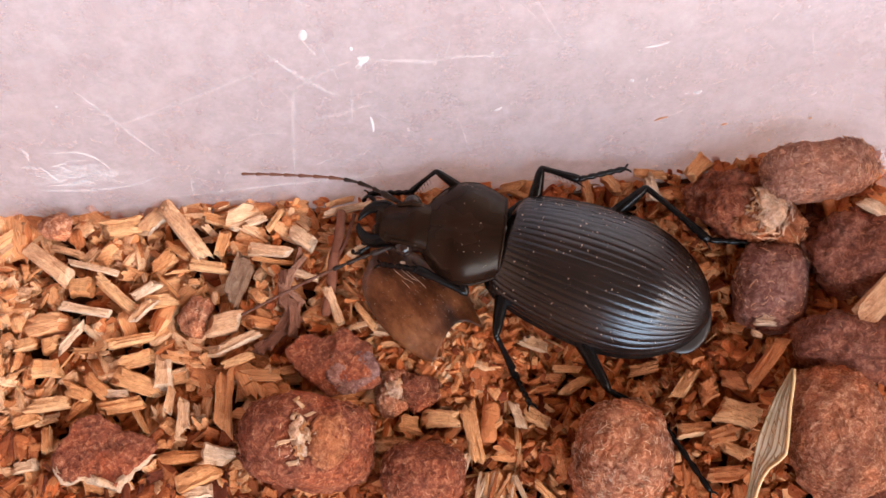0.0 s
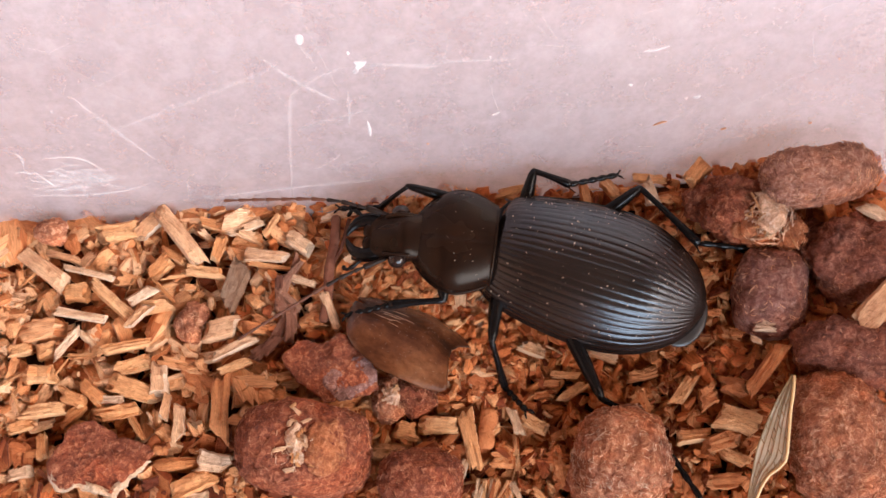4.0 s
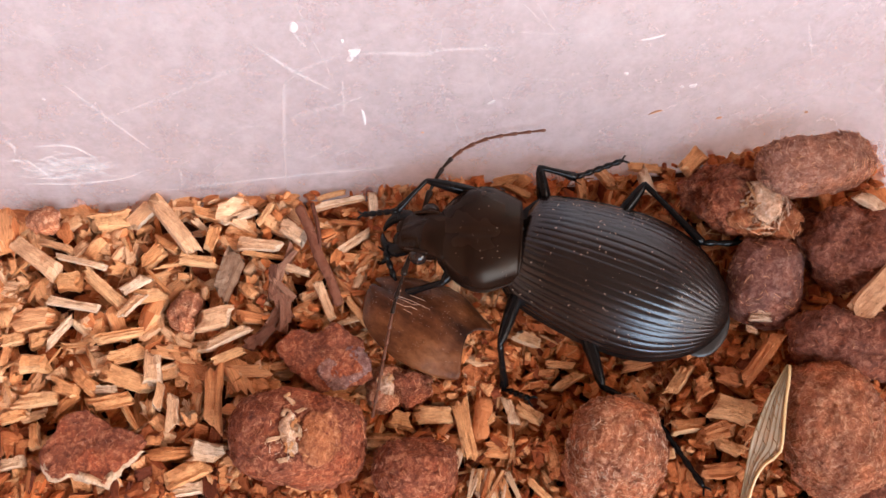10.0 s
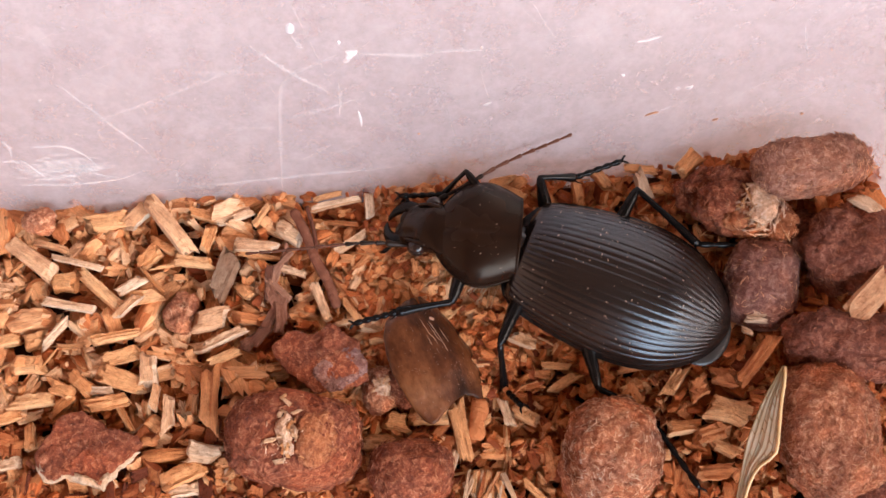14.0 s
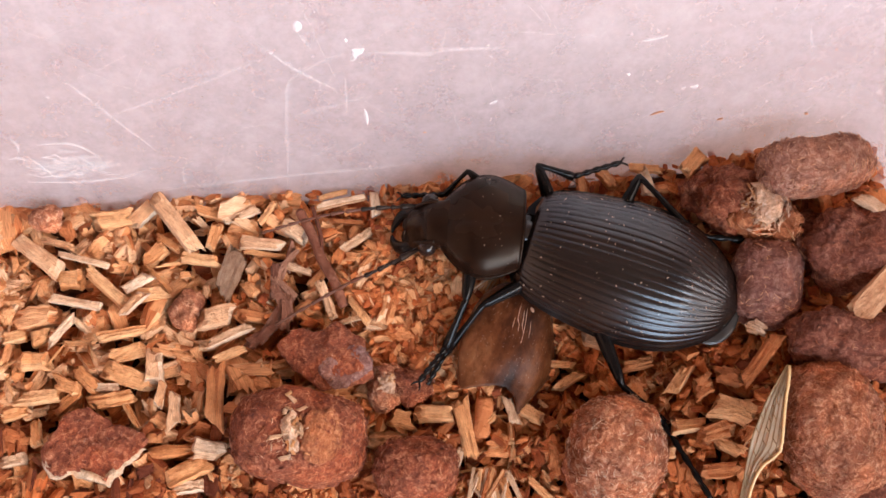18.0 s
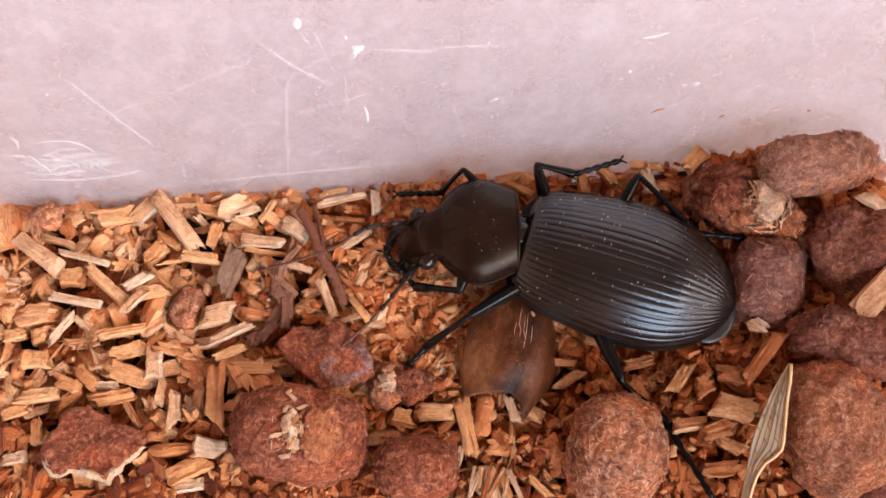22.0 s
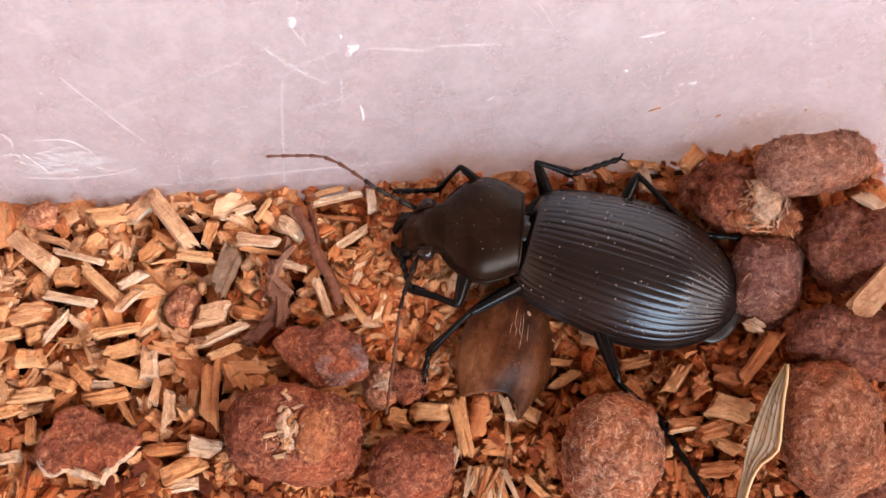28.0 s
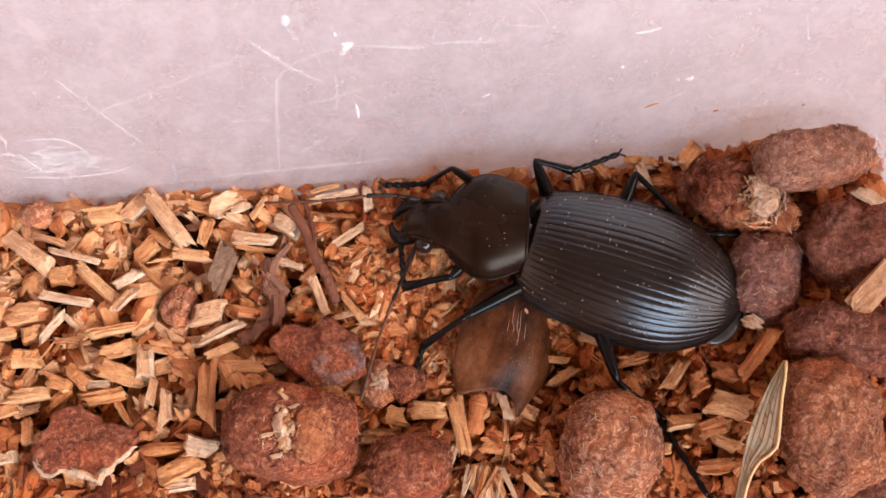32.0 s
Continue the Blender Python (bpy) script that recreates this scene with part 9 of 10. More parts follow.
    walk(legs['front_near'][0], [
        (0, pose(0.005714, 0.000466, 0.003653, -2.13, -10.33, 134.73)),
        (1, pose(0.005625, 0.000481, 0.003673, -2.09, -10.2, 133.7)),
        (1.5, pose(0.005495, 0.000342, 0.003659, -1.95, -10.38, 130.04)),
        (2, pose(0.005365, 0.000203, 0.003645, -1.8, -10.55, 126.37)),
        (3, pose(0.005265, -0.000063, 0.003585, -1.61, -11.07, 122.01)),
        (3.8, pose(0.004924, -0.000262, 0.003556, -1.31, -11.41, 115.06)),
        (4.7, pose(0.004583, -0.000461, 0.003526, -0.96, -11.71, 108.1)),
        (5.5, pose(0.004241, -0.00066, 0.003496, -0.59, -11.96, 101.13)),
        (5.8, pose(0.003565, -0.001231, 0.003145, -0.3, -14.78, 91.05)),
        (6, pose(0.002889, -0.001802, 0.002793, 0.49, -17.51, 80.82)),
        (6.5, pose(0.004064, -0.001858, 0.002765, -0.32, -17.75, 95.94)),
        (6.8, pose(0.003971, -0.000847, 0.003264, -0.34, -13.92, 96.23)),
        (7, pose(0.003878, 0.000165, 0.003764, -0.34, -10.09, 96.51)),
        (7.5, pose(0.002743, -0.000624, 0.003281, -0.03, -13.85, 80.21)),
        (8, pose(0.001608, -0.001413, 0.002799, 1.38, -17.37, 63.6)),
        (8.5, pose(0.002756, -0.000823, 0.003226, 0.04, -14.23, 80.01)),
        (9, pose(0.003904, -0.000233, 0.003654, -0.32, -10.85, 96.13)),
        (9.5, pose(0.003368, -0.000656, 0.003479, 0.05, -12.16, 87.19)),
        (10, pose(0.002831, -0.001078, 0.003305, 0.62, -13.4, 78.19)),
        (11, pose(0.002038, -0.000961, 0.003248, 1.23, -13.75, 66.31)),
        (12, pose(0.002021, -0.000896, 0.003278, 1.26, -13.51, 65.7)),
        (12.3, pose(0.002704, -0.000447, 0.003461, 0.34, -12.36, 77.99)),
        (12.7, pose(0.003387, 0.000001, 0.003644, -0.3, -11.05, 90.2)),
        (13, pose(0.004071, 0.00045, 0.003826, -0.65, -9.64, 102.35)),
        (13.3, pose(0.004006, 0.000158, 0.003749, -0.55, -10.19, 99.99)),
        (13.7, pose(0.003942, -0.000133, 0.003672, -0.42, -10.73, 97.62)),
        (14, pose(0.003878, -0.000425, 0.003594, -0.28, -11.27, 95.25)),
        (14.5, pose(0.005183, -0.000735, 0.003354, -1.31, -12.91, 115.39)),
        (15.5, pose(0.004538, 0.000156, 0.003654, -0.8, -10.9, 108.01)),
        (16.5, pose(0.003893, 0.001048, 0.003954, -0.56, -8.84, 100.69)),
        (17, pose(0.00415, 0.000111, 0.003741, -0.65, -10.21, 102.46)),
        (17.5, pose(0.004287, 0.000182, 0.003752, -0.83, -10.1, 105.87)),
        (17.8, pose(0.004207, 0.000101, 0.003735, -0.72, -10.24, 103.69)),
        (18, pose(0.004126, 0.000019, 0.003718, -0.6, -10.38, 101.51)),
        (18.2, pose(0.00418, -0.00021, 0.003646, -0.61, -10.88, 101.65)),
        (18.5, pose(0.004234, -0.000439, 0.003575, -0.62, -11.38, 101.79)),
        (19, pose(0.00356, 0.000444, 0.003834, 0.06, -9.64, 88.94)),
        (19.5, pose(0.003723, 0.000394, 0.00382, -0.16, -9.73, 93.08)),
        (20, pose(0.003886, 0.000344, 0.003807, -0.38, -9.8, 97.22)),
        (20.5, pose(0.004163, -0.000053, 0.003682, -0.56, -10.65, 101.3)),
        (21, pose(0.00444, -0.000449, 0.003557, -0.81, -11.48, 105.4)),
        (21.2, pose(0.004394, -0.000495, 0.003543, -0.77, -11.6, 104.48)),
        (21.4, pose(0.004285, -0.000604, 0.003508, -0.66, -11.88, 102.28)),
        (21.6, pose(0.004154, -0.000735, 0.003466, -0.53, -12.2, 99.65)),
        (21.8, pose(0.004045, -0.000844, 0.003431, -0.4, -12.47, 97.45)),
        (22, pose(0.003999, -0.00089, 0.003416, -0.35, -12.58, 96.52)),
        (22.3, pose(0.003762, -0.000557, 0.003527, -0.04, -11.8, 91.96)),
        (22.7, pose(0.003525, -0.000225, 0.003638, 0.2, -11.01, 87.41)),
        (23, pose(0.003289, 0.000107, 0.003748, 0.37, -10.19, 82.88)),
        (23.2, pose(0.003425, -0.000046, 0.003706, 0.23, -10.5, 85.89)),
        (23.3, pose(0.003562, -0.000199, 0.003663, 0.07, -10.8, 88.9)),
        (23.5, pose(0.003699, -0.000353, 0.003621, -0.1, -11.09, 91.91)),
        (23.8, pose(0.003617, -0.000303, 0.003636, -0.01, -10.99, 90.3)),
        (24, pose(0.003535, -0.000253, 0.003652, 0.07, -10.88, 88.7)),
        (25, pose(0.004891, -0.000738, 0.003399, -1.1, -12.61, 111.15)),
        (25.1, pose(0.004697, -0.000577, 0.003471, -0.93, -12.12, 108.55)),
        (25.2, pose(0.004503, -0.000417, 0.003543, -0.79, -11.61, 105.96)),
        (25.4, pose(0.004308, -0.000256, 0.003615, -0.66, -11.11, 103.38)),
        (25.5, pose(0.004114, -0.000095, 0.003687, -0.57, -10.6, 100.8)),
        (26.5, pose(0.003974, -0.000215, 0.003655, -0.41, -10.83, 97.68)),
        (27.5, pose(0.003834, -0.000335, 0.003624, -0.24, -11.06, 94.56)),
        (27.8, pose(0.003799, 0.000023, 0.003721, -0.23, -10.4, 94.39)),
        (28, pose(0.003764, 0.000381, 0.003818, -0.22, -9.74, 94.21)),
        (28.5, pose(0.003242, -0.000989, 0.003374, 0.3, -12.9, 84.3)),
        (29, pose(0.003086, -0.001637, 0.002972, 0.37, -16.05, 83.08)),
        (30, pose(0.001792, -0.001399, 0.002887, 1.27, -16.65, 65.67)),
        (31, pose(0.002022, -0.000907, 0.003273, 1.25, -13.55, 65.78)),
        (32, pose(0.001996, -0.001199, 0.0031, 1.19, -14.93, 67.11)),
    ])
    walk(legs['front_near'][1], [
        (0, pose(0.001006, 0.005218, 0.004872, 3.03, -9.05, -4.48)),
        (1, pose(0.001001, 0.00532, 0.004877, 3.03, -9.08, -3.83)),
        (1.5, pose(0.001193, 0.005463, 0.004884, 1.74, -4.19, 17.62)),
        (2, pose(0.001402, 0.005585, 0.004891, 2.34, 0.84, 38.9)),
        (3, pose(0.001728, 0.005595, 0.004891, 2.41, 0.78, 36.72)),
        (3.8, pose(0.0021, 0.005776, 0.004901, 4.1, 6.77, 23.55)),
        (4.7, pose(0.002514, 0.005868, 0.004906, 4.38, 12.98, 10.32)),
        (5.5, pose(0.002957, 0.005867, 0.004906, 3.17, 19.09, -3.31)),
        (5.8, pose(0.003444, 0.005343, 0.00488, 2.67, 21.56, 12.44)),
        (6, pose(0.003923, 0.0046, 0.004839, 2.92, 24.07, 28.45)),
        (6.5, pose(0.003394, 0.004583, 0.004838, 3.27, 25.64, 12.17)),
        (6.8, pose(0.003255, 0.005714, 0.0049, 2.9, 22.35, 2.27)),
        (7, pose(0.003119, 0.006816, 0.004955, 3.14, 19.05, -7.39)),
        (7.5, pose(0.003865, 0.005882, 0.004909, 2.61, 23.02, 6.73)),
        (8, pose(0.004494, 0.0044, 0.004829, 3.17, 26.99, 21.29)),
        (8.5, pose(0.0039, 0.005668, 0.004897, 2.67, 23.96, 4.72)),
        (9, pose(0.003191, 0.006407, 0.004934, 3.14, 20.93, -11.46)),
        (9.5, pose(0.003694, 0.005984, 0.004912, 1.77, 28.07, 7.97)),
        (10, pose(0.004185, 0.005397, 0.004881, 3.28, 35.2, 28.76)),
        (11, pose(0.004691, 0.005087, 0.004865, 3.21, 28.6, 21.55)),
        (12, pose(0.004743, 0.00513, 0.004867, 3.06, 28.33, 27.72)),
        (12.3, pose(0.004087, 0.00605, 0.004917, 0.13, 15.94, 14.39)),
        (12.7, pose(0.003364, 0.006675, 0.004947, 0.21, 3.26, 2.19)),
        (13, pose(0.002637, 0.006999, 0.004965, 3, -9.12, -10.18)),
        (13.3, pose(0.002846, 0.00675, 0.004952, 2.17, -6.55, 4.17)),
        (13.7, pose(0.003056, 0.006489, 0.004938, 2.02, -3.85, 18.41)),
        (14, pose(0.003268, 0.006216, 0.004924, 2.53, -1.2, 32.62)),
        (14.5, pose(0.002341, 0.005253, 0.004873, 2.35, 0.08, 38.4)),
        (15.5, pose(0.002473, 0.006507, 0.00494, 0.19, 12.45, 52.73)),
        (16.5, pose(0.002646, 0.00765, 0.004999, 1.29, 24.95, 67.66)),
        (17, pose(0.002706, 0.006646, 0.004946, 1.73, 23.87, 58.9)),
        (17.5, pose(0.002457, 0.006622, 0.004945, 2.08, 22.6, 51.02)),
        (17.8, pose(0.002623, 0.006602, 0.004944, 0.61, 26.37, 67.29)),
        (18, pose(0.002791, 0.006573, 0.004943, 0.37, 30.36, 84.06)),
        (18.2, pose(0.002831, 0.00633, 0.00493, 0.64, 27.63, 74.79)),
        (18.5, pose(0.002872, 0.006087, 0.004917, 1.39, 24.98, 65.73)),
        (19, pose(0.003684, 0.007147, 0.004973, 2.07, 32.17, 55.42)),
        (19.5, pose(0.003363, 0.007086, 0.004969, 1.9, 28.56, 61.1)),
        (20, pose(0.003043, 0.006992, 0.004964, 1.34, 24.97, 66.62)),
        (20.5, pose(0.002853, 0.006501, 0.004939, 1.5, 29.61, 65.82)),
        (21, pose(0.00267, 0.005975, 0.004911, 1.59, 34.24, 64.99)),
        (21.2, pose(0.002729, 0.005955, 0.00491, 1.58, 33.85, 58.64)),
        (21.4, pose(0.002869, 0.005898, 0.004907, 1.78, 32.93, 43.6)),
        (21.6, pose(0.00304, 0.005818, 0.004903, 2.38, 31.93, 25.84)),
        (21.8, pose(0.003184, 0.00574, 0.004899, 3.13, 31.24, 11.08)),
        (22, pose(0.003245, 0.005704, 0.004897, 3.5, 31, 4.92)),
        (22.3, pose(0.003535, 0.006095, 0.004918, 3.46, 30.65, 2.23)),
        (22.7, pose(0.003827, 0.006443, 0.004936, 3.45, 30.3, -0.45)),
        (23, pose(0.004118, 0.006748, 0.004952, 3.45, 29.95, -3.11)),
        (23.2, pose(0.003905, 0.006623, 0.004945, 2.71, 29.9, 19.94)),
        (23.3, pose(0.00369, 0.006479, 0.004938, 2, 30.11, 43.02)),
        (23.5, pose(0.003476, 0.006317, 0.004929, 1.45, 30.54, 66.16)),
        (23.8, pose(0.003581, 0.006372, 0.004932, 1.39, 25.76, 65.28)),
        (24, pose(0.003687, 0.006423, 0.004935, 1.41, 20.97, 64.43)),
        (25, pose(0.002497, 0.005451, 0.004884, 1.24, 7.14, 66)),
        (25.1, pose(0.002582, 0.005726, 0.004898, 4.04, 11.49, 48.98)),
        (25.2, pose(0.002671, 0.005987, 0.004912, 5.44, 16.47, 31.85)),
        (25.4, pose(0.002765, 0.006236, 0.004925, 5.26, 21.62, 14.32)),
        (25.5, pose(0.002862, 0.006471, 0.004937, 3.34, 26.47, -3.94)),
        (26.5, pose(0.003081, 0.006404, 0.004934, 3.34, 27.63, -0.55)),
        (27.5, pose(0.003304, 0.006317, 0.004929, 3.42, 28.8, 2.88)),
        (27.8, pose(0.003287, 0.006692, 0.004949, 3.04, 23.1, -1.38)),
        (28, pose(0.003271, 0.007065, 0.004968, 3.12, 17.38, -5.44)),
        (28.5, pose(0.0039, 0.005607, 0.004892, 3.19, 23.06, 13.04)),
        (29, pose(0.003873, 0.00485, 0.004852, 3.16, 23.04, 15.7)),
        (30, pose(0.004476, 0.004537, 0.004836, 3.09, 26.89, 24.74)),
        (31, pose(0.004734, 0.005121, 0.004866, 3.2, 27.22, 20.03)),
        (32, pose(0.004552, 0.004854, 0.004852, 3.12, 27.06, 23.46)),
    ])
    walk(legs['front_near'][2], [
        (0, pose(0.005338, 0.004879, 0.005564, 3.51, 31.36, 4.3)),
        (1, pose(0.005336, 0.00503, 0.005572, 3.51, 31.4, 4.91)),
        (1.5, pose(0.005375, 0.006791, 0.005206, 3.56, 28.33, 24.18)),
        (2, pose(0.004825, 0.008348, 0.004826, 2.47, 25.4, 42.94)),
        (3, pose(0.005254, 0.008226, 0.004832, 2.27, 24.57, 47.53)),
        (3.8, pose(0.006106, 0.007522, 0.004382, 1.23, 20.08, 31.61)),
        (4.7, pose(0.006732, 0.006636, 0.003917, 1.53, 15.5, 16.18)),
        (5.5, pose(0.007108, 0.005628, 0.003466, 3.06, 11.15, 1)),
        (5.8, pose(0.00744, 0.006224, 0.003263, 2.2, 7.5, -16.61)),
        (6, pose(0.007456, 0.006514, 0.003045, 2.49, 3.75, -34.06)),
        (6.5, pose(0.007271, 0.005419, 0.002934, 2.91, 1.78, -14.41)),
        (6.8, pose(0.007321, 0.005876, 0.003227, 3.42, 8.14, -30.99)),
        (7, pose(0.007243, 0.006281, 0.003519, 2.06, 14.39, -47.89)),
        (7.5, pose(0.007887, 0.006357, 0.003188, 1.72, 7.33, -50.98)),
        (8, pose(0.008147, 0.005824, 0.002832, 1.76, 0.26, -53.99)),
        (8.5, pose(0.007907, 0.005999, 0.00311, 1.45, 7.69, -42.62)),
        (9, pose(0.007219, 0.00559, 0.003362, 2.64, 15.03, -31)),
        (9.5, pose(0.007539, 0.006522, 0.002842, 1.28, 1.67, -40.04)),
        (10, pose(0.007337, 0.007127, 0.002345, 2.03, -11.74, -48.95)),
        (11, pose(0.008284, 0.006506, 0.002758, 1.35, -4.09, -63.37)),
        (12, pose(0.008171, 0.006932, 0.002779, 1.02, -1.21, -70.25)),
        (12.3, pose(0.008185, 0.007101, 0.003708, -1.63, 14.54, -59.85)),
        (12.7, pose(0.007754, 0.006843, 0.004697, -1.28, 30.51, -48.99)),
        (13, pose(0.006913, 0.006232, 0.005662, 3.42, 46.05, -35.34)),
        (13.3, pose(0.007205, 0.007067, 0.005454, 7.47, 37.73, -10.33)),
        (13.7, pose(0.007221, 0.007875, 0.005234, 6.83, 28.89, 11.6)),
        (14, pose(0.006973, 0.008587, 0.005016, 2.75, 20.85, 32.16)),
        (14.5, pose(0.005789, 0.007986, 0.004867, 2.47, 16.31, 38.6)),
        (15.5, pose(0.005075, 0.009926, 0.003991, 3.07, 5.65, 51.36)),
        (16.5, pose(0.004163, 0.01134, 0.003143, 1.32, -4.89, 64)),
        (17, pose(0.004784, 0.010091, 0.003166, 0.31, -1.51, 84.15)),
        (17.5, pose(0.005012, 0.009779, 0.003254, 0.86, 0.38, 73.32)),
        (17.8, pose(0.004144, 0.010239, 0.00299, 0.89, -8.89, 73.61)),
        (18, pose(0.003184, 0.010349, 0.002719, 0.86, -18.15, 73.91)),
        (18.2, pose(0.003854, 0.010092, 0.002889, 2.77, -10.68, 56.42)),
        (18.5, pose(0.004512, 0.009723, 0.003059, 2.32, -2.99, 39.45)),
        (19, pose(0.005798, 0.010213, 0.00263, 2.81, -15.33, 24.53)),
        (19.5, pose(0.00523, 0.01047, 0.002866, 1.31, -9.5, 41.5)),
        (20, pose(0.004626, 0.010653, 0.003107, 1.58, -3.49, 58.11)),
        (20.5, pose(0.00442, 0.00999, 0.002765, 1.73, -10.17, 72.57)),
        (21, pose(0.004208, 0.009272, 0.002435, 0.14, -16.68, 87.43)),
        (21.2, pose(0.00463, 0.009075, 0.002459, 1.25, -16.24, 74.97)),
        (21.4, pose(0.005544, 0.008445, 0.002516, 3.3, -14.39, 45.47)),
        (21.6, pose(0.006401, 0.007445, 0.002576, 4.14, -11.28, 10.71)),
        (21.8, pose(0.006876, 0.006463, 0.002617, 3.33, -8.68, -18.12)),
        (22, pose(0.007003, 0.006028, 0.002631, 2.63, -7.77, -30.16)),
        (22.3, pose(0.007317, 0.006242, 0.002675, 2.27, -6.93, -9.18)),
        (22.7, pose(0.007626, 0.006413, 0.002716, 2.23, -6.01, 11.76)),
        (23, pose(0.007925, 0.006541, 0.002755, 2.53, -5.15, 32.66)),
        (23.2, pose(0.00749, 0.007924, 0.002752, 2.54, -7.14, 32.29)),
        (23.3, pose(0.006473, 0.009075, 0.00273, 2.56, -9.13, 31.91)),
        (23.5, pose(0.005008, 0.009783, 0.002693, 2.59, -11.12, 31.53)),
        (23.8, pose(0.005239, 0.009972, 0.00302, 0.7, -4.63, 50.68)),
        (24, pose(0.00546, 0.010129, 0.00336, 1.05, 2.13, 69.57)),
        (25, pose(0.004273, 0.009439, 0.004337, 0.74, 13.41, 76.36)),
        (25.1, pose(0.005411, 0.008979, 0.004022, -0.41, 10.6, 53.98)),
        (25.2, pose(0.006255, 0.008214, 0.003665, -0.38, 7.57, 31.84)),
        (25.4, pose(0.006728, 0.007247, 0.003304, 0.8, 4.77, 9.83)),
        (25.5, pose(0.006791, 0.0062, 0.002976, 2.93, 2.61, -12.18)),
        (26.5, pose(0.006979, 0.006367, 0.002893, 2.25, 0.56, -28.22)),
        (27.5, pose(0.007154, 0.006511, 0.00281, 2.15, -1.61, -44.25)),
        (27.8, pose(0.007333, 0.006594, 0.003223, 2.6, 9.55, -50.97)),
        (28, pose(0.007451, 0.006667, 0.003654, 1.67, 20.67, -57.97)),
        (28.5, pose(0.007844, 0.006521, 0.003169, 1.73, 8.89, -54.93)),
        (29, pose(0.007771, 0.005946, 0.00313, 1.6, 8.1, -57.93)),
        (30, pose(0.00804, 0.006179, 0.002846, 0.94, 1.5, -71.72)),
        (31, pose(0.00841, 0.006462, 0.002854, 1.17, 1.42, -66.99)),
        (32, pose(0.008146, 0.006414, 0.002851, 1.14, 1.34, -67.63)),
    ])
    walk(legs['mid_near'][0], [
        (0, pose(-0.0008, -0.000093, 0.002847, -0.63, -12.6, 102)),
        (1, pose(-0.000913, 0.000187, 0.002948, -0.58, -11.99, 101.02)),
        (2, pose(-0.000717, -0.000199, 0.002803, -0.68, -12.88, 102.97)),
        (3, pose(-0.000807, -0.000252, 0.002789, -0.6, -12.97, 101.34)),
        (4.2, pose(-0.000905, 0.000175, 0.002932, -0.58, -12.1, 101.09)),
        (5.5, pose(-0.001002, 0.000602, 0.003075, -0.57, -11.23, 100.84)),
        (6, pose(-0.001135, 0.001302, 0.003252, -0.57, -10.22, 100.89)),
        (7, pose(-0.001258, 0.00062, 0.003087, -0.28, -11.19, 95.37)),
        (8, pose(-0.001423, 0.000311, 0.003001, -0.08, -11.7, 91.52)),
        (9, pose(-0.001438, 0.000505, 0.003058, -0.07, -11.37, 91.31)),
        (10, pose(-0.00137, 0.000562, 0.003074, -0.15, -11.28, 92.83)),
        (11, pose(-0.001267, 0.000566, 0.003073, -0.27, -11.27, 95.06)),
        (12, pose(-0.001304, 0.000704, 0.003111, -0.24, -11.05, 94.49)),
        (13, pose(-0.001659, 0.000329, 0.003006, 0.17, -11.67, 86.84)),
        (14, pose(-0.001519, 0.000089, 0.002932, 0.02, -12.13, 89.65)),
        (14.5, pose(-0.001109, -0.000434, 0.002732, -0.33, -13.36, 96.15)),
        (15, pose(-0.001484, 0.000091, 0.002869, 0.46, -12.59, 85.57)),
        (15.5, pose(-0.001859, 0.000617, 0.003005, 1.08, -11.7, 75.04)),
        (16, pose(-0.002234, 0.001142, 0.003142, 1.52, -10.71, 64.55)),
        (16.5, pose(-0.002609, 0.001668, 0.003278, 1.77, -9.65, 54.1)),
        (17, pose(-0.003126, 0.001305, 0.003145, 1.97, -10.33, 49.37)),
        (18, pose(-0.003782, 0.000618, 0.002862, 2.02, -12.09, 48.53)),
        (18.5, pose(-0.00334, 0.000933, 0.003028, 1.91, -11.08, 50.94)),
        (18.8, pose(-0.003079, 0.001086, 0.003098, 1.79, -10.71, 53.52)),
        (19, pose(-0.002818, 0.001239, 0.003169, 1.69, -10.34, 56.1)),
        (20, pose(-0.004715, 0.000974, 0.002715, 2.51, -12.76, 34.69)),
        (21, pose(-0.004973, 0.001184, 0.002682, 2.65, -12.88, 30.14)),
        (22, pose(-0.003046, 0.001348, 0.003165, 1.94, -10.22, 50.13)),
        (23, pose(-0.003034, 0.001366, 0.00317, 1.94, -10.19, 50.09)),
        (23.5, pose(-0.003279, 0.001088, 0.003075, 1.95, -10.77, 49.89)),
        (24, pose(-0.004524, 0.000801, 0.002725, 2.39, -12.77, 38.42)),
        (25, pose(-0.004239, 0.000575, 0.002738, 2.2, -12.8, 43.78)),
        (27.5, pose(-0.003865, 0.0008, 0.002896, 2.14, -11.8, 45.42)),
        (28, pose(-0.003029, 0.001501, 0.003198, 2.02, -9.97, 48.02)),
        (29, pose(-0.003106, 0.001559, 0.003199, 2.12, -9.9, 45.6)),
        (30, pose(-0.003092, 0.001599, 0.003209, 2.13, -9.83, 45.16)),
        (31, pose(-0.002791, 0.00189, 0.003299, 2.12, -9.3, 45.41)),
        (32, pose(-0.002874, 0.001743, 0.003263, 2.07, -9.54, 46.68)),
    ])
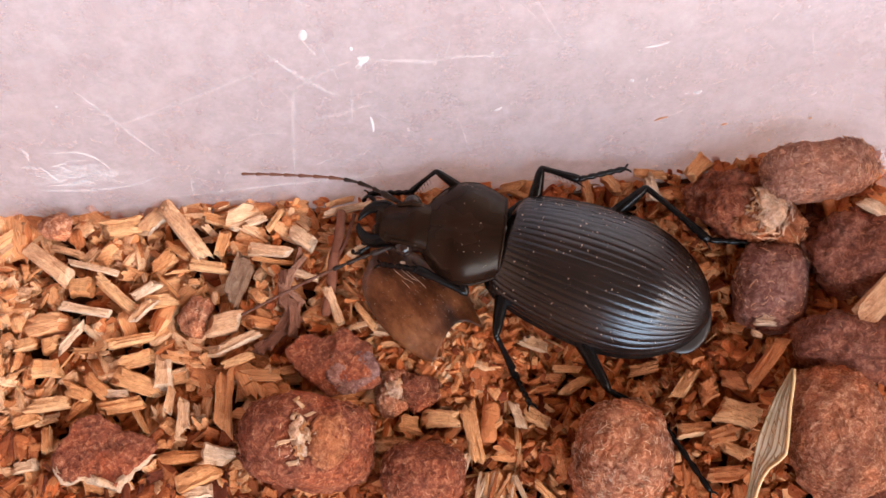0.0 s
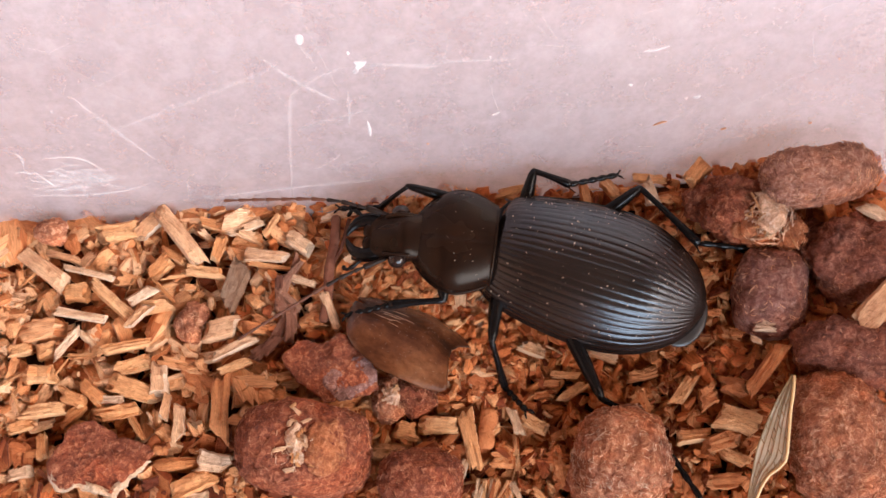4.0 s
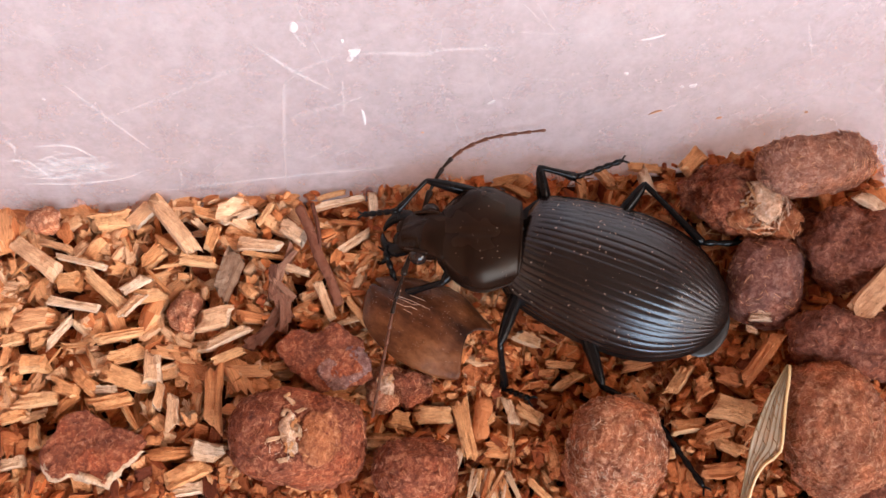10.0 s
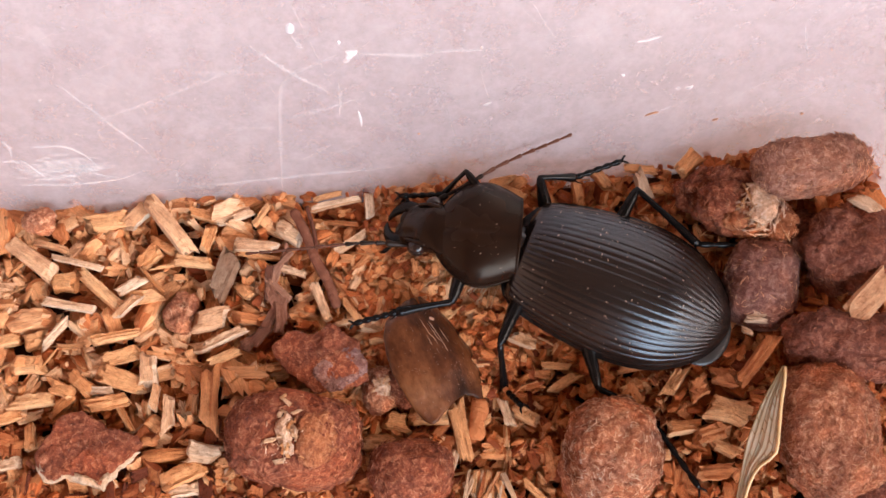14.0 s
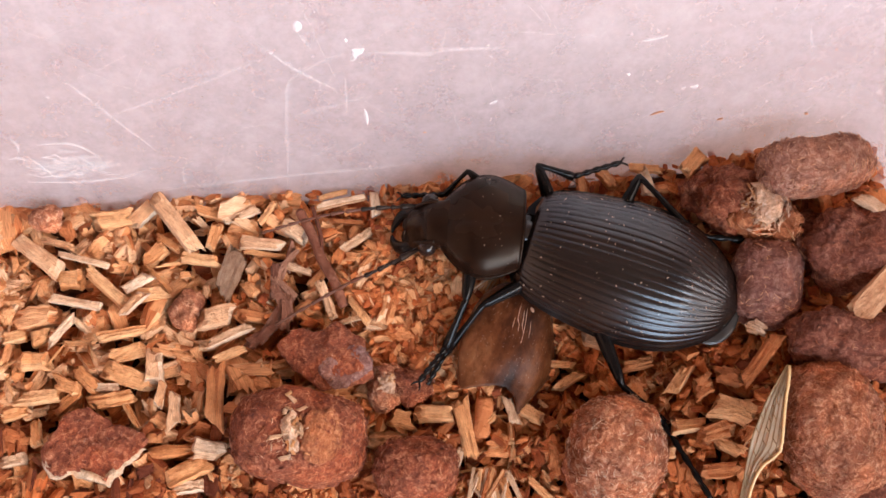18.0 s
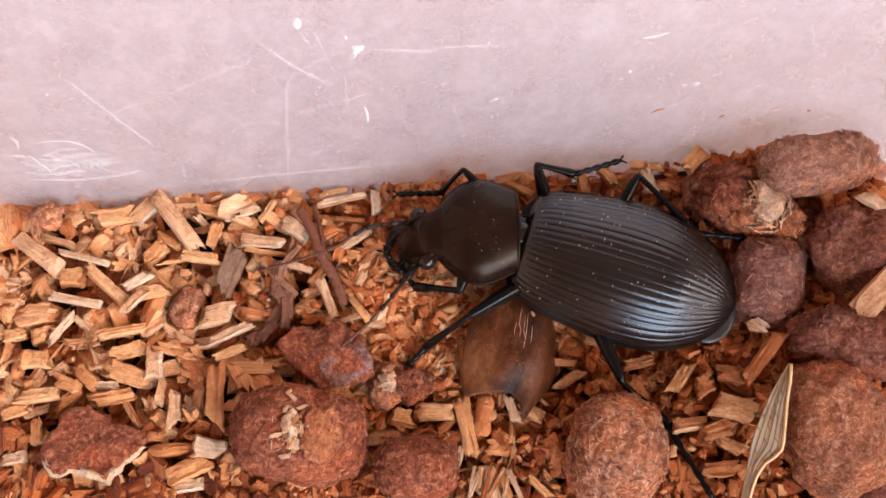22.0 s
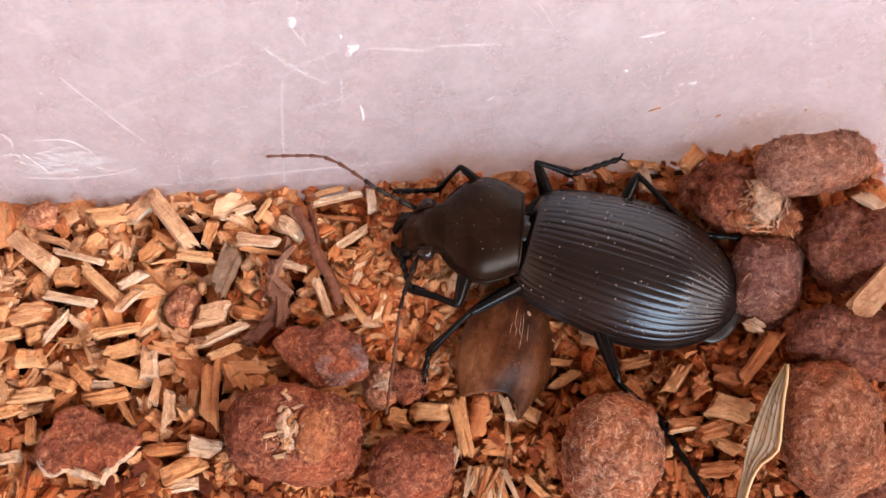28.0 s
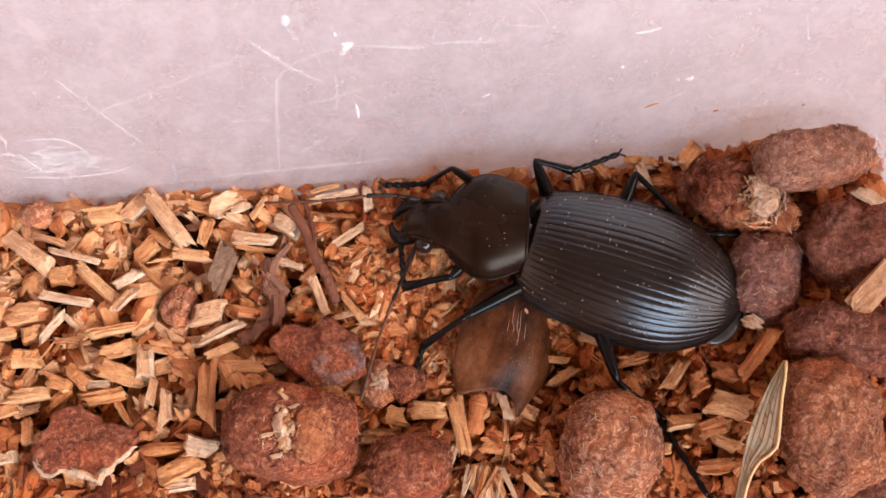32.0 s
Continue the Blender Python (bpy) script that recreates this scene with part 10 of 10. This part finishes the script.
    walk(legs['mid_near'][1], [
        (0, pose(-0.002423, 0.007544, 0.004593, -4.1, 52.18, 143.63)),
        (1, pose(-0.002409, 0.007868, 0.00461, -4.65, 56.08, 145.95)),
        (2, pose(-0.002467, 0.007401, 0.004585, -2.99, 43.25, 134.53)),
        (3, pose(-0.002341, 0.007391, 0.004585, -3.41, 49.9, 134.41)),
        (4.2, pose(-0.00241, 0.007851, 0.004609, -2.88, 48.2, 124.57)),
        (5.5, pose(-0.002478, 0.008309, 0.004633, -1.94, 46.58, 115.01)),
        (6, pose(-0.002622, 0.009033, 0.004671, -2.66, 52.84, 120.27)),
        (7, pose(-0.001992, 0.008433, 0.004639, -2.01, 53.14, 112.09)),
        (8, pose(-0.001631, 0.008142, 0.004624, -2.54, 52.86, 118.72)),
        (9, pose(-0.001618, 0.008346, 0.004635, -2.98, 56.4, 120.86)),
        (10, pose(-0.001757, 0.008399, 0.004638, -2.59, 52.6, 119.54)),
        (11, pose(-0.001959, 0.008381, 0.004637, -2.87, 52.47, 123.28)),
        (12, pose(-0.001919, 0.008531, 0.004645, -3.58, 60.18, 123.22)),
        (13, pose(-0.001226, 0.008152, 0.004625, -3.42, 60.08, 121.64)),
        (14, pose(-0.001471, 0.00791, 0.004612, -2.65, 52.55, 120.3)),
        (14.5, pose(-0.001942, 0.007305, 0.00458, -1.86, 60.57, 106.1)),
        (15, pose(-0.000881, 0.007876, 0.004612, -3.37, 53.24, 97.2)),
        (15.5, pose(0.000164, 0.008185, 0.004627, -3.04, 45.87, 89.82)),
        (16, pose(0.001144, 0.00824, 0.004628, -1.53, 38.58, 83.2)),
        (16.5, pose(0.002015, 0.008057, 0.00462, 0.82, 31.46, 76.92)),
        (17, pose(0.001999, 0.007278, 0.004579, 2.06, 34.57, 56.8)),
        (18, pose(0.001398, 0.00648, 0.004537, 1.43, 32.13, 66.92)),
        (18.5, pose(0.001608, 0.007029, 0.004566, 1.58, 31, 64.09)),
        (18.8, pose(0.001594, 0.007406, 0.004586, 1.85, 19.01, 71.1)),
        (19, pose(0.001571, 0.007771, 0.004605, 0.65, 7.07, 77.72)),
        (20, pose(0.0017, 0.005415, 0.004481, 1.21, 13.33, 67.16)),
        (21, pose(0.001772, 0.0051, 0.004465, 1.36, 28.94, 67.25)),
        (22, pose(0.002, 0.007391, 0.004585, 2.47, 32.81, 47.62)),
        (23, pose(0.002018, 0.007405, 0.004586, 2.62, 33.73, 44.92)),
        (23.5, pose(0.001785, 0.007099, 0.00457, 1.91, 33.43, 59.05)),
        (24, pose(0.001589, 0.00565, 0.004494, 2.19, 26.47, 50.19)),
        (25, pose(0.001394, 0.005973, 0.004511, 2.84, 38.35, 43.85)),
        (27.5, pose(0.001632, 0.006378, 0.004532, 2.62, 32.29, 43.79)),
        (28, pose(0.002241, 0.007359, 0.004583, 1.93, 30.4, 57.29)),
        (29, pose(0.002407, 0.00719, 0.004574, 1.96, 29.93, 56.57)),
        (30, pose(0.002466, 0.007189, 0.004574, 2.42, 34.98, 50.11)),
        (31, pose(0.002751, 0.007512, 0.004591, 2.48, 35.58, 49.15)),
        (32, pose(0.002538, 0.007483, 0.00459, 2.56, 34.05, 46.58)),
    ])
    walk(legs['mid_near'][2], [
        (0, pose(-0.004794, 0.009289, 0.000801, -2.49, -37.27, 132.72)),
        (1, pose(-0.004629, 0.009368, 0.000627, -2.44, -41.55, 129.15)),
        (2, pose(-0.004919, 0.009894, 0.001296, -2.4, -31.62, 134.16)),
        (3, pose(-0.004505, 0.0096, 0.000914, -2.43, -35.24, 132.86)),
        (4.2, pose(-0.004225, 0.010486, 0.001031, -2.47, -39.11, 148.02)),
        (5.5, pose(-0.003873, 0.011299, 0.001146, -3.88, -42.83, 164.09)),
        (6, pose(-0.004084, 0.011538, 0.000846, -4, -50.09, 151.86)),
        (7, pose(-0.003075, 0.011101, 0.000799, -4.1, -46.96, 161.61)),
        (8, pose(-0.003024, 0.010684, 0.000798, -4.07, -48.91, 156.06)),
        (9, pose(-0.00298, 0.010626, 0.000637, -4.31, -52.12, 155.28)),
        (10, pose(-0.003194, 0.010935, 0.000824, -4.72, -52.31, 167.58)),
        (11, pose(-0.003563, 0.010826, 0.00083, -4.92, -55.49, 162.14)),
        (12, pose(-0.003226, 0.010528, 0.00048, -5.3, -58.35, 162.38)),
        (13, pose(-0.002483, 0.01019, 0.000465, -5.41, -63.21, 149.14)),
        (14, pose(-0.002944, 0.01043, 0.000801, -4, -52.73, 146.87)),
        (14.5, pose(-0.002596, 0.009571, 0.0004, -3.56, -43.34, 152.12)),
        (15, pose(-0.00124, 0.010726, 0.000767, 5.23, -33.95, 126.6)),
        (15.5, pose(0.000174, 0.011527, 0.001182, 8.15, -22.61, 105.21)),
        (16, pose(0.001588, 0.011966, 0.001635, 6.53, -11.1, 85.68)),
        (16.5, pose(0.002942, 0.012045, 0.002115, 1.21, -0.75, 66.23)),
        (17, pose(0.004163, 0.010586, 0.001856, 1.19, -4.35, 66.68)),
        (18, pose(0.002992, 0.010219, 0.001984, 0.62, -1.73, 78.14)),
        (18.5, pose(0.003406, 0.01073, 0.002094, 1.05, -0.41, 69.57)),
        (18.8, pose(0.003064, 0.0117, 0.003023, 2.85, 12.4, 59.24)),
        (19, pose(0.002584, 0.012426, 0.004014, 2.24, 25.32, 48.53)),
        (20, pose(0.003513, 0.00972, 0.003375, 1.37, 18.39, 64.77)),
        (21, pose(0.003396, 0.008974, 0.002142, 1.22, 3.07, 66.17)),
        (22, pose(0.004719, 0.010371, 0.001984, 1.27, -1.79, 65.05)),
        (23, pose(0.004844, 0.010224, 0.00192, 0.87, -3.06, 73.21)),
        (23.5, pose(0.003845, 0.010535, 0.001925, 0.6, -3.35, 78.42)),
        (24, pose(0.004339, 0.008951, 0.002354, 0.84, 5.76, 73.91)),
        (25, pose(0.004108, 0.008581, 0.001532, 0.83, -8.96, 74.11)),
        (27.5, pose(0.004561, 0.009186, 0.001967, -0.05, -1.07, 90.98)),
        (28, pose(0.004478, 0.010842, 0.002154, -0.39, 1.19, 97.49)),
        (29, pose(0.004699, 0.010662, 0.002179, -0.36, 1.47, 96.87)),
        (30, pose(0.004988, 0.010206, 0.001822, -0.35, -5.23, 96.63)),
        (31, pose(0.005305, 0.010465, 0.001798, -0.48, -5.87, 99.14)),
        (32, pose(0.005272, 0.010371, 0.001902, -0.3, -3.74, 95.77)),
    ])
    walk(legs['hind_near'][0], [
        (0, pose(-0.005856, 0.002848, 0.003596, -2.28, -0.24, 139.42)),
        (1, pose(-0.00589, 0.002886, 0.003597, -2.29, -0.23, 139.88)),
        (2, pose(-0.006357, 0.003263, 0.003598, -2.17, -0.5, 136.36)),
        (3, pose(-0.006267, 0.003179, 0.003597, -2.18, -0.47, 136.53)),
        (5.5, pose(-0.006316, 0.003137, 0.003595, -1.72, -0.86, 125.06)),
        (6, pose(-0.006221, 0.003017, 0.003593, -1.77, -0.8, 126.07)),
        (7, pose(-0.005772, 0.002362, 0.003586, -1.72, -0.65, 125.04)),
        (8, pose(-0.00531, 0.001737, 0.003585, -1.75, -0.41, 125.58)),
        (9, pose(-0.005244, 0.001761, 0.003588, -1.83, -0.34, 127.47)),
        (10, pose(-0.00526, 0.001787, 0.003588, -1.83, -0.35, 127.56)),
        (11, pose(-0.005157, 0.001806, 0.003591, -1.93, -0.25, 130.1)),
        (12, pose(-0.004909, 0.00149, 0.003595, -1.92, -0.12, 129.8)),
        (13, pose(-0.004903, 0.000938, 0.003592, -1.63, -0.15, 122.96)),
        (14, pose(-0.004971, 0.001258, 0.003591, -1.74, -0.2, 125.52)),
        (14.5, pose(-0.004794, 0.001526, 0.003599, -2.02, -0.02, 132.31)),
        (16.5, pose(-0.005978, 0.002722, 0.00359, -1.83, -0.67, 127.6)),
        (17, pose(-0.005766, 0.00251, 0.003589, -1.91, -0.53, 129.54)),
        (18, pose(-0.005643, 0.002355, 0.003589, -1.9, -0.49, 129.37)),
        (19, pose(-0.005711, 0.002431, 0.003589, -1.9, -0.52, 129.17)),
        (20, pose(-0.005771, 0.002597, 0.003591, -2.02, -0.45, 132.27)),
        (21, pose(-0.005599, 0.002392, 0.00359, -2, -0.4, 131.8)),
        (22, pose(-0.005557, 0.002327, 0.00359, -1.98, -0.4, 131.33)),
        (23, pose(-0.005547, 0.002332, 0.00359, -2, -0.39, 131.74)),
        (24, pose(-0.005519, 0.002277, 0.00359, -1.97, -0.39, 131.15)),
        (25, pose(-0.005384, 0.002148, 0.003591, -2, -0.32, 131.72)),
        (25.5, pose(-0.005543, 0.002255, 0.003589, -1.92, -0.43, 129.89)),
        (27.5, pose(-0.005572, 0.00226, 0.003588, -1.89, -0.46, 129.15)),
        (28, pose(-0.005562, 0.002151, 0.003586, -1.8, -0.51, 126.91)),
        (29, pose(-0.005484, 0.002016, 0.003585, -1.78, -0.49, 126.28)),
        (30, pose(-0.005444, 0.001994, 0.003586, -1.8, -0.45, 126.9)),
        (31, pose(-0.005361, 0.001828, 0.003585, -1.76, -0.43, 125.93)),
        (32, pose(-0.005318, 0.001732, 0.003585, -1.74, -0.42, 125.34)),
    ])
    walk(legs['hind_near'][1], [
        (0, pose(-0.012235, 0.008313, 0.003632, -3.13, 16.71, 176.62)),
        (1, pose(-0.012313, 0.008298, 0.003631, -3.13, 16.74, 177.2)),
        (2, pose(-0.012435, 0.00906, 0.003671, -3.11, 16.54, 173.5)),
        (3, pose(-0.012363, 0.008958, 0.003666, -3.11, 16.51, 172.8)),
        (5.5, pose(-0.01114, 0.010012, 0.003721, -3.18, 20.07, 174.56)),
        (6, pose(-0.011166, 0.009806, 0.00371, -3.19, 20.11, 175.24)),
        (7, pose(-0.010595, 0.009239, 0.00368, -3.13, 16.71, 176.61)),
        (8, pose(-0.010197, 0.008569, 0.003645, -3.13, 16.68, 176.16)),
        (9, pose(-0.010354, 0.008428, 0.003638, -3.2, 20.27, 177.94)),
        (10, pose(-0.010381, 0.008446, 0.003639, -3.2, 20.25, 177.75)),
        (11, pose(-0.010568, 0.008231, 0.003628, -3.2, 20.31, 178.73)),
        (12, pose(-0.010286, 0.007944, 0.003612, -3.2, 20.29, 178.5)),
        (13, pose(-0.009474, 0.007986, 0.003615, -3.19, 20.18, 176.53)),
        (14, pose(-0.009851, 0.008095, 0.00362, -3.2, 20.26, 178.24)),
        (14.5, pose(-0.010448, 0.007737, 0.003602, -3.2, 20.35, 179.92)),
        (16.5, pose(-0.011103, 0.009377, 0.003688, -3.12, 22.41, 162.74)),
        (17, pose(-0.011113, 0.008988, 0.003667, -3.11, 22.38, 162.06)),
        (18, pose(-0.010971, 0.008848, 0.00366, -3.09, 22.33, 161.09)),
        (19, pose(-0.011016, 0.008943, 0.003665, -3.1, 22.35, 161.43)),
        (20, pose(-0.01142, 0.008813, 0.003658, -3.1, 22.36, 161.69)),
        (21, pose(-0.011197, 0.008654, 0.00365, -3.06, 22.26, 159.58)),
        (22, pose(-0.011104, 0.008635, 0.003649, -3.07, 22.27, 159.82)),
        (23, pose(-0.011139, 0.0086, 0.003647, -3.08, 22.3, 160.42)),
        (24, pose(-0.011046, 0.008602, 0.003647, -3.06, 22.26, 159.53)),
        (25, pose(-0.010973, 0.008418, 0.003637, -3.06, 22.25, 159.48)),
        (25.5, pose(-0.01093, 0.0087, 0.003652, -3.08, 22.29, 160.38)),
        (27.5, pose(-0.010875, 0.008774, 0.003656, -3.08, 22.32, 160.79)),
        (28, pose(-0.010606, 0.008867, 0.003661, -3.07, 22.28, 159.94)),
        (29, pose(-0.010454, 0.008787, 0.003657, -3.07, 22.27, 159.91)),
        (30, pose(-0.010488, 0.008711, 0.003653, -3.06, 22.26, 159.59)),
        (31, pose(-0.01029, 0.00863, 0.003648, -3.08, 22.31, 160.77)),
        (32, pose(-0.010176, 0.008584, 0.003646, -3.07, 22.28, 160.03)),
    ])
    walk(legs['hind_near'][2], [
        (0, pose(-0.016633, 0.008573, 0.002309, -2.42, 0.51, 143.88)),
        (1, pose(-0.016713, 0.008513, 0.002306, -2.44, 0.53, 144.46)),
        (2, pose(-0.016817, 0.009559, 0.002361, -2.33, 0.38, 140.77)),
        (3, pose(-0.016739, 0.009511, 0.002359, -2.3, 0.35, 140.05)),
        (5.5, pose(-0.015442, 0.010422, 0.002142, -2.33, -1.87, 141.1)),
        (6, pose(-0.015471, 0.010164, 0.002129, -2.36, -1.84, 141.77)),
        (7, pose(-0.014993, 0.0095, 0.002358, -2.42, 0.51, 143.88)),
        (8, pose(-0.014594, 0.008864, 0.002325, -2.41, 0.49, 143.43)),
        (9, pose(-0.014666, 0.008583, 0.002045, -2.44, -1.74, 144.49)),
        (10, pose(-0.014693, 0.008615, 0.002047, -2.44, -1.74, 144.3)),
        (11, pose(-0.014881, 0.008326, 0.002031, -2.46, -1.7, 145.26)),
        (12, pose(-0.014599, 0.008058, 0.002017, -2.46, -1.71, 145.02)),
        (13, pose(-0.013784, 0.008247, 0.002028, -2.4, -1.79, 143.07)),
        (14, pose(-0.014164, 0.008227, 0.002028, -2.45, -1.71, 144.81)),
        (14.5, pose(-0.014761, 0.007743, 0.002002, -2.5, -1.64, 146.46)),
        (16.5, pose(-0.015164, 0.010638, 0.001934, -2.3, -4.13, 140.07)),
        (17, pose(-0.01516, 0.010298, 0.001916, -2.28, -4.16, 139.39)),
        (18, pose(-0.014997, 0.010227, 0.001912, -2.24, -4.2, 138.4)),
        (19, pose(-0.015049, 0.010298, 0.001916, -2.26, -4.18, 138.75)),
        (20, pose(-0.015459, 0.010149, 0.001908, -2.27, -4.17, 139.01)),
        (21, pose(-0.015187, 0.010139, 0.001907, -2.19, -4.26, 136.89)),
        (22, pose(-0.015099, 0.010104, 0.001905, -2.2, -4.25, 137.12)),
        (23, pose(-0.015149, 0.010027, 0.001901, -2.22, -4.22, 137.72)),
        (24, pose(-0.015035, 0.010091, 0.001905, -2.19, -4.26, 136.84)),
        (25, pose(-0.01496, 0.00991, 0.001895, -2.19, -4.26, 136.78)),
        (25.5, pose(-0.014939, 0.010129, 0.001907, -2.22, -4.22, 137.7)),
        (27.5, pose(-0.014893, 0.010174, 0.001909, -2.23, -4.21, 138.12)),
        (28, pose(-0.014605, 0.010327, 0.001917, -2.2, -4.24, 137.26)),
        (29, pose(-0.014452, 0.010249, 0.001913, -2.2, -4.24, 137.24)),
        (30, pose(-0.014478, 0.010195, 0.00191, -2.19, -4.25, 136.92)),
        (31, pose(-0.014308, 0.010031, 0.001902, -2.23, -4.21, 138.12)),
        (32, pose(-0.014177, 0.010038, 0.001902, -2.21, -4.24, 137.38)),
    ])
    walk(husk, [
        (0, pose(-0.002677, -0.004466, 0.0016, -10, 3, -49.78)),
        (1, pose(-0.002726, -0.004390, 0.0016, -10, 3, -45.49)),
        (2, pose(-0.004328, -0.006774, 0.0016, -10, 3, -19.32)),
        (2.5, pose(-0.004600, -0.007529, 0.0016, -28, 3, -21.15)),
        (3, pose(-0.004597, -0.007524, 0.0016, -28, 3, -21.99)),
        (5.5, pose(-0.001109, -0.006729, 0.0016, -28, 3, -43.18)),
        (6, pose(-0.001388, -0.006400, 0.0016, -6, 3, -31.05)),
        (6.5, pose(-0.001611, -0.006323, 0.0016, -8, 3, -33.47)),
        (7, pose(-0.000929, -0.007643, 0.0016, -28, 3, -29.59)),
        (8, pose(-0.001681, -0.006027, 0.0016, -10, 3, -38.88)),
        (9, pose(-0.001201, -0.007896, 0.0016, -28, 3, -34.55)),
        (10, pose(-0.001539, -0.006792, 0.0016, -8, 3, -32.81)),
        (11, pose(-0.001641, -0.006096, 0.0016, -10, 3, -63.12)),
        (12, pose(-0.001414, -0.006240, 0.0016, -10, 3, -65.72)),
        (13, pose(-0.000915, -0.008067, 0.0016, -28, 3, -66.45)),
        (14, pose(-0.000444, -0.009838, 0.0016, -24, 3, -66.47)),
        (14.5, pose(-0.000391, -0.009883, 0.0016, -26, 3, -68.18)),
        (16.5, pose(0.001996, -0.009214, 0.0016, -28, 3, -98.39)),
        (17, pose(0.001312, -0.009080, 0.0016, -26, 3, -95.50)),
        (17.5, pose(0.004080, -0.009120, 0.0016, -10, 3, -123.58)),
        (18, pose(0.005159, -0.008646, 0.0016, -10, 3, -110.03)),
        (19, pose(0.005200, -0.009029, 0.0016, -10, 3, -107.55)),
        (20, pose(0.005270, -0.009240, 0.0016, -10, 3, -107.20)),
        (32, pose(0.005270, -0.009240, 0.0016, -10, 3, -107.20)),
    ])
    walk(twig, [
        (0, pose(-0.009831, -0.001079, 0.0013, 0, 1, -96.80)),
        (3.5, pose(-0.009831, -0.001079, 0.0013, 0, 1, -96.80)),
        (5.5, pose(-0.010142, -0.001542, 0.0013, 0, 1, -83.97)),
        (6, pose(-0.010142, -0.001542, 0.0013, 0, 1, -83.97)),
        (7, pose(-0.010338, -0.000879, 0.0013, 0, 1, -69.88)),
        (20, pose(-0.010233, -0.001258, 0.0013, 0, 1, -63.83)),
        (32, pose(-0.010233, -0.001258, 0.0013, 0, 1, -63.83)),
    ])
    walk(pale_chip, [
        (0, pose(0.024911, -0.007005, 0.004573, 0, 0, -11.31)),
        (14.5, pose(0.024911, -0.007005, 0.004573, 0, 0, -11.31)),
        (16.5, pose(0.024643, -0.007811, 0.004319, 0, 0, -36.87)),
        (32, pose(0.024643, -0.007811, 0.004319, 0, 0, -36.87)),
    ])


motions()
